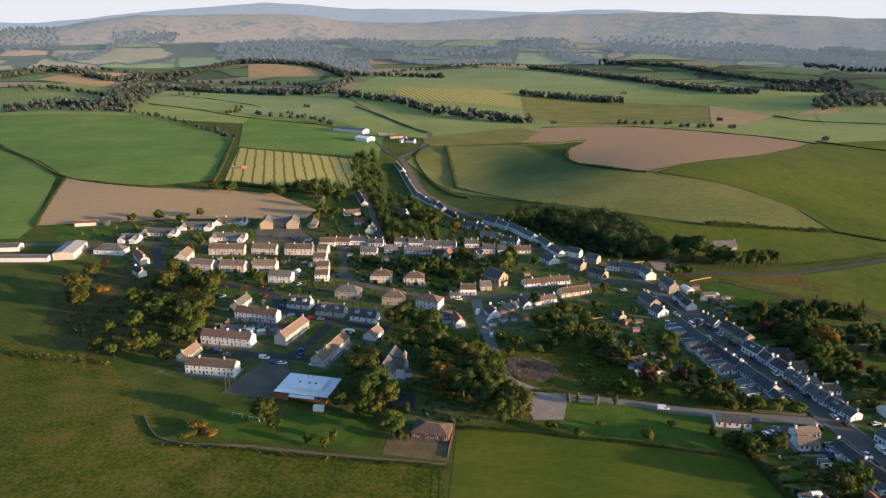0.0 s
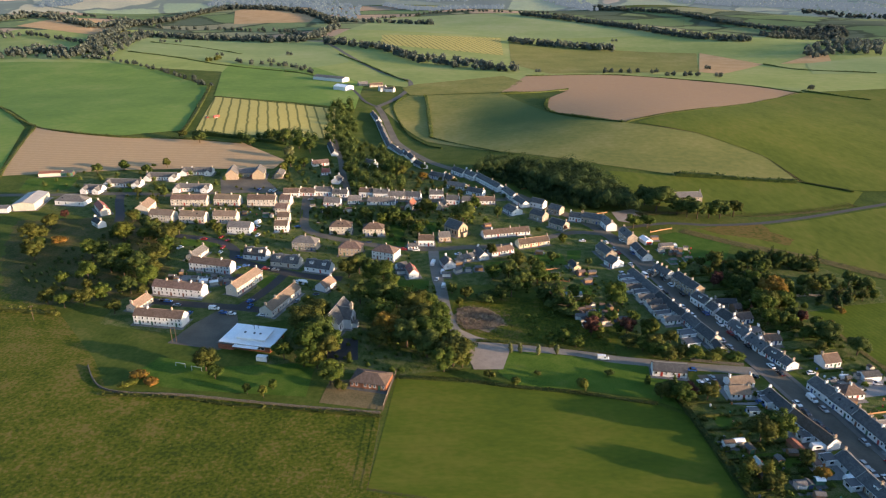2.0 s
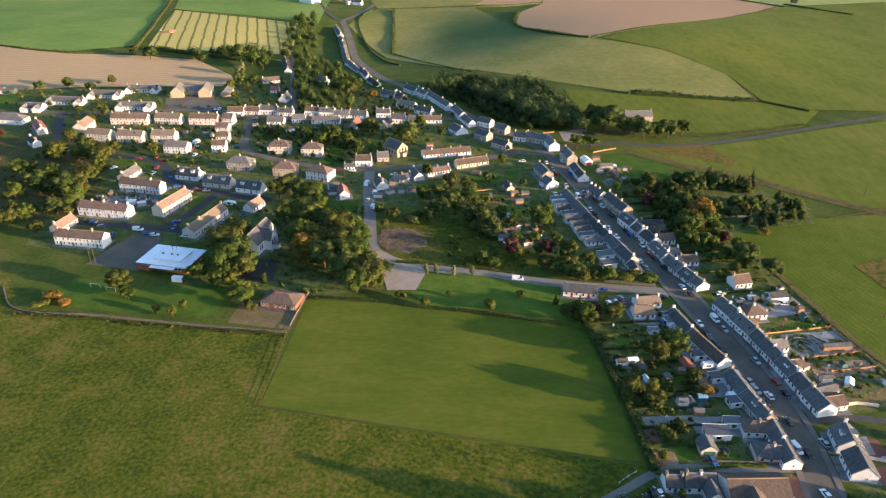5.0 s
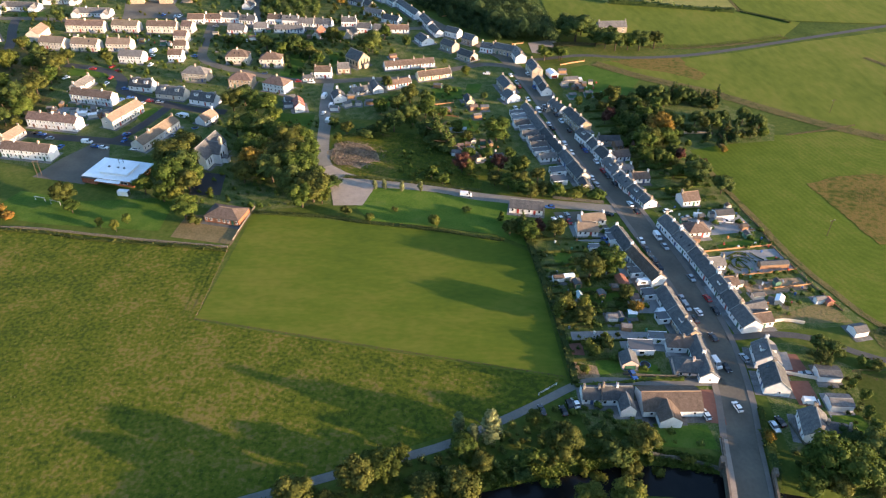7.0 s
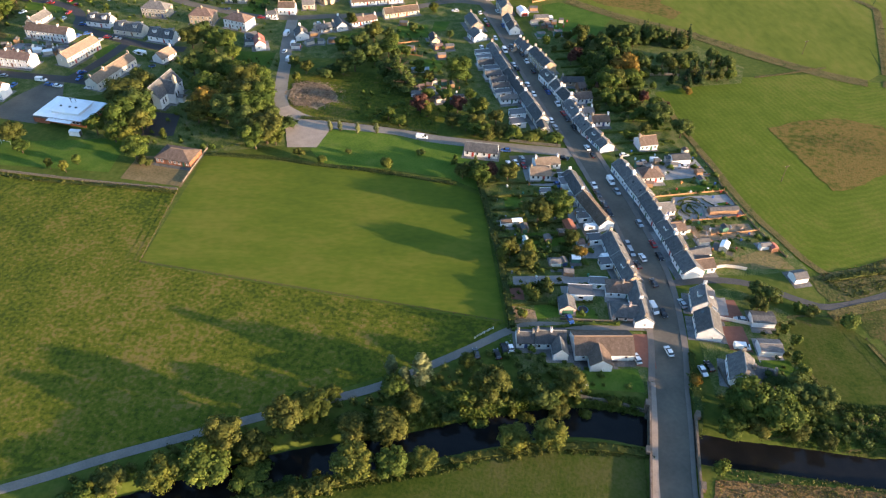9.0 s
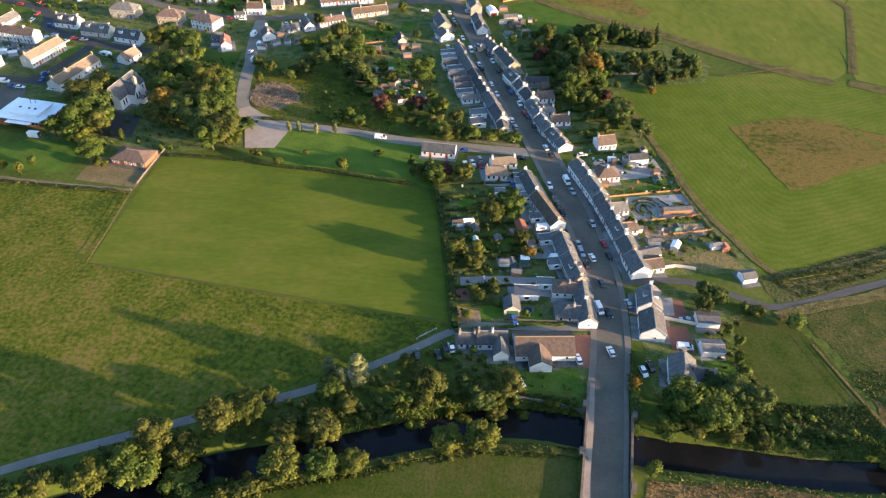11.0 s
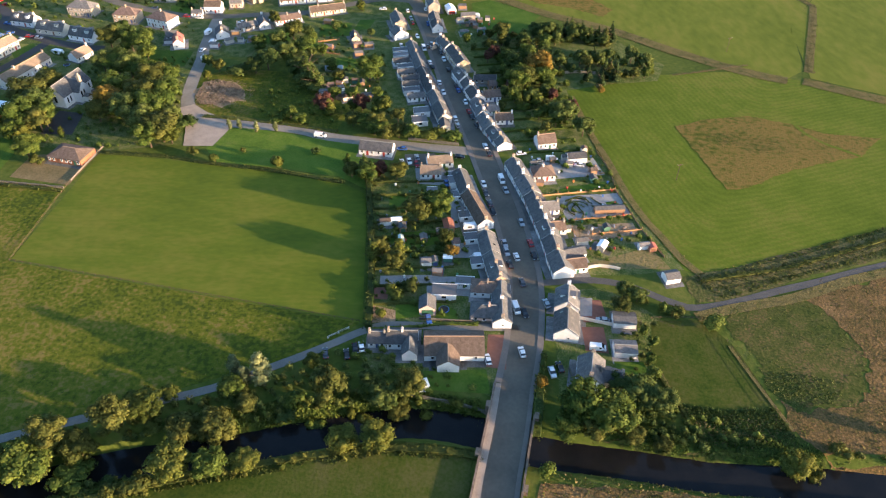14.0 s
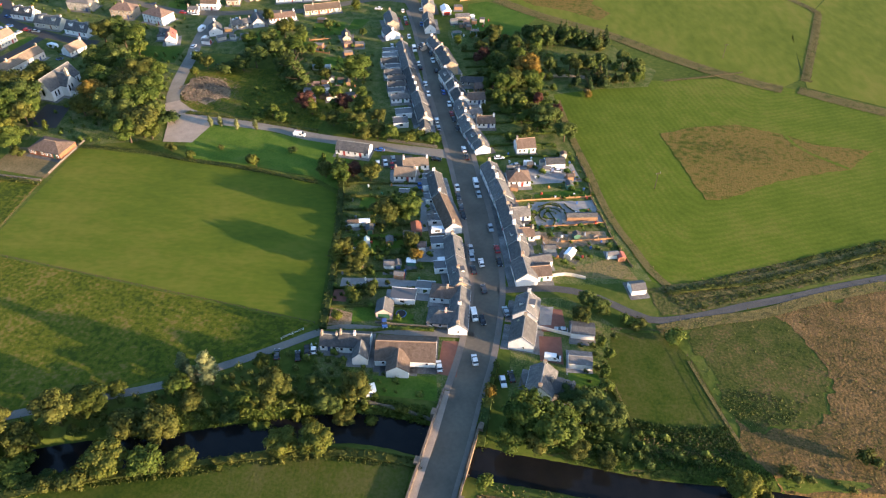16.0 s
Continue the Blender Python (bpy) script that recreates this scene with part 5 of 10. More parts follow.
# main street east, lower
row(180.7, 242.3, -74, 11.7, 7, 3.6, 6.0, "gable", "white", "slate", 2)
row(183.8, 231.2, -74.5, 11.6, 7, 3.3, 5.7, "gable", "white", "slate", 2)
row(187.0, 217.3, -79, 17.0, 6.8, 3.0, 5.4, "gable", "white", "slate", 3)
row(189.4, 204.6, -80, 8.9, 6.8, 2.9, 5.4, "gable", "white", "slate", 2, 1)
row(190.7, 196.0, -82, 8.6, 6.8, 2.8, 5.3, "gable", "white", "slate", 1)
row(192.0, 187.0, -80, 9.4, 7.4, 2.9, 5.6, "gable", "white", "slate", 1)
row(192.3, 169.4, -99, 8.8, 7.8, 3, 6.2, "gable", "white", "slate", 1, 1)
row(190.8, 158.4, -98, 9.5, 7.8, 3, 6.2, "gable", "white", "slate", 1)
# main street west
row(170.7, 167.5, -91, 17.6, 6, 2.6, 4.8, "gable", "white", "slate", 2)
row(169.5, 184.1, -79, 13.5, 6.4, 2.8, 5.2, "gable", "tan", "slate", 2, 1)
row(167.5, 196.4, -82, 11.5, 6.4, 2.8, 5.2, "gable", "white", "slate", 1)
row(163.7, 217.1, -71, 19.5, 6.2, 2.7, 5, "gable", "white", "brown", 3)
row(158.8, 233.9, -77, 14.9, 6.2, 2.7, 5, "gable", "white", "slate", 2)
row(146.4, 299.9, -74, 11.0, 6.2, 2.8, 5.2, "gable", "white", "slate", 2)
row(149.3, 287.8, -75, 12.5, 6.4, 3, 5.6, "gable", "cream", "slate", 1)
row(150.5, 278.2, -84, 7.6, 4.9, 2.1, 4, "gable", "cream", "slate", 1)
row(135.2, 344.6, -77, 30.3, 6, 2.5, 4.6, "gable", "white", "slate", 4)
row(141.8, 317.8, -75, 24.9, 6, 2.5, 4.6, "gable", "white", "slate", 4)
house(123.2, 387.3, -75, 14.2, 7, 3.5, 6, "gable", "stone", "slate", 1)
house(124.5, 372.2, -64, 7.9, 8, 2.8, 5.4, "gable", "white", "slate", 1)
# lane cottages
house(122.3, 258.7, -9, 14.2, 6.6, 2.7, 5, "gable", "white", "slate", 2)
house(145.6, 242.7, 0, 8.5, 7, 2.4, 4.5, "gable", "white", "beige", 1)
house(149.0, 250.1, 10, 10.5, 6.2, 2.4, 4.3, "gable", "white", "beige", 1)
house(194.3, 266.3, 12, 8.1, 7, 2.8, 5.4, "gable", "white", "brown", 1)
garage(206.3, 255.1, 8, 8.0, 5, 2.3, 3.6, "gable", "white", "slate", 1)
# south
house(131.6, 152.4, -1, 5.6, 5.5, 2.5, 4.4, "gable", "white", "slate", 1)
house(139.4, 152.4, -0, 9.5, 6.4, 2.9, 5.2, "gable", "white", "slate", 2)
house(155.3, 150.1, 1, 18.2, 10.1, 2.5, 5.5, "gable", "white", "brown", 1)
house(195.7, 140.0, -102, 9.8, 7.8, 2.9, 6.1, "gable", "white", "slate", 1)
house(201.6, 138.7, -13, 7.0, 5.5, 2.4, 4.4, "gable", "white", "slate", 1)
garage(146.6, 167.0, -89, 5.6, 5.2, 2.5, 4.3, "gable", "pink", "slate", 1)
garage(209.7, 162.1, -4, 7.2, 5, 2.4, 3, "gable", "white", "grey", 1)
garage(207.8, 149.9, -3, 6.9, 5, 2.5, 3.2, "gable", "white", "grey", 1)
garage(229.6, 182.8, 12, 5.0, 4.4, 2.2, 3.2, "gable", "white", "grey", 1)
house(166.5, 164.4, -4, 11.4, 6.9, 2.5, 4.6, "hip", "pink", "slate", 1)
house(166.4, 175.3, -4, 11.0, 6.4, 2.5, 4.4, "hip", "white", "brown", 1)
house(142.8, 358.6, -46, 4.2, 3.5, 1.8, 2.6, "gable", "tan", "slate", 1)
house(100.9, 367.8, -76, 8.2, 4.4, 2.2, 4, "gable", "yellow", "slate", 1)
# rear wings of the east row
house(191.0, 242.8, 7, 8.9, 7.5, 2.7, 5, "hip", "white", "brown", 1)
house(191.0, 219.9, 9, 7.7, 5.5, 2.5, 4.4, "gable", "white", "grey", 1)
house(192.1, 208.0, 9, 7.7, 5.5, 2.5, 4.2, "gable", "white", "brown", 1)
house(197.1, 193.8, 16, 8.8, 4.6, 2.4, 3.7, "gable", "white", "grey", 1)
house(197.2, 188.0, 11, 7.3, 6.4, 2.5, 4.2, "gable", "white", "brown", 1)
house(172.4, 306.0, 10, 8.2, 7, 2.5, 4.4, "gable", "white", "brown", 1)
house(177.3, 285.4, 5, 8.2, 6.5, 2.5, 4.2, "gable", "white", "brown", 1)
house(172.4, 292.8, 14, 5.8, 5.5, 2.3, 3.9, "gable", "white", "grey", 1)
house(176.4, 317.2, 11, 9.9, 5.5, 2.3, 3.9, "gable", "brown", "brown", 1)
house(170.0, 322.4, -2, 11.0, 5.5, 2.3, 3.9, "gable", "stone", "slate", 1)
# left fields
barn(-265.5, 473.3, 97, 27.1, 14, 4.5, 6, "gable", "cream", "sheet", 1)
shed(-289.5, 459.4, 1, 33.5, 8, 3, 4, "gable", "white", "grey", 1)
shed(-312.4, 480.9, 6, 13.9, 9, 3.2, 5, "gable", "white", "slate", 1)
shed(-286.3, 540.6, 12, 16.2, 8, 2.6, 3.4, "gable", "cream", "redtile", 2)
shed(-273.8, 542.3, 11, 8.6, 7, 2.4, 3.2, "gable", "greenpaint", "grey", 1)
barn(-137.0, 1046.0, -30, 54.3, 16, 5, 7, "gable", "white", "grey", 1)
barn(-107.7, 962.4, -36, 22.8, 16, 5, 7, "gable", "white", "white", 1)
house(-54.3, 955.2, 32, 9.5, 7, 4.2, 6.4, "gable", "white", "slate", 1)
house(-44.1, 951.5, -18, 12.3, 7, 3.7, 5.6, "gable", "white", "slate", 1)
house(-66.2, 990.8, 18, 18.8, 6.2, 2.9, 5.2, "gable", "stone", "brown", 1)
house(-85.7, 1000.1, 25, 13.6, 7, 2.9, 5.2, "gable", "stone", "grey", 1)
house(203.5, 486.4, 4, 19.5, 8.8, 4.2, 6.9, "gable", "stone", "grey", 1)



# ---- trees ----
def clumps(rng, centres, radii, count, size, squash=1.0, lower=-0.35):
    """Leaf clumps, bent quads, scattered over the lobes of a crown."""
    centres, radii = np.array(centres), np.array(radii)
    share = radii ** 2 / (radii ** 2).sum()
    idx = rng.choice(len(radii), count, p=share)
    d = rng.normal(size=(count, 3))
    d /= np.linalg.norm(d, axis=1)[:, None]
    d[:, 2] = np.where(d[:, 2] < lower, -d[:, 2], d[:, 2])
    r = radii[idx] * rng.uniform(0.72, 1.14, count)
    c = centres[idx] + d * r[:, None] * np.array([1, 1, squash])
    n = d + rng.normal(scale=0.42, size=(count, 3))
    n /= np.linalg.norm(n, axis=1)[:, None]
    u = np.cross(n, rng.normal(size=(count, 3)))
    u /= np.linalg.norm(u, axis=1)[:, None]
    w = np.cross(n, u)
    s = size * rng.uniform(0.6, 1.3, count)[:, None]
    q = np.stack([c - u * s * 0.6, c - w * s * 0.45 + n * s * 0.15, c + u * s * 0.6, c + w * s * 0.45 + n * s * 0.15], 1)
    f = np.arange(count * 4).reshape(-1, 2, 2).reshape(-1, 4)
    soft = 0.65 * d + 0.35 * n + np.array([0, 0, 0.12])
    soft /= np.linalg.norm(soft, axis=1)[:, None]
    return q.reshape(-1, 3), [tuple(a) for a in f.tolist()], np.repeat(soft, 4, axis=0)


def blob(rng, c, r, squash, shrink=0.9):
    bm = bmesh.new()
    bmesh.ops.create_icosphere(bm, subdivisions=1, radius=r * shrink)
    off = len(bm.verts)
    v = [(c[0] + p.co.x * k, c[1] + p.co.y * k, c[2] + p.co.z * k * squash) for p, k in ((p, rng.uniform(0.8, 1.12)) for p in bm.verts)]
    f = [tuple(q.index for q in p.verts) for p in bm.faces]
    bm.free()
    return v, f


def crown_mesh(name, seed, height, radius, mat, kind="round", count=900, size=0.55):
    rng = np.random.default_rng(seed)
    cs, rs = [], []
    if kind == "round":
        base = height * 0.30
        for k in range(20):
            a, t = k * 2.4 + rng.uniform(-0.5, 0.5), rng.uniform(0, 1)
            rr = radius * (rng.uniform(0.58, 0.84) * math.sin(math.pi * (0.22 + 0.62 * t)))
            cs.append((rr * math.cos(a), rr * math.sin(a), base + (height - base) * (0.06 + 0.78 * t)))
            rs.append(radius * rng.uniform(0.20, 0.42))
        cs.append((0, 0, base + (height - base) * 0.45))
        rs.append(radius * 0.72)
        squash = 0.95
    elif kind == "tall":
        for k in range(10):
            t = (k + 0.5) / 10
            a = rng.uniform(0, 6.28)
            cs.append((radius * 0.25 * math.cos(a), radius * 0.25 * math.sin(a), height * (0.12 + 0.8 * t)))
            rs.append(radius * (0.85 - 0.65 * abs(t - 0.4)))
        squash = 1.35
    elif kind == "cone":
        for k in range(12):
            t = k / 12
            for j in range(3):
                a = rng.uniform(0, 6.28)
                rr = radius * (1 - t) * 0.5
                cs.append((rr * math.cos(a), rr * math.sin(a), height * (0.10 + 0.84 * t)))
                rs.append(max(0.25, radius * (1 - t) * 0.55))
        squash = 0.7
    else:  # bush
        for k in range(6):
            a = rng.uniform(0, 6.28)
            rr = radius * rng.uniform(0.2, 0.6)
            cs.append((rr * math.cos(a), rr * math.sin(a), height * rng.uniform(0.3, 0.6)))
            rs.append(radius * rng.uniform(0.35, 0.55))
        squash = height / radius * 0.6
    v, f, soft = clumps(rng, cs, rs, count, size, squash)
    v, soft = [tuple(p) for p in v.tolist()], soft.tolist()
    for c, r in zip(cs, rs):
        bv, bf = blob(rng, c, r, squash, 0.80)
        f += [tuple(i + len(v) for i in q) for q in bf]
        soft += [list((Vector(p) - Vector(c)).normalized()) for p in bv]
        v += bv
    me = bpy.data.meshes.new(name)
    me.from_pydata(v, [], f)
    me.polygons.foreach_set("use_smooth", [True] * len(f))
    me.normals_split_custom_set_from_vertices(soft)
    me.materials.append(mat)
    return me


def trunk_mesh(seed, height, thick):
    rng = random.Random(seed)
    bm = bmesh.new()

    def limb(p, q, r0, r1):
        p, q = Vector(p), Vector(q)
        m = Matrix.Translation((p + q) / 2) @ (q - p).to_track_quat("Z", "Y").to_matrix().to_4x4()
        bmesh.ops.create_cone(bm, cap_ends=True, segments=7, radius1=r0, radius2=r1, depth=(q - p).length, matrix=m)
    fork = height * 0.35
    limb((0, 0, -0.6), (0, 0, fork), thick, thick * 0.75)
    limb((0, 0, fork), (0.2, 0.1, height * 0.75), thick * 0.75, thick * 0.2)
    for k in range(5):
        a = k * 1.26 + rng.uniform(-0.4, 0.4)
        z = fork * rng.uniform(0.85, 1.25)
        s = height * rng.uniform(0.2, 0.28)
        limb((0, 0, z), (s * math.cos(a), s * math.sin(a), z + height * rng.uniform(0.15, 0.3)), thick * 0.45, thick * 0.12)
    me = bpy.data.meshes.new("trunk")
    bm.to_mesh(me)
    bm.free()
    me.materials.append(BARK)
    return me


TREES = {}
KIND_WORDS = {"round": "broadleaf tree", "tall": "slender upright tree", "cone": "pointed conifer tree", "bush": "rounded garden bush"}
LEAF_WORDS = {"green": "green", "dark": "dark green", "olive": "olive green", "yellow": "yellow-green", "orange": "orange autumn", "copper": "copper-leaved", "pale": "pale silvery", "hazed": "haze-tinted", "hedge": "green", "straw": "dry straw-coloured", "deep": "dark green"}
PLACES = {"river": "on the river bank", "garden": "in a village garden", "church": "in the churchyard", "field": "at a field edge", "wood": "in a dark wood", "school": "on the school grass", "estate": "beside the estate houses"}


def tree(x, y, height, leaf="green", kind="round", place="garden", wide=1.0):
    rnd = random.Random(int(x * 13) + int(y * 17))
    variant = rnd.randrange(4 if kind == "round" else 2)
    key = (leaf, kind, variant)
    if key not in TREES:
        ref, rad = {"round": (10.0, 4.3), "tall": (10.0, 1.7), "cone": (10.0, 2.3), "bush": (2.6, 1.9)}[kind]
        cnt, size = {"round": (2300, 0.46), "tall": (1100, 0.4), "cone": (1500, 0.4), "bush": (380, 0.34)}[kind]
        sd = hash_of(key)
        e = new("bush" if kind == "bush" else "tree")
        e.empty_display_size = 0.2
        for nm, me in (("trunk", trunk_mesh(sd, ref * (0.5 if kind == "bush" else 1), 0.07 if kind == "bush" else 0.28)), ("crown", crown_mesh("crown", sd, ref, rad, LEAF[leaf], kind, cnt, size))):
            p = new(nm, me)
            p.parent = e
        TREES[key] = (e, ref, [False])
    e, ref, used = TREES[key]
    s = height / ref
    m = pose(x, y, ground_z(x, y), 0, 0, rnd.uniform(0, 360))
    t = e if not used[0] else copy_thing(e, m)
    used[0] = True
    t.matrix_basis = m
    t.scale = (s * wide, s * wide, s)
    return tagged(t, "%s %s %s" % (LEAF_WORDS[leaf], KIND_WORDS[kind], PLACES[place]), "bush" if kind == "bush" else "tree", "trees " + PLACES[place])


def hash_of(key):
    return sum(ord(c) * (i + 3) for i, c in enumerate("".join(map(str, key))))


def inside(x, y, poly):
    hit, j = False, len(poly) - 1
    for i in range(len(poly)):
        (xi, yi), (xj, yj) = poly[i], poly[j]
        if (yi > y) != (yj > y) and x < (xj - xi) * (y - yi) / (yj - yi) + xi:
            hit = not hit
        j = i
    return hit


def clear(x, y, gap=0.8):
    """Whether a place lies off the roads and outside the buildings."""
    if any((x - a) ** 2 + (y - b) ** 2 < (w + gap) ** 2 for a, b, w in ROADS if abs(x - a) < 8 and abs(y - b) < 8):
        return False
    for o, l, d in FOOTPRINTS:
        q = o @ Vector((x, y, 0))
        if abs(q.x) < l + gap and abs(q.y) < d + gap:
            return False
    return True


def scatter(poly, gap, seed, loose=False):
    rnd = random.Random(seed)
    xs, ys = [p[0] for p in poly], [p[1] for p in poly]
    out = []
    for _ in range(4000):
        x, y = rnd.uniform(min(xs), max(xs)), rnd.uniform(min(ys), max(ys))
        if loose and noise.noise(Vector((x / 9, y / 9, seed))) < -0.02:
            continue
        if inside(x, y, poly) and clear(x, y) and all((x - a) ** 2 + (y - b) ** 2 > gap * gap for a, b in out):
            out.append((x, y))
    return out


def grove(poly, gap, heights, leaves, kinds=("round",), place="wood", seed=1):
    rnd = random.Random(seed)
    for x, y in scatter(poly, gap, seed):
        tree(x, y, rnd.uniform(*heights), rnd.choice(leaves), rnd.choice(kinds), place, rnd.uniform(0.85, 1.15))


def wood(poly, gap, heights, leaf, label, seed=1, count=70, size=2.2, spots=None, level=None, surface=None):
    """A far wood: many crowns in one mesh."""
    rng = np.random.default_rng(seed)
    v, f = [], []
    for x, y in (spots or scatter(poly, gap, seed, heights[0] < 1)):
        h = rng.uniform(*heights)
        r = h * rng.uniform(0.34, 0.46) * (1.5 if heights[0] < 1 else 1)
        z = (level or ground_z)(x, y)
        cs = [(x, y, z + h * 0.55), (x + r * 0.5, y - r * 0.3, z + h * 0.42), (x - r * 0.5, y + r * 0.2, z + h * 0.45)]
        rs = [r, r * 0.7, r * 0.7]
        qv, qf, _ = clumps(rng, cs, rs, count, size, 1.15, -0.9)
        f += [tuple(i + len(v) for i in q) for q in qf]
        v += [tuple(p) for p in qv.tolist()]
        for c, rr in zip(cs, rs):
            bv, bf = blob(rng, c, rr, 1.15, 0.84 if size > 2 else 0.66)
            f += [tuple(i + len(v) for i in q) for q in bf]
            v += bv
    tagged(link("woodland", v, f, surface or LEAF[leaf]), label, "trees", kind="stuff")


def belt(pts, width, gap, heights, leaf, label, seed=1, count=60, size=2.0):
    """A line of trees or a shelter belt along a line."""
    rnd = random.Random(seed)
    spots = []
    for p in flow(pts, gap):
        for k in range(max(1, int(width / gap))):
            spots.append((p.x + rnd.uniform(-1, 1) * width / 2, p.y + rnd.uniform(-1, 1) * width / 2))
    wood(None, 0, heights, leaf, label, seed, count, size, spots)


def tufts(poly, number, height, leaf, label, seed, patchy=True):
    """Long grass and dead stalks: many bent blades standing on the ground."""
    rng = np.random.default_rng(seed)
    xs, ys = [q[0] for q in poly], [q[1] for q in poly]
    v = []
    while len(v) < number * 4:
        x, y = rng.uniform(min(xs), max(xs)), rng.uniform(min(ys), max(ys))
        if not inside(x, y, poly) or (patchy and noise.noise(Vector((x / 5, y / 5, seed))) < rng.uniform(-0.6, 0.2)):
            continue
        z = ground_z(x, y)
        a, h, w = rng.uniform(0, 6.28), height * rng.uniform(0.5, 1.2), height * rng.uniform(0.3, 0.8)
        c, s = math.cos(a) * w, math.sin(a) * w
        lx, ly = rng.normal(0, h * 0.6), rng.normal(0, h * 0.6)
        v += [(x - c, y - s, z), (x + c, y + s, z), (x + c * 0.7 + lx, y + s * 0.7 + ly, z + h), (x - c * 0.7 + lx, y - s * 0.7 + ly, z + h * 0.8)]
    f = [tuple(range(4 * i, 4 * i + 4)) for i in range(len(v) // 4)]
    tagged(link("long_grass", v, f, LEAF[leaf]), label, "grass", kind="stuff")


def verge(pts, width, height, leaf, label, seed, density=4.0):
    """A bank of long grass and weeds along a line."""
    rng = np.random.default_rng(seed)
    c = flow(pts, 1.5)
    if leaf == "straw":
        ribbon("bank", pts, width * 1.05, DRY, 0.2, label, "grass bank")
    height *= 0.5
    v = []
    for k in rng.integers(0, len(c) - 1, int(len(c) * 1.5 * width * density * 0.5)):
        d = (c[k + 1] - c[k]).normalized()
        o = rng.normal(0, 0.3) * width
        x, y = c[k].x - d.y * o + d.x * rng.uniform(0, 1.5), c[k].y + d.x * o + d.y * rng.uniform(0, 1.5)
        z = ground_z(x, y)
        a, h, w = rng.uniform(0, 6.28), height * rng.uniform(0.4, 1.2), height * rng.uniform(0.3, 0.7)
        cx, sy = math.cos(a) * w, math.sin(a) * w
        lx, ly = rng.normal(0, h * 0.5), rng.normal(0, h * 0.5)
        v += [(x - cx, y - sy, z), (x + cx, y + sy, z), (x + cx * 0.7 + lx, y + sy * 0.7 + ly, z + h), (x - cx * 0.7 + lx, y - sy * 0.7 + ly, z + h * 0.8)]
    f = [tuple(range(4 * i, 4 * i + 4)) for i in range(len(v) // 4)]
    tagged(link("long_grass", v, f, LEAF[leaf]), label, "grass", kind="stuff")


def far_belt(pts, width, seed, gap=15.0):
    """A belt of woodland among the far fields and hills."""
    width *= 1.5
    rnd = random.Random(seed)
    spots = []
    for p in flow(pts, gap):
        spots += [(p.x + rnd.uniform(-0.5, 0.5) * gap, p.y + rnd.uniform(-0.5, 0.5) * width) for _ in range(max(1, round(width / gap)))]
    # Belts beyond about 2550 m take the leaf with haze emission.
    wood(None, 0, (9, 15), "hazed", "dark belt of far woodland", seed, 16, 6.0, spots, far_z, HAZED_LEAF if sum(p[1] for p in pts) > 2550 * len(pts) else None)


def hedge(pts, width, height, label="green field hedge", leaf="hedge", size=0.5, density=3.0, seed=3, step=1.2):
    rng = np.random.default_rng(seed + int(abs(pts[0][0])))
    c = flow(pts, step)
    cs = np.array([(p.x, p.y, ground_z(p.x, p.y)) for p in c])
    dry = leaf == "straw"
    width, size, density = (width * 1.25, size * 0.75, density * 3) if dry else (width, size, density)
    n = max(8, int(len(c) * density * step))
    k = rng.integers(0, len(c), n)
    off = rng.uniform(-1, 1, (n, 3)) * np.array([width / 2, width / 2, 0])
    hh = height * (0.8 + 0.35 * np.sin(k * 0.23) * np.sin(k * 0.071 + 1))
    pos = cs[k] + off
    pos[:, 2] += hh * np.sqrt(rng.uniform(0.02, 1, n))
    rngd = rng.normal(size=(n, 3))
    rngd[:, 2] = np.abs(rngd[:, 2]) + 0.3
    nn = rngd / np.linalg.norm(rngd, axis=1)[:, None]
    u = np.cross(nn, rng.normal(size=(n, 3)))
    u /= np.linalg.norm(u, axis=1)[:, None]
    w = np.cross(nn, u)
    s = size * rng.uniform(0.6, 1.4, n)[:, None]
    q = np.stack([pos - u * s, pos - w * s * 0.7 + nn * s * 0.3, pos + u * s, pos + w * s * 0.7 + nn * s * 0.3], 1).reshape(-1, 3)
    v = [tuple(p) for p in q.tolist()]
    f = [tuple(range(4 * i, 4 * i + 4)) for i in range(n)]
    o = len(v)
    for i, p in enumerate(c):
        d = (c[min(i + 1, len(c) - 1)] - c[max(i - 1, 0)]).normalized()
        nrm = Vector((-d.y, d.x)) * width * 0.38
        h = height * (0.66 + 0.25 * math.sin(i * 0.23) * math.sin(i * 0.071 + 1)) * rng.uniform(0.85, 1.1) * (0.5 if dry else 1)
        z = cs[i][2]
        v += [(p.x - nrm.x, p.y - nrm.y, z - 0.2), (p.x - nrm.x * 0.8, p.y - nrm.y * 0.8, z + h), (p.x + nrm.x * 0.8, p.y + nrm.y * 0.8, z + h), (p.x + nrm.x, p.y + nrm.y, z - 0.2)]
    for i in range(len(c) - 1):
        a, b = o + 4 * i, o + 4 * i + 4
        f += [(a, a + 1, b + 1, b), (a + 1, a + 2, b + 2, b + 1), (a + 2, a + 3, b + 3, b + 2)]
    f += [(o, o + 3, o + 2, o + 1), (len(v) - 4, len(v) - 3, len(v) - 2, len(v) - 1)]
    tagged(link("hedge", v, f, LEAF[leaf]), label, "hedge", kind="stuff")


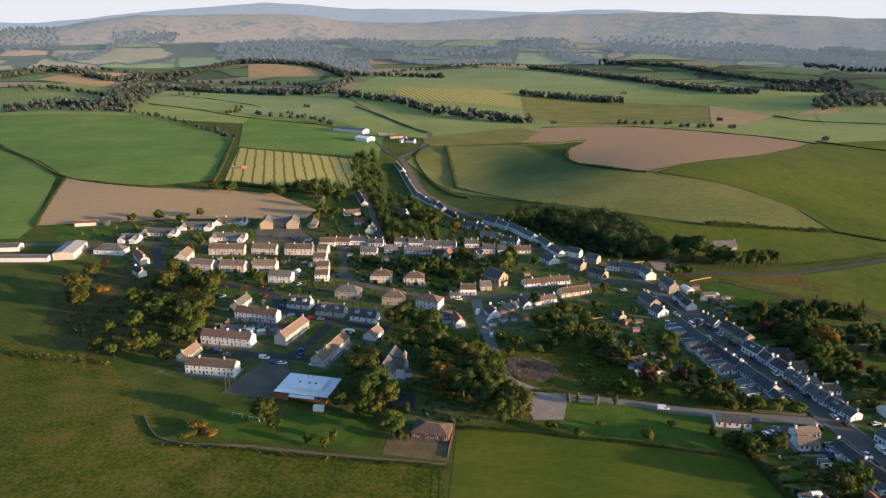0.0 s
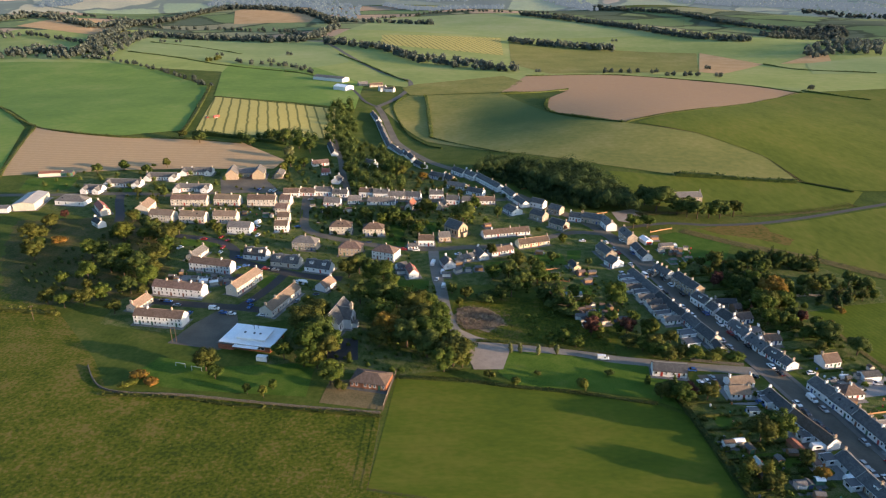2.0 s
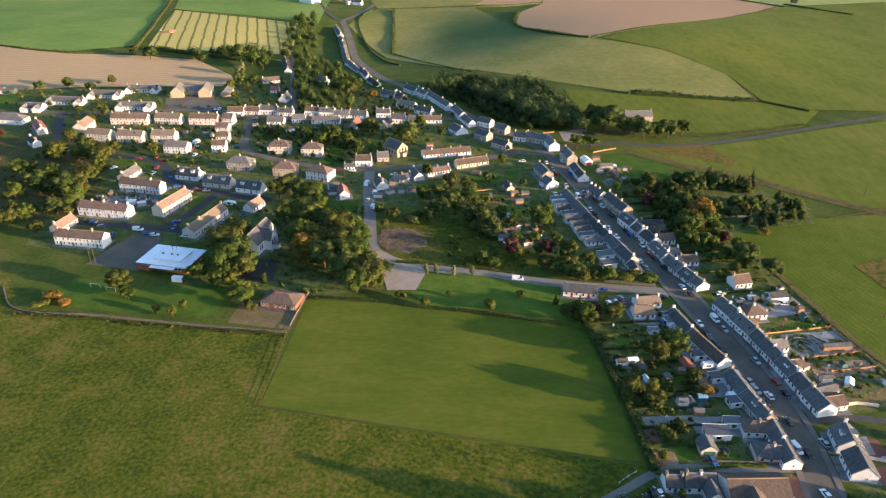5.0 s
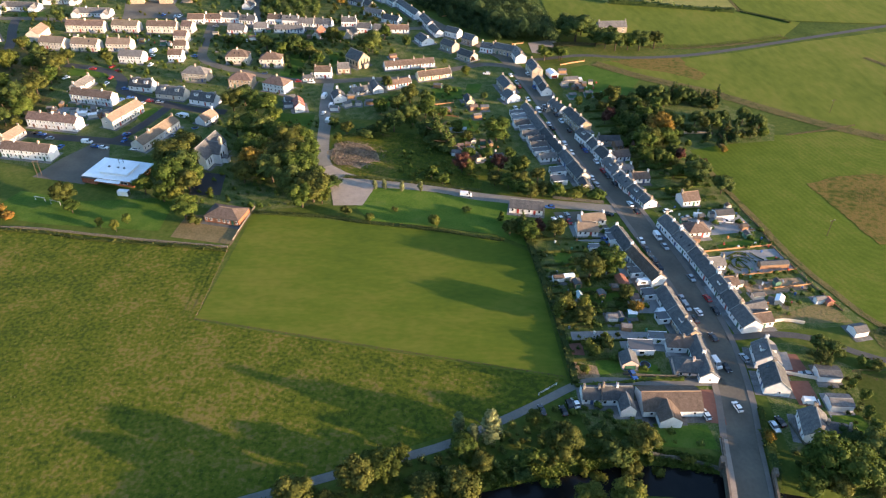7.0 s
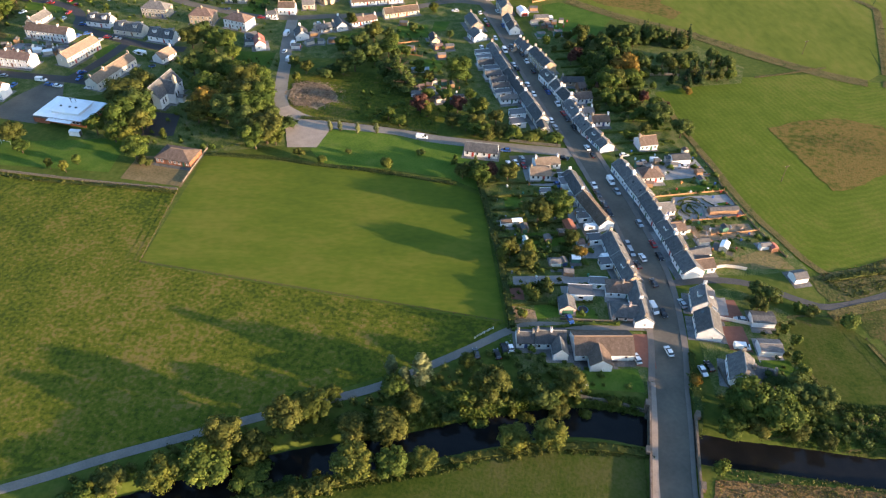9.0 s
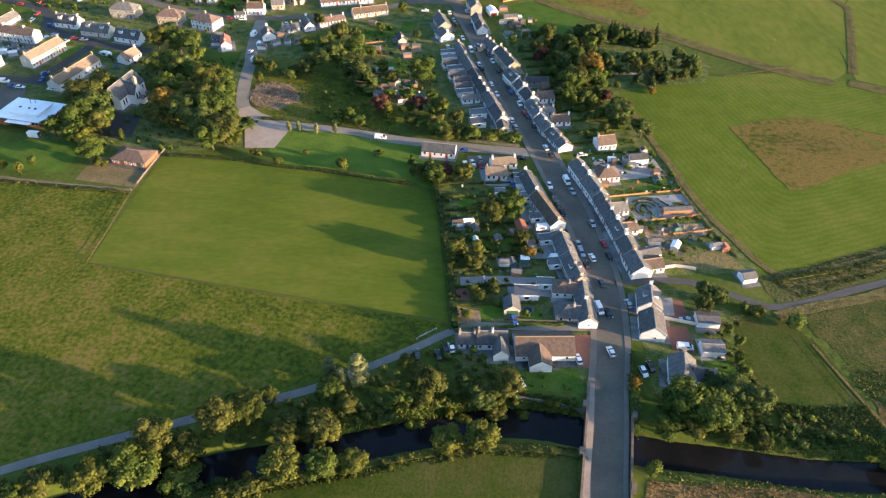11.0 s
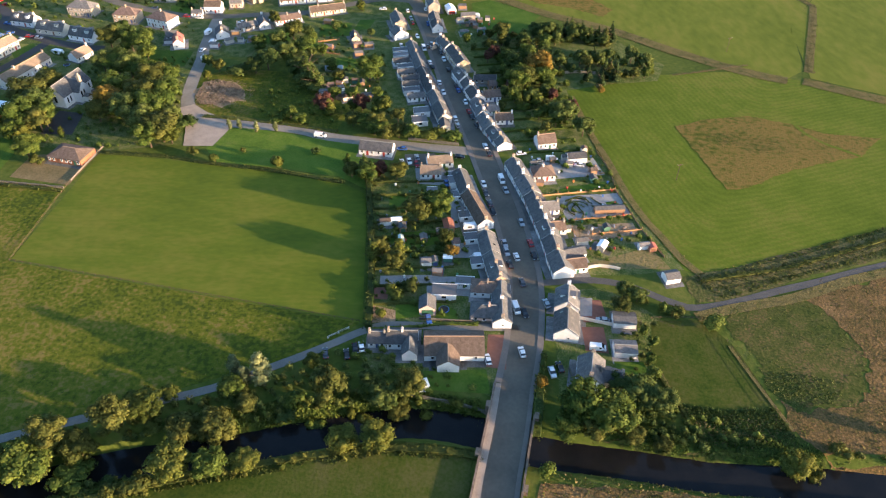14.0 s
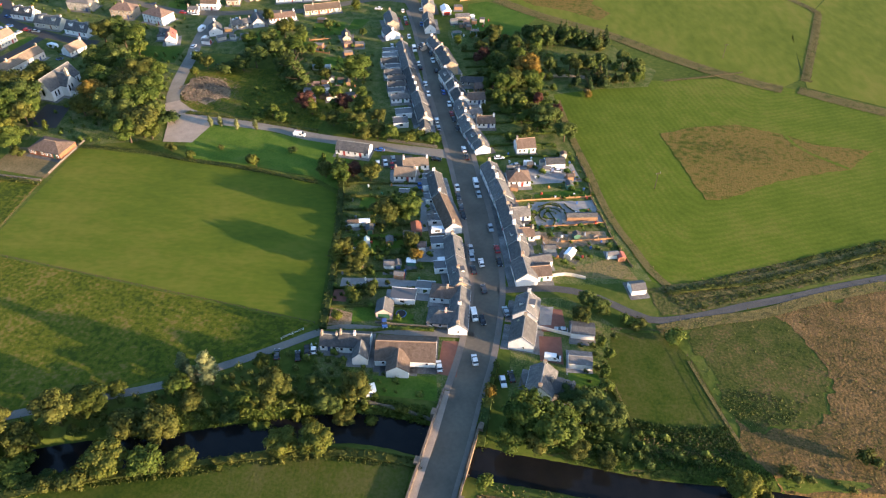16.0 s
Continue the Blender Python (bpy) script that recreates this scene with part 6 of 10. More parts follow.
tree(-38.0, 289.8, 16.1, "olive", "round", "church", 1.34)
tree(-34.3, 271.6, 14.7, "green", "round", "church", 1.23)
tree(-25.1, 274.1, 12.1, "green", "round", "church", 1.23)
tree(-31.5, 282.2, 14.7, "dark", "round", "church", 1.23)
tree(-41.1, 315.0, 8.0, "yellow", "round", "church", 1.12)
tree(-15.6, 266.9, 4.9, "yellow", "tall", "church", 1.54)
tree(-28.8, 261.2, 8.0, "yellow", "round", "church", 1.01)
tree(-23.0, 257.4, 6.7, "green", "round", "church", 1.12)
tree(-26.3, 353.9, 12.1, "olive", "round", "church", 1.23)
tree(-21.1, 359.1, 12.1, "dark", "round", "church", 1.23)
tree(-12.9, 348.6, 10.8, "green", "round", "church", 1.23)
tree(-6.8, 348.7, 12.1, "green", "round", "church", 1.12)
tree(-1.9, 339.4, 9.4, "green", "round", "church", 1.12)
tree(-16.7, 322.0, 12.1, "dark", "round", "church", 1.23)
tree(-10.9, 323.3, 13.4, "green", "round", "church", 1.23)
tree(-3.7, 321.0, 13.4, "dark", "round", "church", 1.23)
tree(2.1, 318.1, 12.1, "green", "round", "church", 1.23)
tree(-5.1, 300.8, 13.4, "green", "round", "church", 1.34)
tree(-1.0, 286.7, 13.4, "orange", "round", "church", 1.23)
tree(-3.6, 279.2, 10.8, "olive", "round", "church", 1.23)
tree(7.4, 312.7, 13.4, "green", "round", "church", 1.23)
tree(12.6, 309.3, 13.4, "olive", "round", "church", 1.34)
tree(17.8, 312.5, 12.1, "green", "round", "church", 1.12)
tree(13.2, 291.1, 14.7, "olive", "round", "church", 1.34)
tree(20.7, 282.3, 14.7, "green", "round", "church", 1.34)
tree(22.6, 295.8, 13.4, "green", "round", "church", 1.23)
tree(18.4, 270.4, 13.4, "dark", "round", "church", 1.23)
tree(29.9, 263.4, 14.7, "olive", "round", "church", 1.34)
tree(25.8, 259.0, 12.1, "green", "round", "church", 1.23)
tree(33.8, 262.4, 8.0, "yellow", "round", "church", 1.23)
tree(9.1, 279.7, 13.4, "dark", "round", "church", 1.34)
tree(28.9, 278.5, 9.4, "dark", "round", "church", 1.23)
tree(34.5, 277.3, 5.8, "dark", "bush", "church", 1.43)
tree(-21.2, 248.6, 10.8, "green", "round", "church", 1.12)
tree(-16.5, 246.6, 4.6, "olive", "bush", "church", 1.10)
tree(37.4, 328.0, 7.3, "olive", "round", "garden", 1.12)
tree(34.0, 319.4, 4.9, "yellow", "round", "garden", 1.12)
tree(30.3, 334.4, 6.1, "dark", "round", "garden", 1.23)
tree(53.0, 351.9, 8.5, "green", "round", "garden", 1.34)
tree(61.4, 331.0, 11.0, "dark", "round", "garden", 1.34)
tree(55.9, 327.1, 8.5, "dark", "round", "garden", 1.34)
tree(49.0, 325.6, 5.8, "dark", "bush", "garden", 1.65)
tree(69.0, 342.5, 9.8, "dark", "round", "garden", 1.23)
tree(68.3, 364.6, 11.0, "olive", "round", "garden", 1.01)
tree(78.9, 357.6, 8.5, "green", "round", "garden", 1.01)
tree(83.1, 318.8, 18.3, "dark", "cone", "garden", 1.65)
tree(88.1, 312.0, 14.6, "dark", "cone", "garden", 1.76)
tree(77.4, 323.8, 9.8, "dark", "round", "garden", 1.23)
tree(113.3, 322.0, 12.2, "green", "round", "garden", 1.34)
tree(95.3, 290.7, 9.8, "copper", "round", "garden", 1.12)
tree(98.4, 288.2, 8.5, "yellow", "tall", "garden", 1.65)
tree(112.5, 292.3, 8.5, "copper", "round", "garden", 1.12)
tree(122.0, 289.1, 9.8, "yellow", "round", "garden", 1.12)
tree(109.9, 278.9, 7.3, "olive", "round", "garden", 1.34)
tree(115.9, 276.5, 7.3, "green", "round", "garden", 1.23)
tree(121.1, 276.5, 8.5, "olive", "round", "garden", 1.23)
tree(123.8, 269.4, 7.3, "green", "round", "garden", 1.23)
tree(129.7, 281.8, 7.3, "olive", "round", "garden", 1.23)
tree(81.0, 284.5, 6.1, "green", "round", "garden", 1.23)
tree(86.1, 279.5, 6.1, "green", "round", "garden", 1.34)
tree(76.3, 282.8, 4.6, "green", "bush", "garden", 1.32)
tree(55.8, 274.5, 5.5, "pale", "tall", "garden", 1.32)
tree(60.1, 274.6, 5.5, "pale", "tall", "garden", 1.32)
tree(68.0, 272.8, 5.5, "pale", "tall", "garden", 1.32)
tree(76.3, 273.0, 5.5, "pale", "tall", "garden", 1.32)
tree(180.2, 367.7, 11.0, "olive", "round", "garden", 1.01)
tree(197.7, 329.8, 12.2, "orange", "round", "garden", 1.34)
tree(182.6, 335.3, 11.0, "dark", "cone", "garden", 1.43)
tree(191.6, 343.7, 9.8, "green", "round", "garden", 1.12)
tree(185.1, 312.8, 12.2, "green", "round", "garden", 1.23)
tree(197.4, 319.9, 9.8, "green", "round", "garden", 1.12)
tree(202.6, 359.5, 8.5, "green", "round", "garden", 1.12)
tree(201.5, 304.4, 6.1, "copper", "round", "garden", 1.12)
tree(203.0, 284.0, 11.0, "dark", "round", "garden", 1.34)
tree(225.4, 313.5, 3.4, "orange", "bush", "garden", 1.10)
tree(200.2, 290.0, 5.8, "green", "bush", "garden", 1.32)
tree(149.2, 214.6, 12.2, "green", "round", "garden", 1.23)
tree(141.6, 211.7, 12.2, "olive", "round", "garden", 1.12)
tree(125.0, 240.5, 7.0, "copper", "round", "garden", 1.23)
tree(132.0, 238.8, 8.5, "olive", "round", "garden", 1.12)
tree(118.8, 242.0, 11.0, "dark", "cone", "garden", 1.5)
tree(120.1, 236.2, 9.8, "green", "round", "garden", 1.12)
tree(125.4, 268.4, 7.3, "olive", "round", "garden", 1.34)
tree(119.9, 272.2, 7.3, "green", "round", "garden", 1.34)
tree(130.8, 269.8, 7.3, "olive", "round", "garden", 1.23)
tree(136.4, 268.3, 7.3, "green", "round", "garden", 1.23)
tree(146.0, 269.5, 5.8, "yellow", "bush", "garden", 1.43)
tree(155.5, 267.1, 5.8, "green", "bush", "garden", 1.32)
tree(127.0, 189.3, 8.5, "yellow", "tall", "garden", 1.76)
tree(129.7, 192.8, 7.9, "olive", "round", "garden", 1.01)
tree(135.7, 192.3, 7.9, "yellow", "tall", "garden", 1.76)
tree(134.4, 185.7, 8.5, "olive", "round", "garden", 1.01)
tree(152.2, 199.1, 7.3, "olive", "round", "garden", 1.01)
tree(154.3, 191.9, 5.5, "orange", "round", "garden", 1.12)
tree(135.2, 172.2, 4.6, "yellow", "bush", "garden", 1.21)
tree(139.2, 174.0, 4.6, "olive", "bush", "garden", 1.32)
tree(132.6, 162.9, 3.4, "yellow", "bush", "garden", 1.21)
tree(141.4, 178.4, 2.8, "green", "bush", "garden", 1.10)
tree(113.7, 239.6, 7.3, "olive", "round", "garden", 1.12)
tree(32.5, 103.4, 11.0, "yellow", "round", "river", 1.25)
tree(43.3, 106.4, 12.2, "green", "round", "river", 1.25)
tree(20.8, 100.9, 8.5, "olive", "round", "river", 1.25)
tree(14.4, 96.3, 9.8, "green", "round", "river", 1.25)
tree(211.9, 173.8, 6.1, "dark", "round", "garden", 1.23)
tree(215.9, 171.8, 6.1, "dark", "round", "garden", 1.23)
tree(218.2, 171.1, 3.4, "yellow", "bush", "garden", 1.21)
tree(209.5, 166.6, 6.1, "olive", "round", "garden", 1.23)
tree(224.4, 166.9, 4.1, "green", "bush", "garden", 1.43)
tree(236.8, 161.8, 4.1, "green", "bush", "garden", 1.54)
tree(227.6, 166.0, 3.4, "olive", "bush", "garden", 1.32)
tree(209.4, 294.5, 6.1, "copper", "round", "garden", 1.12)
tree(211.5, 273.6, 9.8, "dark", "round", "garden", 1.23)
tree(188.7, 272.8, 4.6, "green", "bush", "garden", 1.43)
tree(-211.7, 375.9, 13.4, "olive", "round", "estate", 1.12)
tree(-222.7, 404.2, 11.0, "olive", "round", "estate", 1.12)
tree(-209.2, 401.2, 5.8, "orange", "bush", "estate", 1.43)
tree(-178.8, 377.6, 12.2, "green", "round", "estate", 1.23)
tree(-167.6, 348.4, 11.0, "green", "round", "estate", 1.23)
tree(-172.2, 405.6, 12.2, "yellow", "round", "estate", 1.12)
tree(-160.0, 359.0, 13.4, "dark", "round", "estate", 1.23)
tree(-157.9, 371.8, 12.2, "green", "round", "estate", 1.23)
tree(-142.1, 353.7, 13.4, "dark", "round", "estate", 1.23)
tree(-136.9, 367.2, 13.4, "olive", "round", "estate", 1.23)
tree(-131.9, 340.7, 12.2, "green", "round", "estate", 1.12)
tree(-229.3, 431.6, 8.5, "olive", "round", "estate", 1.12)
tree(-228.3, 446.0, 6.1, "copper", "round", "estate", 1.12)
tree(-179.8, 344.0, 7.3, "green", "round", "estate", 1.23)
tree(-175.0, 319.8, 8.5, "olive", "round", "estate", 1.23)
tree(-165.0, 316.7, 8.5, "green", "round", "estate", 1.23)
tree(-155.8, 318.5, 9.8, "olive", "round", "estate", 1.23)
tree(-149.8, 324.9, 9.8, "green", "round", "estate", 1.23)
tree(-137.1, 310.2, 8.5, "olive", "round", "estate", 1.12)
tree(-138.3, 333.0, 9.8, "dark", "round", "estate", 1.12)
tree(-152.0, 405.3, 9.8, "olive", "round", "estate", 1.12)
tree(-166.5, 426.9, 8.5, "dark", "round", "estate", 1.23)
tree(-75.9, 258.8, 11.0, "olive", "round", "school", 1.23)
tree(-70.2, 252.8, 6.1, "green", "round", "school", 1.34)
tree(-44.4, 267.9, 9.8, "green", "round", "school", 1.06)
tree(-34.9, 301.6, 12.1, "olive", "round", "church", 1.34)
tree(-35.3, 280.0, 12.1, "green", "round", "church", 1.34)
tree(-34.7, 262.3, 9.4, "green", "round", "church", 1.12)
tree(-25.7, 270.3, 12.1, "olive", "round", "church", 1.23)
tree(-54.0, 241.8, 4.9, "yellow", "round", "school", 0.90)
tree(-46.8, 239.4, 5.5, "yellow", "round", "school", 0.90)
tree(-44.3, 245.0, 4.9, "green", "round", "school", 1.01)
tree(-101.6, 252.6, 4.0, "orange", "bush", "school", 1.76)
tree(-95.5, 247.8, 3.4, "orange", "bush", "school", 1.76)
tree(-104.2, 246.5, 3.4, "yellow", "bush", "school", 1.65)
tree(0.3, 335.0, 3.4, "green", "bush", "church", 1.10)
tree(175.3, 464.9, 18.3, "dark", "round", "field", 1.57)
tree(170.3, 476.8, 14.6, "dark", "round", "field", 1.34)
tree(187.5, 457.3, 13.4, "dark", "round", "field", 1.12)
tree(193.2, 453.5, 12.2, "dark", "round", "field", 1.12)
tree(198.8, 449.4, 13.4, "dark", "round", "field", 1.12)
tree(207.4, 451.3, 12.2, "green", "round", "field", 1.12)
tree(214.7, 450.7, 13.4, "dark", "round", "field", 1.12)
tree(225.1, 453.8, 12.2, "olive", "round", "field", 1.12)
tree(-7.7, 438.4, 12.2, "dark", "round", "garden", 1.23)
tree(-25.4, 440.1, 11.0, "dark", "round", "garden", 1.23)
tree(-14.6, 433.5, 9.8, "green", "round", "garden", 1.12)
tree(-53.4, 452.6, 6.1, "olive", "round", "garden", 1.46)
tree(-45.2, 449.4, 6.1, "green", "round", "garden", 1.46)
tree(3.0, 429.3, 8.5, "olive", "round", "garden", 1.12)
tree(9.6, 419.2, 8.5, "green", "round", "garden", 1.12)
tree(13.9, 458.5, 11.0, "olive", "round", "garden", 1.12)
tree(39.3, 443.7, 13.4, "dark", "round", "garden", 1.46)
tree(47.8, 465.5, 9.8, "green", "round", "garden", 1.12)
tree(-104.7, 554.9, 8.5, "yellow", "round", "garden", 1.12)
tree(-101.9, 572.6, 11.0, "dark", "round", "garden", 1.23)
tree(-91.0, 575.1, 8.5, "green", "round", "garden", 1.23)
tree(-48.9, 547.4, 12.2, "dark", "round", "garden", 1.23)
tree(-37.2, 526.4, 6.1, "yellow", "round", "garden", 1.12)
tree(-12.9, 546.1, 13.4, "green", "round", "garden", 1.12)
tree(-24.1, 586.1, 12.2, "dark", "round", "garden", 1.12)
tree(-5.1, 559.9, 11.0, "dark", "round", "garden", 1.23)
tree(10.0, 537.2, 7.3, "orange", "round", "garden", 1.12)
tree(-199.3, 495.4, 6.1, "olive", "round", "estate", 1.34)
tree(-183.6, 497.5, 7.3, "dark", "round", "estate", 1.34)
tree(-179.6, 472.7, 7.3, "olive", "round", "estate", 1.12)
tree(-180.4, 439.2, 8.5, "olive", "round", "estate", 1.12)
tree(-159.0, 415.2, 9.8, "dark", "round", "estate", 1.23)
tree(-142.6, 396.7, 11.0, "olive", "round", "estate", 1.12)
tree(-171.3, 407.7, 11.0, "yellow", "round", "estate", 1.12)
tree(-250.7, 543.4, 8.5, "dark", "round", "estate", 1.34)
tree(-233.5, 554.6, 8.5, "green", "round", "estate", 1.23)
tree(-211.4, 544.9, 8.5, "dark", "round", "estate", 1.12)
tree(-202.4, 564.0, 8.5, "olive", "round", "estate", 0.90)
tree(-118.2, 419.2, 7.3, "olive", "round", "estate", 1.12)
tree(89.1, 378.0, 6.1, "dark", "round", "garden", 1.12)
tree(54.7, 384.7, 8.5, "olive", "round", "garden", 0.90)
tree(62.1, 355.0, 9.8, "dark", "round", "garden", 1.23)
tree(77.2, 347.7, 9.8, "green", "round", "garden", 1.23)
tree(100.4, 406.3, 6.1, "yellow", "round", "garden", 1.12)
tree(116.4, 333.3, 7.3, "green", "round", "garden", 1.12)
tree(150.6, 431.0, 9.8, "green", "round", "garden", 1.34)
tree(159.8, 431.1, 9.8, "green", "round", "garden", 1.23)
tree(63.1, 450.3, 8.5, "dark", "round", "garden", 0.90)
tree(-125.0, 654.3, 14.6, "dark", "round", "field", 1.46)
tree(-107.0, 636.8, 13.4, "green", "round", "field", 1.23)
tree(-94.5, 623.2, 12.2, "dark", "round", "field", 1.12)
tree(-108.5, 601.5, 11.0, "pale", "round", "field", 1.12)
tree(-152.4, 639.8, 8.5, "dark", "round", "field", 1.57)
tree(-201.5, 646.0, 11.0, "dark", "round", "field", 1.46)
tree(-222.3, 660.6, 8.5, "olive", "round", "field", 1.34)
wood([(53, 545), (81, 547), (110, 506), (131, 472), (157, 457), (159, 490), (146, 533), (124, 557), (84, 570), (64, 564)], 6, (11.0, 17.25), "deep", "dark mixed wood beside the village", 11, 620, 0.66)
grove([(170, 373), (198, 369), (205, 330), (200, 310), (207, 295), (196, 271), (188, 289), (180, 323)], 7.5, (4.5, 8), ("dark","green","olive","green"), ("round","bush","round"), "garden", 14)
wood([(-109, 843), (-87, 864), (-64, 730), (-62, 679), (-34, 643), (-11, 590), (-3, 551), (-8, 498), (-27, 498), (-42, 502), (-54, 577), (-87, 678)], 9.5, (6.0, 12.0), "dark", "dark garden trees along the street", 15, 430, 0.62)
grove([(126, 213), (145, 211), (154, 205), (154, 190), (140, 186), (131, 183)], 5, (1.5, 3), ("green","olive","green","yellow"), ("bush",), "garden", 17)
grove([(113, 128), (132, 126), (157, 130), (144, 131), (118, 131), (101, 124)], 4, (1.6, 3.2), ("olive","yellow","green"), ("bush",), "river", 18)
grove([(52, 112), (71, 117), (84, 114), (78, 107), (64, 103), (50, 100)], 5, (2, 4), ("olive","green","dark"), ("bush","round"), "river", 19)
grove([(192, 118), (215, 114), (237, 109), (214, 108), (195, 113)], 5, (1.6, 3.5), ("olive","yellow","green"), ("bush",), "river", 20)
# bank thickets
wood([(10, 102), (40, 113), (66, 123), (86, 131), (88, 118), (60, 108), (30, 99), (8, 94)], 3.0, (1.6, 4.0), "olive", "scrub and saplings on the river bank", 61, 110, 0.42)
wood([(56, 106), (66, 112), (84, 120), (88, 115), (76, 109), (60, 102)], 2.2, (0.8, 2.6), "dark", "brambles at the water's edge", 67, 90, 0.4)
wood([(86, 131), (104, 140), (118, 148), (128, 150), (140, 141), (146, 131), (136, 130), (118, 125), (100, 119), (88, 117)], 3.4, (1.2, 3.4), "dark", "scrub and brambles on the river bank", 62, 110, 0.42)
wood([(100, 121), (118, 127), (138, 130), (162, 129), (163, 126), (140, 127), (120, 123), (102, 118)], 2.2, (0.8, 1.9), "green", "nettles above the water", 63, 70, 0.36)
wood([(57, 111), (64, 116), (73, 119), (72, 113.5), (62, 109)], 2.0, (1.6, 3.4), "dark", "bushes above the dark water", 68, 100, 0.42)
wood([(184, 121), (200, 118.5), (214, 115), (228, 112.5), (226, 109.5), (205, 112), (186, 115.5)], 1.9, (0.8, 2.0), "dark", "nettles and scrub along the river", 70, 80, 0.36)
wood([(60, 97), (80, 103), (100, 107.5), (122, 113), (140, 115), (140, 112.5), (122, 110), (100, 105), (80, 100), (60, 94)], 2.4, (0.7, 1.8), "olive", "scrub along the river meadow", 64, 70, 0.36)
wood([(186, 130), (200, 131), (216, 127), (224, 121), (238, 118), (236, 114), (212, 114), (196, 116), (186, 119)], 2.8, (1.4, 3.6), "dark", "scrub below the riverside garden", 65, 110, 0.42)
wood([(255, 118), (300, 108), (350, 100), (350, 94), (300, 101), (258, 108)], 3.4, (0.8, 2.4), "olive", "scrub along the river", 66, 70, 0.4)
# street wood
belt([(-161, 656), (-149, 662), (-136, 675), (-125, 683), (-109, 673), (-94, 652)], 14, 7.0, (7.0, 13.0), "dark", "dark trees along the hay field", 69, 260, 0.8)
wood([(62, 543), (84, 514), (102, 486), (120, 466), (135, 468), (110, 506), (81, 549)], 5.5, (5.0, 9.0), "deep", "garden trees below the dark wood", 19, 420, 0.6)
wood([(189, 374), (212, 379), (238, 382), (244, 369), (216, 367), (190, 366)], 6.5, (2.5, 7.0), "dark", "dense understorey of the dark wood", 23, 380, 0.55)
wood([(258, 345), (252, 328), (215, 320), (192, 302), (178, 330), (170, 352), (196, 357), (235, 351)], 7.0, (2.0, 5.5), "green", "mixed understorey of the dark wood", 24, 380, 0.55)
for x, y, h, w in ((233.6, 323.8, 14.0, 1.0), (226.5, 319.0, 9.5, 1.2), (239.5, 369.5, 13.0, 1.1), (229.0, 327.5, 11.0, 1.2), (182.8, 364.0, 14.0, 0.9), (195.0, 347.0, 13.0, 1.0), (221.0, 325.5, 10.0, 1.2), (216.0, 375.5, 12.0, 1.1)):
    tree(x, y, h, "deep", "cone", "wood", w)
# extra
tree(180.2, 363.3, 11.6, "olive", "tall", "wood", 1.50)
tree(175.6, 347.7, 7.4, "copper", "round", "wood", 1.00)
tree(172.1, 342.9, 6.3, "copper", "round", "wood", 1.00)
tree(179.8, 347.4, 9.5, "dark", "cone", "wood", 1.00)
tree(182.6, 339.1, 9.5, "dark", "round", "wood", 1.00)
tree(185.4, 334.8, 9.5, "dark", "round", "wood", 1.00)
tree(193.1, 350.1, 11.6, "olive", "cone", "wood", 1.10)
tree(191.6, 360.6, 8.4, "dark", "round", "wood", 1.00)
tree(201.6, 353.4, 7.4, "green", "round", "wood", 1.00)
tree(193.7, 338.8, 8.4, "dark", "round", "wood", 1.00)
tree(189.2, 315.9, 11.6, "olive", "round", "wood", 1.10)
tree(187.5, 323.9, 9.5, "green", "round", "wood", 1.00)
tree(199.4, 322.6, 8.4, "green", "round", "wood", 1.00)
tree(202.5, 370.3, 9.5, "dark", "round", "wood", 1.00)
tree(207.1, 372.1, 10.5, "dark", "round", "wood", 1.00)
tree(211.8, 368.0, 10.5, "dark", "cone", "wood", 1.20)
tree(219.5, 380.8, 10.5, "dark", "cone", "wood", 1.20)
tree(219.0, 369.8, 10.5, "dark", "round", "wood", 1.00)
tree(224.4, 375.8, 10.5, "dark", "cone", "wood", 1.20)
tree(224.3, 368.5, 9.5, "dark", "round", "wood", 1.00)
tree(227.7, 366.7, 11.6, "dark", "cone", "wood", 1.20)
tree(232.9, 371.7, 9.5, "dark", "cone", "wood", 1.20)
tree(235.8, 365.0, 11.6, "olive", "cone", "wood", 1.30)
tree(233.6, 363.6, 7.4, "dark", "round", "wood", 1.00)
tree(198.2, 373.6, 8.4, "dark", "round", "wood", 1.00)
tree(209.0, 364.7, 7.4, "dark", "round", "wood", 1.00)
tree(208.4, 336.9, 8.4, "dark", "round", "wood", 1.00)
tree(213.1, 331.4, 6.3, "dark", "round", "wood", 1.00)
tree(219.0, 340.6, 9.5, "dark", "round", "wood", 1.00)
tree(221.4, 335.6, 8.4, "olive", "round", "wood", 1.00)
tree(226.6, 345.4, 9.5, "dark", "cone", "wood", 1.20)
tree(228.4, 340.3, 8.4, "dark", "round", "wood", 1.00)
tree(232.5, 330.6, 10.5, "olive", "cone", "wood", 1.40)
tree(234.5, 324.4, 6.3, "olive", "round", "wood", 1.00)
tree(234.7, 344.4, 8.4, "dark", "round", "wood", 1.00)
tree(245.9, 344.9, 9.5, "dark", "round", "wood", 1.00)
tree(249.1, 341.1, 8.4, "dark", "cone", "wood", 1.30)
tree(252.2, 338.1, 8.4, "dark", "round", "wood", 1.00)
tree(240.1, 329.4, 6.3, "olive", "cone", "wood", 1.40)
tree(243.8, 327.1, 6.3, "olive", "round", "wood", 1.00)
tree(249.9, 328.6, 6.3, "green", "round", "wood", 1.00)
tree(183.2, 301.2, 9.5, "green", "round", "wood", 1.00)
tree(189.4, 299.8, 8.4, "dark", "round", "wood", 1.00)
tree(193.2, 298.3, 7.4, "green", "round", "wood", 1.00)
tree(184.9, 296.9, 5.2, "yellow", "round", "wood", 1.00)
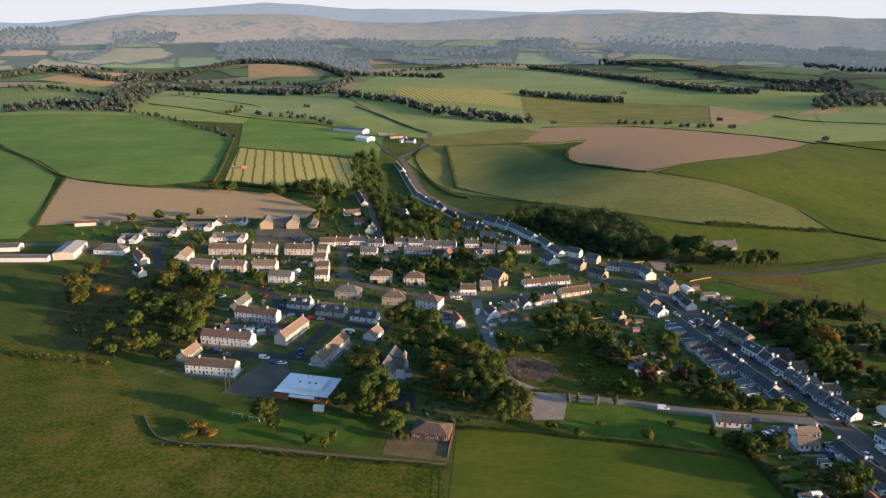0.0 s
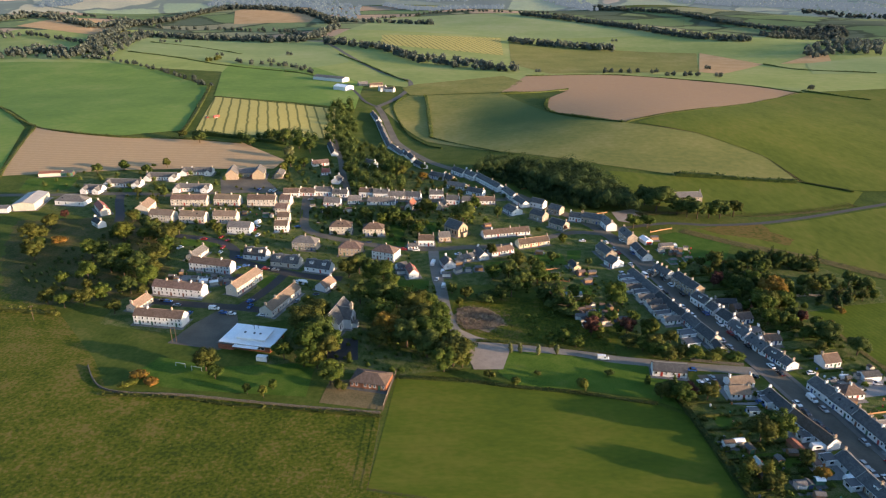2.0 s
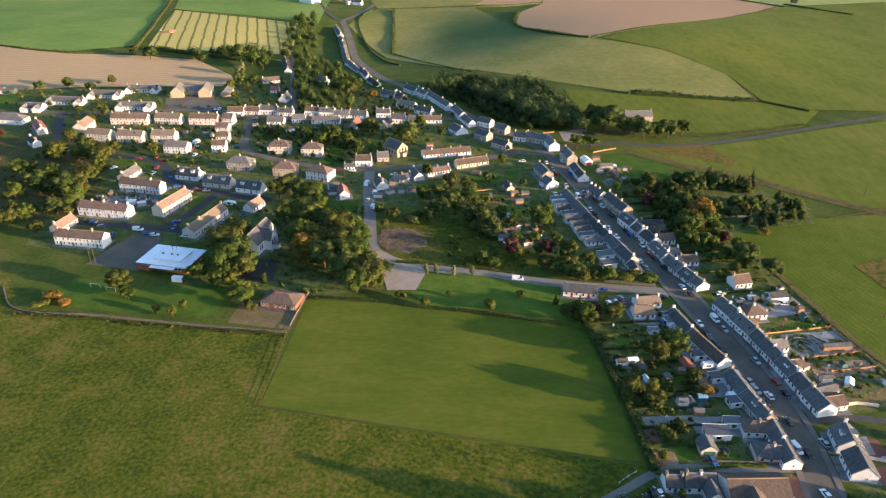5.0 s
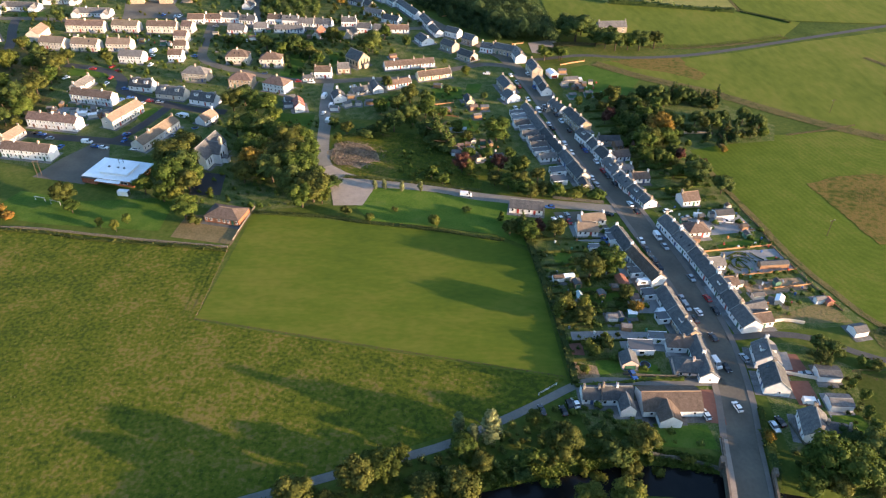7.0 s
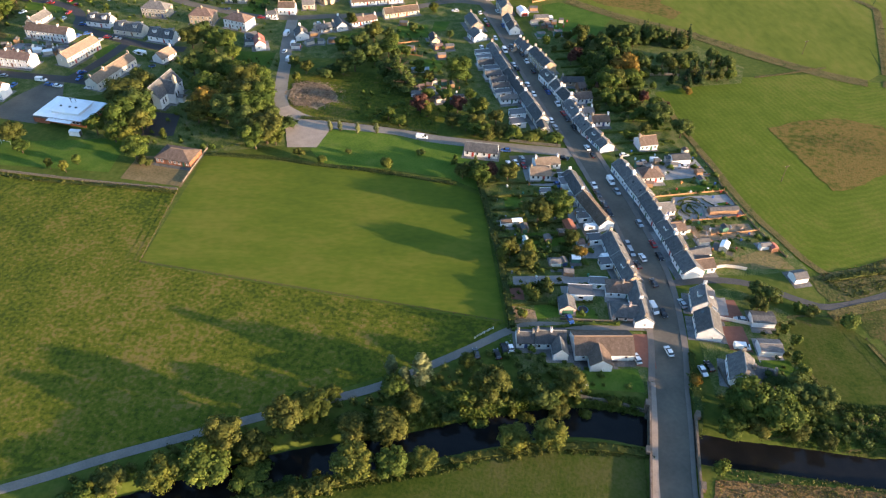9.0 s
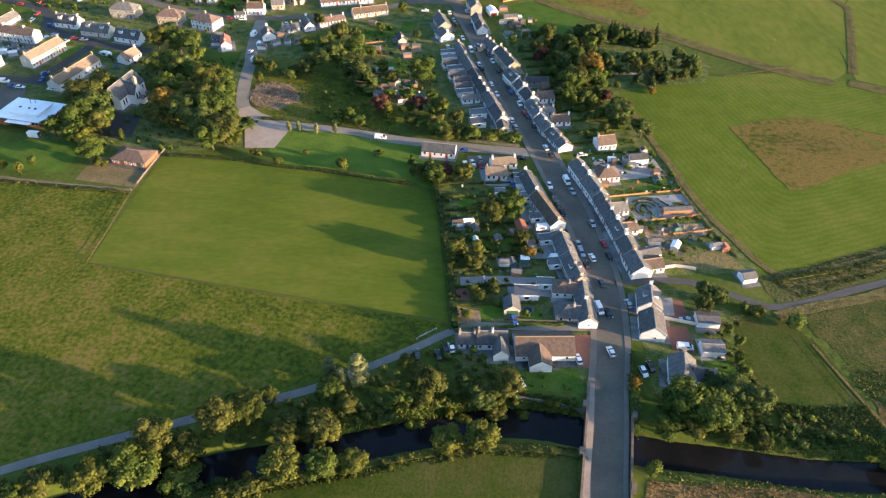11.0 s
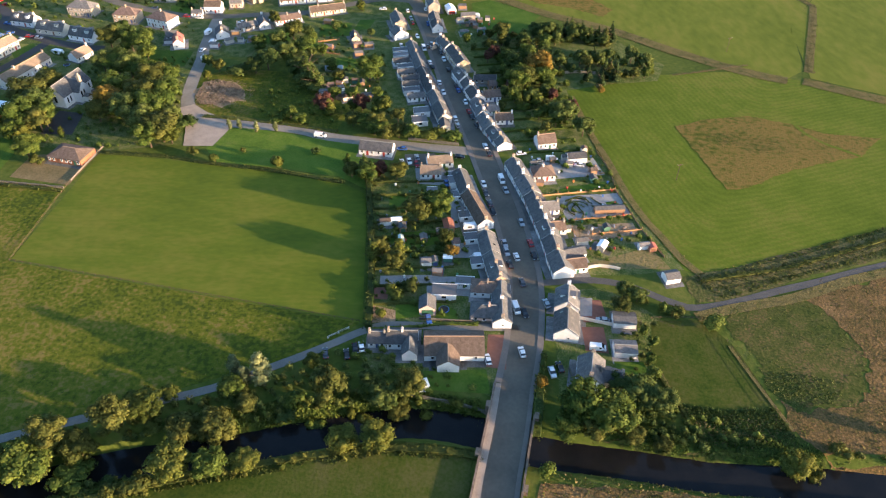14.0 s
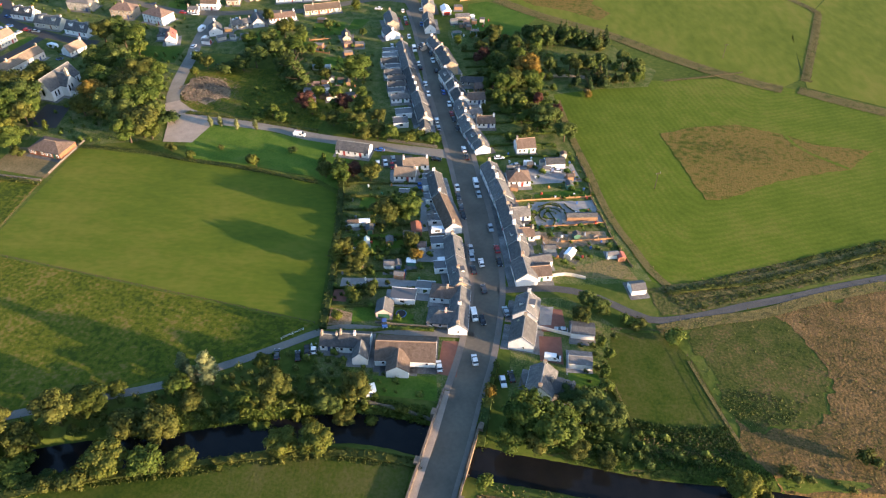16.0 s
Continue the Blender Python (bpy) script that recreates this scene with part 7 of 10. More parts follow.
tree(201.4, 305.5, 5.2, "copper", "round", "wood", 1.00)
tree(202.8, 287.3, 8.4, "dark", "round", "wood", 1.00)
tree(208.5, 289.0, 7.4, "dark", "round", "wood", 1.00)
tree(225.4, 316.3, 3.2, "straw", "bush", "wood", 0.80)
tree(161.2, 363.9, 6.3, "green", "round", "wood", 1.00)
tree(165.1, 356.9, 4.2, "dark", "round", "wood", 1.00)
tree(174.2, 329.2, 5.2, "dark", "round", "wood", 1.00)
tree(177.7, 315.2, 6.3, "green", "round", "wood", 1.00)
tree(179.0, 306.9, 6.3, "dark", "round", "wood", 1.00)
tree(173.1, 374.0, 4.2, "olive", "round", "wood", 1.00)
tree(168.3, 373.8, 4.2, "yellow", "bush", "wood", 1.00)
tree(177.1, 294.5, 5.2, "olive", "round", "wood", 1.00)
tree(195.6, 289.0, 6.3, "green", "round", "wood", 1.00)
tree(78.8, 326.7, 7.0, "green", "round", "garden", 1.1)
tree(93.6, 329.0, 8.0, "green", "round", "garden", 1.1)
tree(98.4, 320.4, 7.0, "olive", "round", "garden", 1.1)
tree(107.2, 302.3, 7.0, "green", "round", "garden", 1.1)
tree(98.9, 302.2, 7.0, "green", "round", "garden", 1.1)
tree(108.3, 292.1, 6.0, "green", "round", "garden", 1.1)
tree(70.6, 337.9, 6.0, "green", "round", "garden", 1.1)
tree(86.4, 347.5, 7.0, "green", "round", "garden", 1.1)
tree(117.4, 321.7, 6.0, "green", "round", "garden", 1.1)
tree(118.4, 303.4, 6.0, "green", "round", "garden", 1.1)
tree(120.4, 285.8, 7.0, "green", "round", "garden", 1.1)
# river banks
tree(62.7, 118.1, 12.9, "olive", "round", "river", 0.96)
tree(68.6, 124.0, 7.3, "yellow", "round", "river", 1.87)
tree(73.9, 129.6, 4.0, "yellow", "round", "river", 1.76)
tree(72.5, 118.8, 3.3, "yellow", "round", "river", 1.91)
tree(81.3, 118.0, 9.3, "olive", "round", "river", 1.29)
tree(91.1, 118.5, 12.5, "olive", "round", "river", 1.07)
tree(91.7, 131.1, 6.9, "green", "round", "river", 1.33)
tree(90.5, 138.6, 8.4, "pale", "tall", "river", 1.39)
tree(94.7, 135.1, 8.3, "pale", "tall", "river", 1.39)
tree(99.8, 134.9, 13.2, "pale", "tall", "river", 1.39)
tree(97.0, 126.3, 5.4, "olive", "round", "river", 1.42)
tree(119.6, 130.0, 12.7, "olive", "round", "river", 1.01)
tree(112.9, 142.1, 4.7, "yellow", "round", "river", 1.42)
tree(125.7, 126.4, 4.1, "yellow", "bush", "river", 0.82)
tree(130.1, 126.0, 3.7, "yellow", "bush", "river", 1.03)
tree(55.2, 111.7, 10.8, "olive", "round", "river", 1.08)
tree(47.5, 113.7, 10.7, "olive", "round", "river", 1.13)
tree(55.3, 104.9, 7.6, "green", "round", "river", 1.82)
tree(44.1, 107.1, 9.7, "olive", "round", "river", 1.42)
tree(82.9, 105.0, 10.5, "yellow", "round", "river", 1.37)
tree(92.5, 105.3, 9.5, "green", "round", "river", 1.23)
tree(100.5, 108.6, 5.2, "yellow", "round", "river", 1.89)
tree(73.3, 101.4, 5.3, "olive", "bush", "river", 1.11)
tree(68.3, 99.0, 4.0, "olive", "bush", "river", 0.99)
tree(125.5, 115.9, 7.2, "yellow", "round", "river", 1.51)
tree(134.4, 114.9, 8.6, "yellow", "round", "river", 1.35)
tree(110.0, 107.8, 2.3, "yellow", "bush", "river", 0.87)
tree(135.1, 130.2, 7.9, "dark", "round", "river", 1.51)
tree(142.8, 133.0, 10.3, "olive", "round", "river", 1.04)
tree(139.5, 128.3, 4.6, "olive", "round", "river", 1.85)
tree(130.9, 134.9, 6.4, "dark", "round", "river", 1.22)
tree(147.3, 128.3, 3.7, "yellow", "bush", "river", 1.17)
tree(109.1, 129.8, 4.5, "green", "bush", "river", 1.17)
tree(115.6, 123.6, 4.1, "green", "bush", "river", 1.26)
tree(107.3, 124.8, 4.4, "dark", "bush", "river", 1.17)
tree(191.0, 124.8, 15.0, "green", "round", "river", 1.09)
tree(198.5, 121.0, 13.4, "green", "round", "river", 1.19)
tree(194.2, 120.4, 7.7, "olive", "round", "river", 1.59)
tree(208.8, 130.6, 8.8, "dark", "round", "river", 1.57)
tree(214.7, 128.2, 8.4, "dark", "round", "river", 1.19)
tree(204.1, 119.1, 5.4, "olive", "round", "river", 1.66)
tree(211.9, 116.2, 6.4, "olive", "round", "river", 1.05)
tree(203.9, 136.0, 4.9, "dark", "round", "river", 1.98)
tree(186.6, 120.5, 8.5, "green", "round", "river", 1.20)
tree(246.7, 111.0, 9.8, "yellow", "round", "river", 1.06)
tree(178.9, 107.3, 6.2, "green", "bush", "river", 0.64)
tree(252.1, 110.4, 5.3, "olive", "bush", "river", 0.89)
tree(281.0, 120.2, 6.4, "olive", "bush", "river", 0.76)
tree(259.3, 114.8, 4.1, "olive", "bush", "river", 1.17)
tree(181.0, 136.3, 5.2, "orange", "bush", "river", 0.66)
tree(214.6, 145.4, 4.6, "green", "round", "garden", 0.98)
tree(216.7, 152.1, 4.8, "green", "round", "river", 1.01)
tree(214.9, 157.0, 4.2, "green", "round", "river", 0.94)
tree(214.6, 140.1, 4.4, "green", "round", "river", 1.22)
tree(55.6, 249.3, 4.9, "yellow", "bush", "field", 0.90)
tree(83.9, 244.9, 6.6, "yellow", "bush", "field", 0.91)
tree(96.1, 257.0, 3.2, "dark", "bush", "field", 0.98)
tree(110.5, 249.7, 5.3, "green", "bush", "field", 0.70)
tree(65.7, 256.7, 2.7, "olive", "bush", "field", 0.89)
tree(119.0, 246.0, 6.2, "dark", "bush", "field", 0.65)
tree(45.1, 254.0, 4.5, "olive", "bush", "field", 0.84)
# north-west
tree(-227, 402, 13, "olive", "round", "estate", 1.2)
tree(-228, 426, 10, "olive", "round", "estate", 1.2)
tree(-216, 389, 9, "green", "round", "estate", 1.2)
tree(-160, 407, 9, "green", "round", "estate", 1.2)
tree(-173, 378, 11, "dark", "round", "estate", 1.2)
tree(-151, 355, 10, "dark", "round", "estate", 1.2)
tree(-135, 354, 11, "olive", "round", "estate", 1.2)
tree(-139, 387, 11, "green", "round", "estate", 1.2)
tree(-142, 417, 9, "olive", "round", "estate", 1.2)
tree(-163, 338, 6, "olive", "round", "estate", 1.2)
tree(-178, 332, 5, "olive", "round", "estate", 1.2)
tree(-143, 333, 6, "yellow", "round", "estate", 1.2)
tree(-131, 331, 6, "olive", "round", "estate", 1.2)
tree(-178, 409, 8, "dark", "round", "estate", 1.2)
# village
tree(-254.8, 551.0, 5.0, "dark", "round", "garden", 1.1)
tree(-235.6, 556.4, 5.0, "green", "round", "garden", 1.1)
tree(-216.6, 554.1, 5.0, "dark", "round", "garden", 1.1)
tree(-204.3, 569.0, 5.0, "dark", "round", "garden", 1.1)
tree(-212.8, 562.4, 4.0, "green", "round", "garden", 1.1)
tree(-197.2, 490.5, 6.0, "dark", "cone", "garden", 1.1)
tree(-185.3, 488.2, 6.0, "dark", "cone", "garden", 1.1)
tree(-177.5, 489.2, 7.0, "dark", "round", "garden", 1.1)
tree(-123.5, 428.1, 6.0, "green", "round", "garden", 1.1)
tree(-92.7, 555.3, 7.0, "green", "round", "garden", 1.1)
tree(-98.0, 535.2, 5.0, "yellow", "round", "garden", 1.1)
tree(-47.2, 561.2, 8.0, "dark", "round", "garden", 1.1)
tree(-8.5, 542.4, 12.0, "olive", "round", "garden", 1.1)
tree(-17.7, 565.5, 10.0, "green", "round", "garden", 1.1)
tree(9.5, 566.9, 6.0, "dark", "round", "garden", 1.1)
tree(10.0, 543.5, 4.0, "orange", "round", "garden", 1.1)
tree(-26.2, 449.4, 7.0, "dark", "round", "garden", 1.1)
tree(-14.1, 453.0, 7.0, "dark", "round", "garden", 1.1)
tree(1.1, 438.0, 9.0, "green", "round", "garden", 1.1)
tree(8.8, 425.0, 8.0, "olive", "round", "garden", 1.1)
tree(-6.6, 446.8, 6.0, "olive", "round", "garden", 1.1)
tree(18.8, 459.8, 8.0, "green", "round", "garden", 1.1)
tree(41.5, 442.8, 9.0, "dark", "round", "garden", 1.1)
tree(7.2, 464.4, 5.0, "dark", "round", "garden", 1.1)
tree(-51.3, 457.0, 4.0, "olive", "round", "garden", 1.1)
tree(-44.3, 457.1, 4.0, "dark", "round", "garden", 1.1)
tree(87.4, 423.5, 4.0, "green", "round", "garden", 1.1)
tree(64.6, 463.0, 4.0, "dark", "cone", "garden", 1.1)
tree(101.1, 406.4, 4.0, "green", "tall", "garden", 1.8)
tree(69.3, 375.4, 8.0, "olive", "tall", "garden", 1.8)
tree(76.0, 367.8, 7.0, "dark", "round", "garden", 1.1)
tree(65.9, 348.7, 7.0, "green", "round", "garden", 1.1)
tree(81.4, 345.0, 6.0, "dark", "round", "garden", 1.1)
tree(161.9, 433.7, 8.0, "dark", "round", "garden", 1.1)
tree(181.1, 477.2, 14.0, "dark", "round", "garden", 1.1)
tree(153.0, 436.5, 6.0, "green", "round", "garden", 1.1)
tree(199.1, 467.1, 10.0, "dark", "round", "garden", 1.1)
tree(109.3, 370.6, 5.0, "dark", "round", "garden", 1.1)
tree(104.9, 427.7, 4.0, "copper", "round", "garden", 1.1)
tree(-179.4, 441.1, 8.0, "dark", "round", "garden", 1.1)
tree(-176.5, 411.9, 10.0, "yellow", "round", "garden", 1.1)
tree(-143.6, 407.8, 11.0, "olive", "round", "garden", 1.1)
tree(-158.8, 419.8, 10.0, "olive", "round", "garden", 1.1)



# ---- bridge ----
PARAPET_STONE = coursed("parapet_stone", [(0.105, 0.080, 0.060), (0.165, 0.125, 0.095), (0.215, 0.170, 0.130)], 0.3, 0.9, 0.15, 0.6, "Z")


def build_bridge():
    e = empty("bridge", 168.6, 110, -12, 0)
    deck = bmesh.new()
    box(deck, -6.9, 6.3, -34, 20, -3.3, -2.2)
    part("deck", deck, DRYSTONE, e)
    for y in (-14, 2, 16):
        bm = bmesh.new()
        box(bm, -7.4, 6.8, y - 1.1, y + 1.1, -8, -3.3)
        part("pier", bm, DRYSTONE, e)
    for x, y0, y1 in ((-6.6, -34, 26), (6.1, -34, 17)):
        bm = bmesh.new()
        box(bm, x - 0.22, x + 0.22, y0, y1, -2.6, -0.05)
        w = part("parapet", bm, PARAPET_STONE, e, "weathered stone parapet")
        bm = bmesh.new()
        box(bm, x - 0.3, x + 0.3, y0, y1, -0.05, 0.12)
        part("coping", bm, PARAPET_STONE, w)
        s = -1 if x < 0 else 1
        for y in ((1.5, 17.5) if x < 0 else (-6.5, 16.5)):
            boxed("refuge", (min(x, x + s * 1.3), max(x, x + s * 1.3), y - 1.1, y + 1.1, -6, 0.25), PARAPET_STONE, e)
    tagged(e, "old stone road bridge over the river", "bridge")


build_bridge()


# ---- church, chapel, school, pavilion ----
def lancet(parent, m, w, h):
    bm = bmesh.new()
    pts = [(-w / 2, 0), (w / 2, 0), (w / 2, h * 0.7), (w * 0.3, h * 0.88), (0, h), (-w * 0.3, h * 0.88), (-w / 2, h * 0.7)]
    f = bm.faces.new([bm.verts.new((x, -0.06, z)) for x, z in pts])
    r = bmesh.ops.extrude_face_region(bm, geom=[f])
    bmesh.ops.translate(bm, verts=[v for v in r["geom"] if isinstance(v, bmesh.types.BMVert)], vec=(0, 0.1, 0))
    bmesh.ops.recalc_face_normals(bm, faces=bm.faces)
    ob = part("window", bm, PANE, parent)
    ob.matrix_local = m
    return ob


def build_church():
    e = building("church", "church", -25.6, 301, 76, 19.5, 9.4, 5.2, 10.2, "gable", "white", "slate", 1, False, "none", skews=True)
    t = building("church", "church", -21.8, 300.2, -14, 9.0, 7.2, 5.2, 9.6, "gable", "white", "slate", 1, False, "none", skews=True)
    e = merge(e, t)
    for x in (-7.5, -5.6, 6.0, 7.8):
        lancet(e, pose(x, -4.7, 1.6), 0.8, 2.8)
    for s in (-1, 1):
        lancet(e, pose(9.75 * s, 0, 2.0, 0, 0, 90 * s), 1.4, 4.2)
    for x in (-1.6, 0.3):
        lancet(e, pose(x - 0.5, -8.35, 2.2), 1.0, 3.4)
    bm = bmesh.new()
    box(bm, -1.2, 0.2, -8.6, -7.4, 9.0, 11.6)
    box(bm, -1.4, 0.4, -8.8, -7.2, 11.6, 11.9)
    bmesh.ops.create_cone(bm, cap_ends=True, segments=4, radius1=1.0, radius2=0.05, depth=1.6, matrix=pose(-0.5, -8.0, 12.7, 0, 0, 45))
    part("bellcote", bm, WALLS["stone"], e)
    bm = bmesh.new()
    box(bm, -1.9, 0.9, -10.9, -8.4, -0.4, 2.6)
    part("porch", bm, WALLS["white"], e)
    bm = bmesh.new()
    a = [bm.verts.new(c) for c in ((-2.1, -11.1, 2.5), (-0.5, -11.1, 3.9), (1.1, -11.1, 2.5), (-2.1, -8.4, 2.5), (-0.5, -8.4, 3.9), (1.1, -8.4, 2.5))]
    for q in ((0, 1, 4, 3), (1, 2, 5, 4), (0, 2, 1), (3, 4, 5), (0, 3, 5, 2)):
        bm.faces.new([a[i] for i in q])
    bmesh.ops.recalc_face_normals(bm, faces=bm.faces)
    part("porch_roof", bm, ROOFS["grey"], e)
    tagged(e, "pale rendered stone church with slate roof and bellcote", "church")


build_church()


def build_chapel():
    e = building("chapel", "church", 34.2, 421.5, -45, 12.5, 9.0, 5.0, 9.0, "gable", "tan", "slate", 1, False, "none", skews=True)
    for s in (-1, 0, 1):
        lancet(e, pose(6.25, s * 2.4, 2.2 if s else 2.8, 0, 0, 90), 0.9, 3.0)
    for x in (-4, -1.3, 1.4, 4):
        for s in (-1, 1):
            lancet(e, pose(x, 4.5 * s, 1.6, 0, 0, 0 if s < 0 else 180), 0.9, 2.4)
    boxed("porch", (6.2, 8.2, -1.6, 1.6, -0.4, 2.7), WALLS["tan"], e)
    boxed("porch_roof", (6.2, 8.4, -1.8, 1.8, 2.7, 2.9), ROOFS["slate"], e)
    tagged(e, "brown sandstone chapel with steep slate roof", "church")


build_chapel()


def build_hall():
    e = building("village_hall", "hall", -141.5, 541, 97, 15, 9.4, 4.5, 8.2, "gable", "tan", "grey", 1, False, "house", skews=True)
    e = merge(e, building("village_hall", "hall", -121, 543, 97, 15, 9.4, 4.5, 8.2, "gable", "tan", "grey", 1, False, "house", skews=True))
    e = merge(e, building("village_hall", "hall", -131.2, 544, 6, 14, 8, 3.8, 6.6, "gable", "tan", "grey", 2, False, "house"))
    tagged(e, "old sandstone school with two gabled wings", "school")


build_hall()


def build_school():
    e = empty("school", -61.5, 283, -13)
    boxed("wall", (-10.5, 11.5, -7, 7.2, -0.8, 3.6), WALLS["brick"], e)
    boxed("wall", (-13.2, -6, -8.4, -3, -0.8, 2.9), WALLS["brick"], e)
    bm = bmesh.new()
    box(bm, -12.5, 13, -8.6, 8.6, 3.6, 4.0)
    main = part("roof", bm, ROOFS["white"], e, "pale flat roof")
    boxed("clerestory", (-5.5, 8, -5.2, 4.8, 4.0, 5.3), FRAME_WHITE, main)
    boxed("upper_roof", (-6.2, 8.7, -5.9, 5.5, 5.3, 5.6), ROOFS["white"], main)
    boxed("roof", (-13.6, -5.6, -8.8, -2.6, 2.9, 3.15), LEAD, e)
    boxed("canopy", (-5, 7, -10.6, -8.4, 3.1, 3.3), ROOFS["white"], e)
    for k in range(7):
        add_window(e, pose(-3.5 + k * 1.9, -7.0, 1.0), "wide")
    for k in range(7):
        add_window(e, pose(-8 + k * 2.6, 7.2, 1.0, 0, 0, 180), "wide")
    for k in range(4):
        add_window(e, pose(11.5, -4.5 + k * 3, 1.0, 0, 0, 90), "wide")
    for x in (-3.0, 1.5, 4.5):
        boxed("roof_vent", (x - 0.4, x + 0.4, -1.6, -0.8, 5.6, 6.0), LEAD, main)
    tagged(e, "red brick school with flat pale roofs", "school")
    s = empty("store_container", -54, 267.6, -8)
    boxed("body", (-2.4, 2.4, -1.1, 1.1, 0, 2.3), FRAME_WHITE, s)
    boxed("door", (2.4, 2.46, -0.9, 0.9, 0.1, 2.1), LEAD, s)
    tagged(s, "white steel store container beside the school", "container")


build_school()
PAVILION = building("pavilion", "pavilion", -4.4, 250.6, -13, 15.5, 10, 2.7, 4.9, "hip", "brick", "brown", 2, False, "house")
tagged(PAVILION, "brick sports pavilion with brown hipped roof", "pavilion")


# ---- vehicles ----
PAINTS = {"w": ("white", plain("paint_white", (0.75, 0.75, 0.75), 0.25)), "g": ("silver", plain("paint_silver", (0.38, 0.40, 0.42), 0.3, 0.5)), "k": ("black", plain("paint_black", (0.012, 0.012, 0.014), 0.2)), "b": ("blue", plain("paint_blue", (0.03, 0.09, 0.28), 0.25)), "r": ("red", plain("paint_red", (0.30, 0.02, 0.02), 0.25)), "d": ("grey", plain("paint_grey", (0.07, 0.075, 0.085), 0.25))}
TYRE, RIM, LAMP_GLASS = plain("rubber", (0.015, 0.015, 0.015), 0.8), plain("alloy", (0.45, 0.45, 0.46), 0.35, 0.8), plain("lamp_glass", (0.6, 0.6, 0.58), 0.15)
TAIL = plain("tail_lamp", (0.25, 0.01, 0.01), 0.2)


def profile(bm, pts, w, inset=0.0):
    """A side outline (x, z) drawn out to the width w, the upper points drawn in."""
    l = [bm.verts.new((x, -w / 2 + inset * k, z)) for x, z, k in pts]
    r = [bm.verts.new((x, w / 2 - inset * k, z)) for x, z, k in pts]
    bm.faces.new(l)
    bm.faces.new(r[::-1])
    for i in range(len(pts)):
        j = (i + 1) % len(pts)
        bm.faces.new((l[j], l[i], r[i], r[j]))
    bmesh.ops.recalc_face_normals(bm, faces=bm.faces)


def wheels(e, xs, y, r):
    bm = bmesh.new()
    bmesh.ops.create_cone(bm, cap_ends=True, segments=14, radius1=r, radius2=r, depth=0.2, matrix=pose(0, 0, 0, 90))
    first = part("wheel", bm, TYRE, e)
    bm = bmesh.new()
    bmesh.ops.create_cone(bm, cap_ends=True, segments=10, radius1=r * 0.62, radius2=r * 0.62, depth=0.23, matrix=pose(0, 0, 0, 90))
    rim = part("rim", bm, RIM, first)
    spots = [(x, s * y) for x in xs for s in (-1, 1)]
    first.matrix_local = pose(*spots[0], r)
    for q in spots[1:]:
        w = again(first, pose(*q, r))
        again(rim, pose(0, 0, 0), w)


CARS = {}


def car(x, y, turn, paint):
    if paint not in CARS:
        e = new("car")
        word, mat = PAINTS[paint]
        bm = bmesh.new()
        profile(bm, [(-2.12, 0.35, 0), (-2.12, 0.75, 0.5), (-1.95, 0.92, 1), (0.95, 0.92, 1), (1.95, 0.74, 1), (2.15, 0.6, 0.5), (2.15, 0.3, 0)], 1.78, 0.06)
        part("body", bm, mat, e)
        bm = bmesh.new()
        profile(bm, [(-1.85, 0.92, 0), (-1.25, 1.40, 1), (0.15, 1.42, 1), (1.0, 0.92, 0)], 1.64, 0.16)
        part("cabin_glass", bm, PANE, e, "dark car windows")
        bm = bmesh.new()
        profile(bm, [(-1.35, 1.38, 0), (-1.25, 1.46, 1), (0.08, 1.47, 1), (0.22, 1.38, 0)], 1.42, 0.08)
        part("roof", bm, mat, e)
        for s in (-1, 1):
            boxed("headlight", (2.02, 2.17, s * 0.62 - 0.2, s * 0.62 + 0.2, 0.58, 0.72), LAMP_GLASS, e)
            boxed("tail_lamp", (-2.15, -2.02, s * 0.68 - 0.16, s * 0.68 + 0.16, 0.68, 0.86), TAIL, e)
        wheels(e, (-1.3, 1.32), 0.8, 0.32)
        tagged(e, word + " family car parked on the asphalt", "car", "parked cars")
        CARS[paint] = [e, False]
    rec = CARS[paint]
    rnd = random.Random(int(x * 31 + y * 17))
    m = pose(x, y, float(land(x, y)) + 0.13, 0, 0, turn + rnd.choice((0, 180)) + rnd.uniform(-2, 2))
    t = copy_thing(rec[0], m) if rec[1] else rec[0]
    rec[1] = True
    t.matrix_basis = m
    return t


VANS = []


def van(x, y, turn):
    if not VANS:
        e = new("van")
        bm = bmesh.new()
        profile(bm, [(-2.55, 0.35, 0), (-2.55, 1.9, 0.6), (-2.4, 2.05, 1), (1.0, 2.05, 1), (1.9, 1.15, 0.5), (2.5, 0.95, 0.5), (2.6, 0.35, 0)], 1.95, 0.12)
        part("body", bm, PAINTS["w"][1], e)
        bm = bmesh.new()
        profile(bm, [(1.08, 1.98, 1), (1.88, 1.2, 0.4), (1.98, 1.2, 0.4), (1.18, 1.98, 1)], 1.85, 0.12)
        part("windscreen", bm, PANE, e)
        for s in (-1, 1):
            boxed("side_window", (0.35, 1.15, s * 0.95 - 0.03, s * 0.95 + 0.03, 1.2, 1.75), PANE, e)
            boxed("headlight", (2.48, 2.6, s * 0.7 - 0.18, s * 0.7 + 0.18, 0.7, 0.9), LAMP_GLASS, e)
        wheels(e, (-1.6, 1.7), 0.88, 0.35)
        tagged(e, "white panel van standing on the road", "van", "parked vans")
        VANS.append([e, False])
    m = pose(x, y, float(land(x, y)) + 0.13, 0, 0, turn)
    t = copy_thing(VANS[0][0], m) if VANS[0][1] else VANS[0][0]
    VANS[0][1] = True
    t.matrix_basis = m
    return t


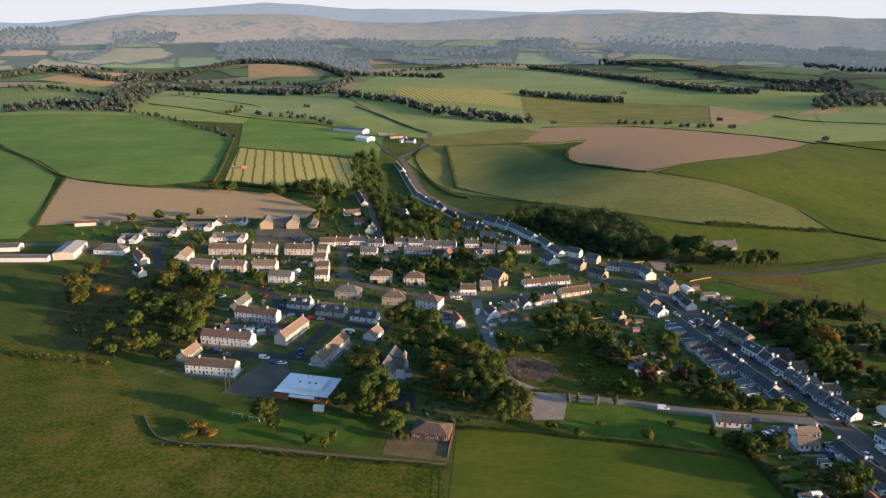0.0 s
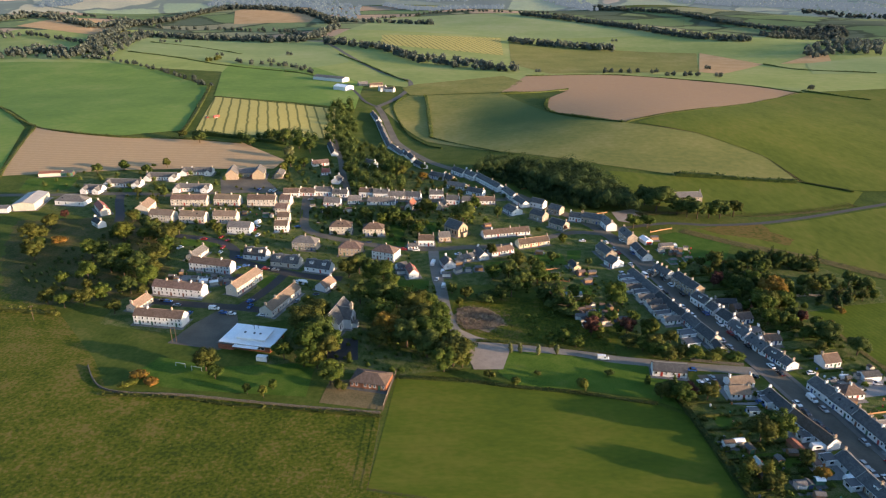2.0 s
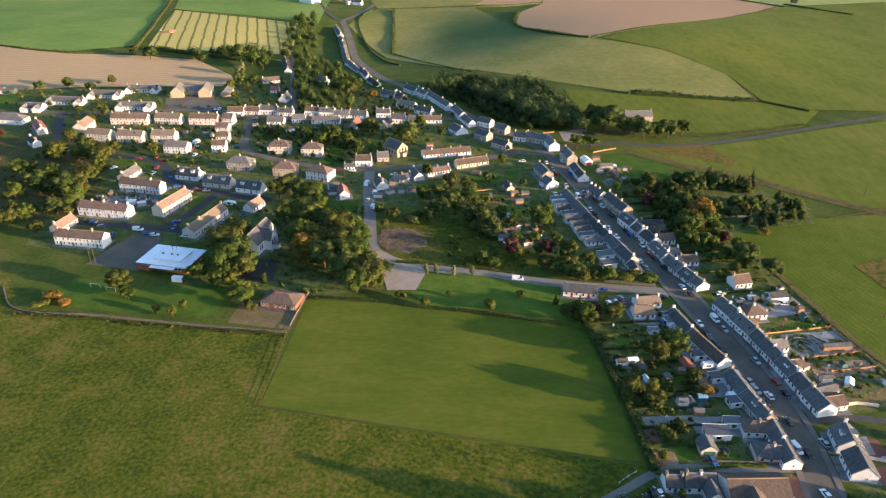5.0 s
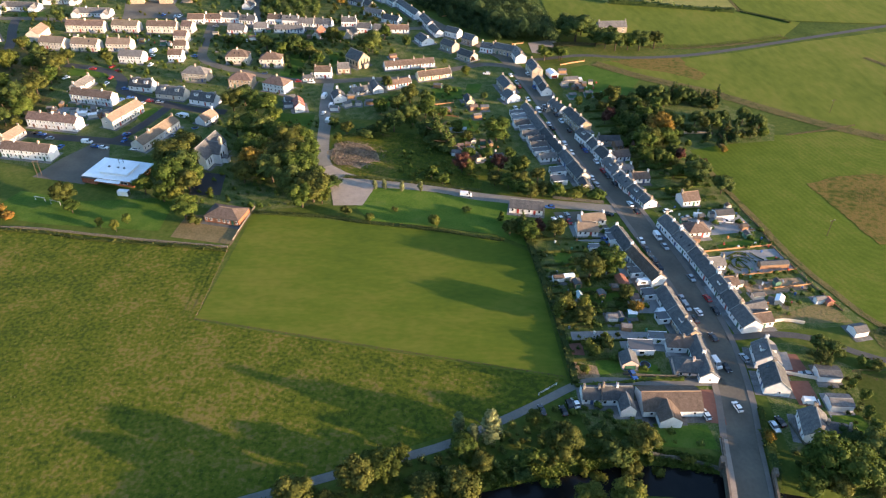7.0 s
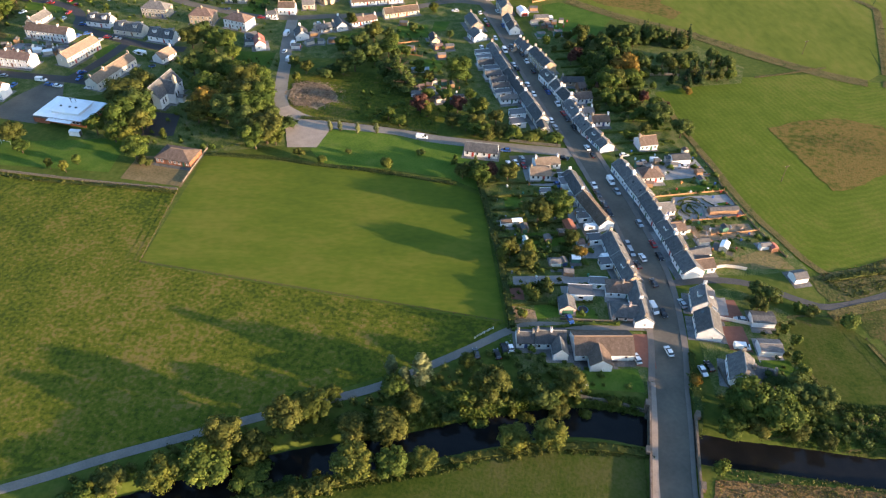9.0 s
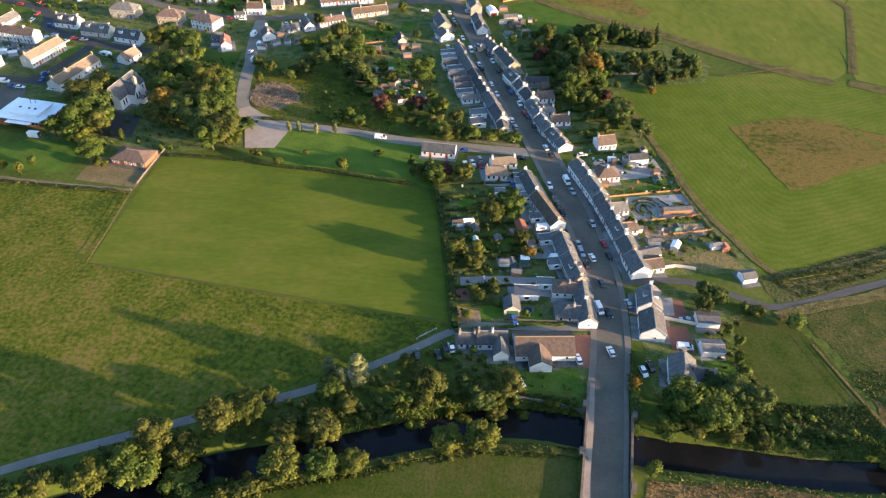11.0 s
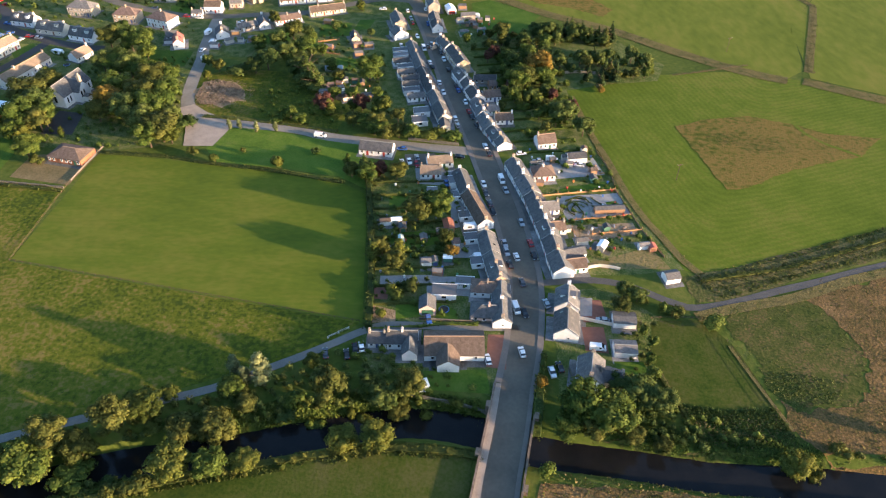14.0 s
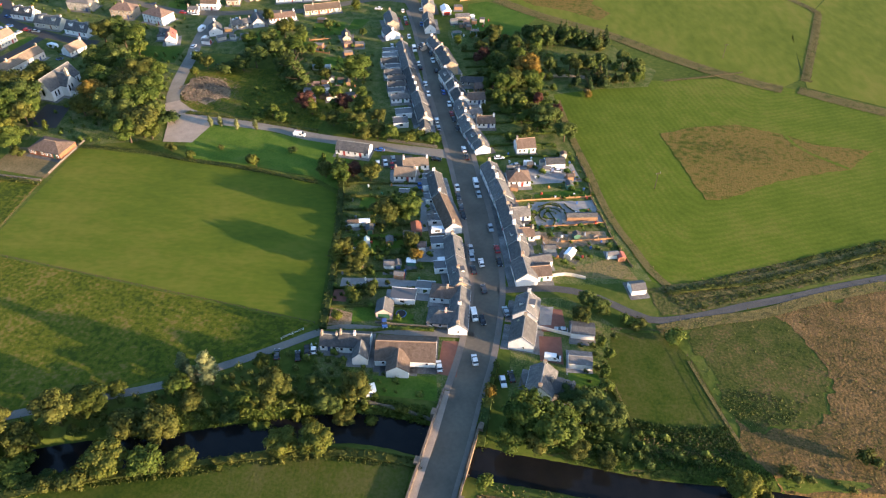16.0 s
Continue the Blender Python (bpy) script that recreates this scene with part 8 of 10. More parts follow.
car(127.5, 406.3, -78, "w")
car(130.0, 395.3, -78, "g")
car(131.2, 389.3, -78, "r")
car(134.5, 371.9, -78, "w")
car(137.9, 408.7, -78, "w")
car(139.9, 388.4, -78, "b")
car(142.7, 362.0, -78, "w")
car(147.7, 352.4, -78, "k")
car(149.4, 344.8, -78, "w")
car(142.4, 341.1, -78, "w")
car(143.7, 336.2, -78, "k")
car(151.9, 333.8, -78, "k")
car(147.6, 319.9, -78, "w")
car(149.7, 310.0, -78, "w")
car(155.8, 316.6, -78, "k")
car(156.9, 312.2, -78, "b")
car(160.2, 301.1, -78, "w")
car(161.7, 292.5, -78, "r")
car(163.0, 287.6, -78, "k")
car(155.4, 286.1, -78, "w")
car(156.6, 279.9, -78, "g")
car(165.1, 280.1, -78, "k")
car(168.5, 263.5, -78, "w")
car(169.9, 257.6, -78, "k")
car(175.5, 231.9, -78, "g")
car(166.9, 235.8, -78, "w")
car(167.6, 229.9, -78, "d")
car(169.0, 223.2, -78, "d")
car(170.0, 218.0, -78, "k")
car(180.3, 211.7, -78, "g")
car(157.3, 255.0, -8, "k")
car(132.8, 260.4, -8, "b")
car(136.4, 251.0, -78, "w")
car(139.4, 254.1, -78, "g")
car(133.4, 250.3, -78, "w")
car(139.5, 249.1, -78, "r")
car(152.0, 235.8, -78, "b")
car(207.0, 250.4, -6, "w")
car(173.4, 199.5, -78, "g")
car(173.9, 195.0, -78, "g")
car(174.7, 188.3, -78, "k")
car(177.3, 192.3, -78, "w")
car(182.8, 199.9, -78, "r")
car(183.6, 193.0, -78, "k")
car(178.4, 179.4, -78, "d")
car(178.2, 165.0, -78, "k")
car(185.7, 169.5, -78, "g")
car(176.2, 148.6, -78, "w")
car(147.1, 161.6, -78, "b")
car(184.7, 141.0, -78, "w")
car(187.2, 142.9, -78, "k")
car(203.1, 162.6, -6, "g")
car(116.1, 146.7, -78, "d")
car(122.6, 146.5, -78, "k")
car(124.9, 148.9, -78, "k")
car(126.8, 149.7, -78, "w")
car(165.6, 145.5, -78, "w")
car(22.3, 351.2, 80, "w")
car(-123.9, 408.4, -6, "r")
car(-107.4, 405.9, -6, "r")
car(-108.0, 395.0, 80, "r")
car(-107.4, 386.4, 80, "w")
car(-94.0, 379.8, -6, "b")
car(-74.8, 364.1, -6, "r")
car(-69.0, 362.6, -6, "g")
car(-115.3, 323.0, -6, "b")
car(-109.3, 318.7, -6, "g")
car(-118.7, 324.3, -6, "k")
car(-83.8, 311.0, -6, "b")
car(-79.2, 309.8, -6, "w")
car(-63.6, 308.7, -6, "w")
car(-49.2, 324.2, 80, "g")
car(-99.4, 420.2, 80, "w")
car(-96.2, 425.2, 80, "r")
car(-95.1, 430.3, 80, "w")
car(-91.6, 415.5, 80, "w")
car(-103.8, 506.0, 80, "w")
car(-100.9, 506.1, 80, "w")
car(-69.6, 430.7, -6, "b")
car(2.0, 393.7, -6, "r")
car(9.6, 392.0, -6, "w")
car(48.0, 389.8, -6, "w")
car(-71.9, 317.7, 80, "b")
car(-100.1, 309.6, 80, "b")
car(126.5, 360.6, -78, "w")
car(126.4, 393.1, -78, "r")
car(113.0, 408.3, -6, "w")
car(84.7, 405.3, -6, "w")
car(53.1, 392.4, -6, "k")
for x, y, turn, paint in (
    (-133.8, 394.3, 60, "w"),
    (-87.0, 368.0, 20, "b"),
    (-73.3, 323.9, 50, "b"),
    (-51.2, 330.9, 60, "g"),
    (-55.1, 323.8, 60, "g"),
    (-91.0, 364.6, 60, "b"),
    (-77.8, 360.0, 60, "g"),
    (-53.4, 346.3, -40, "w"),
    (-113.6, 412.0, 70, "r"),
    (-70.2, 486.3, 0, "g"),
    (-57.1, 440.0, 85, "g"),
    (-5.4, 380.5, -10, "r"),
    (8.6, 404.0, 70, "g"),
    (34.8, 386.5, 10, "w"),
    (-42.4, 458.6, 0, "w"),
    (-78.8, 425.6, 85, "w"),
    (-113.2, 508.9, 80, "b"),
):
    car(x, y, turn, paint)
van(138.7, 357.0, -78)
van(174.2, 238.9, -78)
van(175.5, 167.0, -78)
van(199.7, 150.8, -6)
van(96.5, 269.4, -8)
van(-89.4, 315.2, -6)
van(25.5, 360.5, 80)
van(196.0, 254.0, -6)
van(26.0, 342.3, 80)



def trailer(x, y, turn):
    e = empty("trailer", x, y, turn, float(land(x, y)) + 0.11)
    boxed("body", (-1.7, 1.2, -0.95, 0.95, 0.55, 1.7), plain("paint_orange", (0.55, 0.13, 0.02), 0.4), e)
    boxed("drawbar", (1.2, 2.3, -0.06, 0.06, 0.5, 0.6), LEAD, e)
    wheels(e, (-0.4,), 0.95, 0.33)
    tagged(e, "orange works trailer behind a white van", "trailer")


trailer(95.5, 270.2, 172)


def tractor(x, y, turn):
    e = empty("tractor", x, y, turn)
    red = plain("tractor_red", (0.42, 0.04, 0.02), 0.4)
    boxed("bonnet", (0.2, 2.3, -0.5, 0.5, 0.9, 1.7), red, e)
    boxed("cab", (-1.3, 0.2, -0.8, 0.8, 1.0, 2.8), PANE, e)
    boxed("cab_roof", (-1.4, 0.3, -0.9, 0.9, 2.8, 3.0), FRAME_WHITE, e)
    wheels(e, (-0.9,), 1.0, 0.9)
    wheels(e, (1.7,), 0.9, 0.55)
    tagged(e, "red tractor at work in the mown field", "tractor")
    f = empty("forage_wagon", x + 9, y + 4, turn + 20)
    boxed("body", (-3.2, 3.2, -1.2, 1.2, 1.0, 3.0), red, f)
    boxed("drawbar", (3.2, 4.6, -0.08, 0.08, 0.6, 0.8), LEAD, f)
    wheels(f, (-1.2, 0.4), 1.2, 0.55)
    tagged(f, "red forage wagon standing in the mown field", "trailer")


tractor(-228, 753, 20)


def caravan(x, y, turn):
    e = empty("caravan", x, y, turn)
    bm = bmesh.new()
    profile(bm, [(-2.6, 0.5, 0), (-2.7, 1.6, 0.3), (-2.3, 2.5, 1), (2.2, 2.5, 1), (2.7, 1.5, 0.3), (2.5, 0.5, 0)], 2.2, 0.1)
    part("body", bm, PAINTS["w"][1], e)
    for s in (-1, 1):
        boxed("window", (-1.2, 0.6, s * 1.1 - 0.03, s * 1.1 + 0.03, 1.3, 2.0), PANE, e)
    wheels(e, (-0.1,), 1.0, 0.33)
    tagged(e, "white touring caravan parked beside a house", "caravan", "caravans")


for q in ((161.2, 208.3, 5), (164.5, 191.5, 8), (95.3, 299.0, 10), (166.8, 399.0, 0), (-50.5, 345.0, -20), (-97, 437, 70), (20, 372, 80)):
    caravan(*q)


# ---- garden buildings ----
def garden_shed(x, y, turn, l, d, wall, roof):
    return building("garden_shed", "shed", x, y, turn, l, d, 2.0, 2.6, "gable", wall, roof, 1, False, "doors", group="garden sheds")


def extension(x, y, turn, l, d, h=2.7):
    """A flat-roofed rear extension."""
    e = empty("extension", x, y, turn)
    boxed("wall", (-l / 2, l / 2, -d / 2, d / 2, -0.6, h), WALLS["white"], e)
    top = boxed("roof", (-l / 2 - 0.15, l / 2 + 0.15, -d / 2 - 0.15, d / 2 + 0.15, h, h + 0.16), LEAD, e)
    boxed("kerb", (-l / 2 - 0.2, l / 2 + 0.2, -d / 2 - 0.22, -d / 2 - 0.05, h + 0.1, h + 0.26), FRAME_WHITE, top)
    boxed("kerb", (-l / 2 - 0.2, l / 2 + 0.2, d / 2 + 0.05, d / 2 + 0.22, h + 0.1, h + 0.26), FRAME_WHITE, top)
    add_window(e, pose(-l / 2, 0, 0.9, 0, 0, -90), "wide")
    add_window(e, pose(0, -d / 2, 0.9), "wide")
    tagged(e, "white flat-roofed rear extension of a cottage", "extension", "rear extensions")


def at_row(x, y, turn, along, off):
    a = radians(turn)
    return x + along * math.cos(a) - off * math.sin(a), y + along * math.sin(a) + off * math.cos(a)


for k in range(9):  # behind the upper west row
    px, py = at_row(138.6, 328, -77.5, -26 + 6.2 * k, -6.6 - (k * 37 % 5) * 0.4)
    if k in (2, 4, 5, 6, 8):
        merge(nearest(*at_row(138.6, 328, -77.5, -26 + 6.2 * k, 0)), building("terraced_cottage", "cottage", px, py, 12, 8.5, 4.2, 2.2, 3.7, "gable", "white", "slate", 1, False, "house", skews=True))
    else:
        extension(px, py, 12, 7.5, 4.0, 2.3 + 0.2 * (k % 3))
for k in range(5):  # behind the lower west row
    px, py = at_row(165.5, 211, -81, -30 + 13 * k, -5.6)
    extension(px, py, 9, 4.6, 4.0, 2.3)
for q in ((140, 290, 12, 7, 5, 2.4), (139.5, 282, 12, 6.5, 5.5, 2.4), (152, 173.2, -3, 8, 5, 2.6), (159, 178, -3, 6, 3.5, 2.4), (146.5, 229.5, 2, 4, 3, 2.2), (156, 236, 10, 6, 5, 2.6)):
    extension(*q)
rs = random.Random(77)
for q in ((129.5, 210.2, 10), (133.5, 211, 10), (151, 205, -4), (156, 199, 5), (145.5, 188.5, 5), (153, 190.5, 0), (149.5, 183.5, -6), (208.5, 198.5, 60), (223.5, 199, 10), (201.5, 201, 8), (105, 349, 12), (100, 369, 5), (-98, 344, 20), (-104, 346, 10), (-110, 350, -8), (-92, 349, 15), (-118, 345, 0), (-100, 351, 5), (-86, 352, 0), (40, 363, 0), (46, 365, 5), (35, 372, 10), (86, 318, 8), (92, 312, 20), (99, 316, -10), (-150, 455, 0), (-130, 455, 10), (-110, 455, -5), (-95, 452, 0), (-66, 470, 0), (10, 470, 0), (40, 460, 10), (158, 393, 10), (165, 391, 5), (170, 380, 0), (160, 377, 10)):
    garden_shed(q[0], q[1], q[2], rs.uniform(2.4, 4.5), rs.uniform(2, 3), rs.choice(("brown", "white", "greenpaint", "cream")), rs.choice(("grey", "brown", "grey", "slate", "white")))
# sheds behind the back road
for x, y, a, wall, roof in ((83.7, 388.3, -15, "brown", "grey"), (55.0, 433.5, 22, "brown", "brown"), (2.2, 360.0, 9, "white", "slate"), (27.6, 356.5, -4, "white", "grey"), (34.0, 361.8, 33, "cream", "grey"), (103.2, 359.4, 20, "brown", "brown"), (109.3, 359.5, 7, "brown", "slate"), (93.0, 307.4, -6, "white", "grey"), (99.5, 311.0, 31, "white", "grey"), (104.4, 302.8, 18, "cream", "brown"), (113.4, 304.6, 5, "brown", "slate"), (88.2, 356.3, -8, "brown", "grey"), (-55.4, 460.6, 29, "cream", "grey"), (-40.1, 463.2, 16, "white", "brown"), (159.4, 412.6, 3, "brown", "slate")):
    garden_shed(x, y, a, 4.5, 3.0, wall, roof)



def greenhouse(x, y, turn, l, d):
    e = empty("greenhouse", x, y, turn)
    bm = bmesh.new()
    profile(bm, [(-d / 2, 0, 0), (-d / 2, 1.6, 0), (0, 2.5, 0), (d / 2, 1.6, 0), (d / 2, 0, 0)], l)
    part("glazing", bm, glassy("greenhouse_glass", (0.30, 0.36, 0.36)), e)
    n = int(l / 1.2)
    for k in range(n + 1):
        bm = bmesh.new()
        yy = -l / 2 + l * k / n
        box(bm, -d / 2 - 0.03, -d / 2 + 0.03, yy - 0.03, yy + 0.03, 0, 1.6)
        box(bm, d / 2 - 0.03, d / 2 + 0.03, yy - 0.03, yy + 0.03, 0, 1.6)
        part("rib", bm, FRAME_WHITE, e)
    tagged(e, "glazed white-framed greenhouse in a back garden", "greenhouse")


greenhouse(94.2, 332.5, 95, 9, 3.2)
greenhouse(136, 200, 10, 4, 2.4)


def summerhouse(x, y):
    e = empty("summerhouse", x, y, 20)
    boxed("wall", (-1.4, 1.4, -1.4, 1.4, -0.2, 2.2), FRAME_WHITE, e)
    bm = bmesh.new()
    bmesh.ops.create_cone(bm, cap_ends=True, segments=4, radius1=2.4, radius2=0.1, depth=1.5, matrix=pose(0, 0, 2.95, 0, 0, 45))
    part("roof", bm, FRAME_WHITE, e)
    boxed("door", (-0.4, 0.4, -1.46, -1.4, 0, 1.9), DOOR_PAINTS[3], e)
    tagged(e, "small white summerhouse by the river bank", "summerhouse")


summerhouse(146.3, 134.8)
# front gables of the two riverside houses
for x, y, hx, hy, l, d, rf in ((153.5, 144.2, 155.4, 149.7, 7.0, 6.6, "brown"), (141.8, 147.6, 139.5, 152.0, 5.5, 4.6, "slate")):
    merge(nearest(hx, hy), building("house", "house", x, y, -89, l, d, 2.8, 5.0, "gable", "white", rf, 1, False, "none"))


# ---- walls, fences and poles ----
def fence(name, pts, gap, height, mat, label, rails=2, boards=False):
    e = empty(name, pts[0][0], pts[0][1], 0)
    inv = e.matrix_basis.inverted()
    c = flow(pts, gap)
    bm = bmesh.new()
    box(bm, -0.07, 0.07, -0.07, 0.07, -0.4, height)
    first = part("post", bm, mat, e)
    for k, p in enumerate(c):
        m = inv @ pose(p.x, p.y, ground_z(p.x, p.y))
        if k:
            again(first, m)
        else:
            first.matrix_local = m
    for r in range(rails):
        z = height * (0.45 + 0.45 * r / max(1, rails - 1))
        v, f = [], []
        for p in c:
            q = inv @ Vector((p.x, p.y, ground_z(p.x, p.y) + z))
            w = height * 0.48 if boards else 0.04
            v += [(q.x, q.y - 0.02, q.z - w), (q.x, q.y - 0.02, q.z + (0.04 if boards else w)), (q.x, q.y + 0.02, q.z + (0.04 if boards else w)), (q.x, q.y + 0.02, q.z - w)]
        for i in range(len(c) - 1):
            a, b = 4 * i, 4 * i + 4
            f += [(a, a + 1, b + 1, b), (a + 1, a + 2, b + 2, b + 1), (a + 2, a + 3, b + 3, b + 2), (a + 3, a, b, b + 3)]
        link("board_panel" if boards else "rail", v, f, mat, e)
    return tagged(e, label, "fence")


fence("fence", [(0, 186.5), (60, 174), (125, 160.5)], 4.0, 1.0, BARK, "weathered post and rail fence round the field")
fence("fence", [(264.9, 332.1), (280.9, 336.3), (306.1, 344.2)], 4.0, 1.0, BARK, "weathered post fence between mown fields")
fence("fence", [(115.9, 153.2), (119, 155.5), (122, 157.5)], 3.0, 1.1, FRAME_WHITE, "white painted field gate fence")
fence("fence", [(225.2, 160.5), (219, 164), (236, 164.5)], 4.0, 1.1, BARK, "weathered post fence round the paddock")
fence("fence", [(241, 155), (246, 135), (250, 122)], 4.0, 1.1, BARK, "weathered post fence between the fields")
GREY_BOARDS = material("silvered_boards", [(0.105, 0.090, 0.077), (0.155, 0.136, 0.118)], 1.5, 0.4, 0.9)
PANEL = material("orange_fence", [(0.30, 0.15, 0.06), (0.42, 0.23, 0.11)], 1.5, 0.4, 0.8)
for q in ([(190, 229), (204, 231.5), (219.3, 234)], [(195, 213.5), (209, 215.5), (223, 218)], [(206, 206), (216, 207.5), (225, 209)], [(84, 352), (95, 349)], [(160, 424), (168, 428), (176, 431)], [(86.1, 512.9), (95.2, 519.5)], [(132.5, 459), (140.3, 461.3)], [(81.6, 363.7), (92.5, 366.9)]):
    fence("panel_fence", q, 3.0, 1.6, PANEL, "orange-brown timber panel garden fence", 1, True)
for q in ([(219.3, 234), (223, 218), (225, 209), (230, 194)], [(216, 262), (219, 248), (219.5, 236)]):
    fence("panel_fence", q, 3.0, 1.4, WOODEN, "grey weathered timber garden fence", 1, True)
fence("fence", [(0, 186.5), (0.4, 195), (1.2, 220), (1.8, 233.7)], 4.0, 1.0, BARK, "thin post fence beside the playing field")
fence("panel_fence", [(1.8, 233.7), (2.9, 243), (5.4, 258.8)], 2.5, 1.8, GREY_BOARDS, "tall grey timber fence beside the pavilion", 1, True)
boundary("field_wall", [(1, 229), (-32, 233), (-77, 240), (-112, 244), (-128, 262)], DRYSTONE, 0.6, 1.0, "dry stone wall along the pasture", "wall")
boundary("garden_wall", [(190, 184), (199, 186.5), (206, 188.5), (213, 187)], WALLS["cream"], 0.35, 1.3, "cream rendered garden wall beside the lane", "wall", jitter=0.03)
boundary("garden_wall", [(195.5, 163.5), (203, 161.5), (209, 160)], WALLS["cream"], 0.35, 1.3, "pale rendered garden wall", "wall", jitter=0.03)
boundary("garden_wall", [(144, 162.2), (155, 161.4), (168, 161)], DRYSTONE, 0.4, 0.9, "low stone garden wall by the lane", "wall")
boundary("garden_wall", [(135, 268.5), (148, 266), (157, 264.5)], DRYSTONE, 0.5, 1.3, "stone garden wall along the lane", "wall")
boundary("garden_wall", [(140, 133), (150, 131.5), (158, 130), (166, 127.5)], DRYSTONE, 0.6, 0.8, "low stone wall above the river", "wall")
boundary("garden_wall", [(205, 331), (216, 333), (226, 332)], WALLS["tan"], 0.4, 1.4, "long sandstone garden wall", "wall")
boundary("garden_wall", [(190, 143), (193, 131), (205, 128), (213, 130)], DRYSTONE, 0.4, 0.8, "low stone garden wall", "wall")


def pole(x, y, h=8.0, twin=False):
    e = empty("telegraph_pole", x, y, 20)
    for s in ((-0.9, 0.9) if twin else (0,)):
        bm = bmesh.new()
        bmesh.ops.create_cone(bm, cap_ends=True, segments=8, radius1=0.16, radius2=0.1, depth=h + 0.6, matrix=pose(s, 0, h / 2 - 0.3))
        part("post", bm, BARK, e)
    boxed("crossarm", (-1.2, 1.2, -0.08, 0.08, h - 0.6, h - 0.42), BARK, e)
    for s in (-1, 0, 1):
        boxed("insulator", (s - 0.05, s + 0.05, -0.05, 0.05, h - 0.42, h - 0.2), LAMP_GLASS, e)
    tagged(e, "weathered wooden telegraph pole with crossarm", "pole", "telegraph poles")


pole(245.3, 241.3)
pole(-173.4, 303.2)
pole(-60.5, 286, 8, True)
pole(-98, 283, 8, True)
pole(300, 360)
pole(-217.5, 1114, 14)
pole(620, 1800, 40)


def goal(x, y, turn):
    e = empty("goal", x, y, turn)
    for s in (-1, 1):
        boxed("goalpost", (s * 2.4 - 0.06, s * 2.4 + 0.06, -0.06, 0.06, 0, 1.9), FRAME_WHITE, e)
    boxed("crossbar", (-2.46, 2.46, -0.06, 0.06, 1.9, 2.02), FRAME_WHITE, e)
    tagged(e, "small white goal frame on the school grass", "goal", "goals")


goal(-88, 262, -15)
goal(-80, 259, -15)

# ---- gardens and yards ----
field("village_gardens", [(-200, 440), (-150, 425), (-140, 300), (-100, 290), (-50, 305), (-20, 345), (22, 345), (70, 345), (105, 300), (128, 285), (150, 262), (160, 300), (135, 400), (115, 440), (70, 500), (20, 560), (-20, 590), (-90, 590), (-120, 555), (-280, 552), (-285, 480)], GARDEN, 0.035, "gardens and yards between the houses", "garden")
field("west_gardens", [(128, 161), (163, 161), (166, 190), (160, 250), (121, 246), (123, 209)], GARDEN, 0.04, "back gardens behind the street", "garden")
field("east_gardens", [(185, 185), (212, 184), (238, 188), (226, 215), (218, 252), (214, 285), (206, 335), (180, 372), (160, 400), (155, 380), (176, 270), (184, 225)], GARDEN, 0.045, "back gardens running to the field", "garden")
field("south_gardens", [(186, 131), (216, 132), (222, 165), (206, 178), (188, 176)], GARDEN, 0.04, "gardens and drives beside the bridge", "garden")
field("river_gardens", [(126, 156), (170, 157), (168, 131), (130, 131)], GARDEN, 0.04, "gardens above the river", "garden")
field("wooded_ground", [(-45, 345), (20, 345), (28, 300), (38, 262), (8, 256), (-26, 258), (-52, 262), (-45, 300)], GARDEN, 0.05, "shaded ground below the churchyard trees", "ground")
field("church_yard", [(-26, 288), (-14, 286), (-12, 268), (-26, 268)], TARMAC, 0.10, "dark tarmac forecourt of the church", "yard")
# ---- paved margins round the houses ----
MARGIN = material("yard_surface", [(0.093, 0.091, 0.088), (0.158, 0.153, 0.149), (0.241, 0.232, 0.223)], 0.35, 0.5, 0.9, island=0.4, contrast=1.3)


def build_margins():
    """Footways, drives and back yards laid round each house."""
    v, f = [], []
    for k, (o, l, d) in enumerate(FOOTPRINTS):
        m = o.inverted()
        c = m.translation
        if not (130 < c.y < 560 and -320 < c.x < 260):
            continue
        near = abs(c.x - (190 - (c.y - 150) * 0.18)) < 45 and c.y < 420
        bx, by = (0.5, 2.4) if near else (0.9, 2.0)
        lift = 0.05 + 0.004 * (k % 8)
        nx = max(2, int(l / 3))
        a = len(v)
        for i in range(nx + 1):
            for s in (-1, 0, 1):
                q = m @ Vector(((i / nx * 2 - 1) * (l + bx), s * (d + by), 0))
                v.append((q.x, q.y, ground_z(q.x, q.y) + lift))
        for i in range(nx):
            for s in (0, 1):
                p = a + 3 * i + s
                f.append((p, p + 3, p + 4, p + 1))
    tagged(link("pavement", v, f, MARGIN), "worn paving, drives and back yards round the houses", "paving", kind="structure")


build_margins()
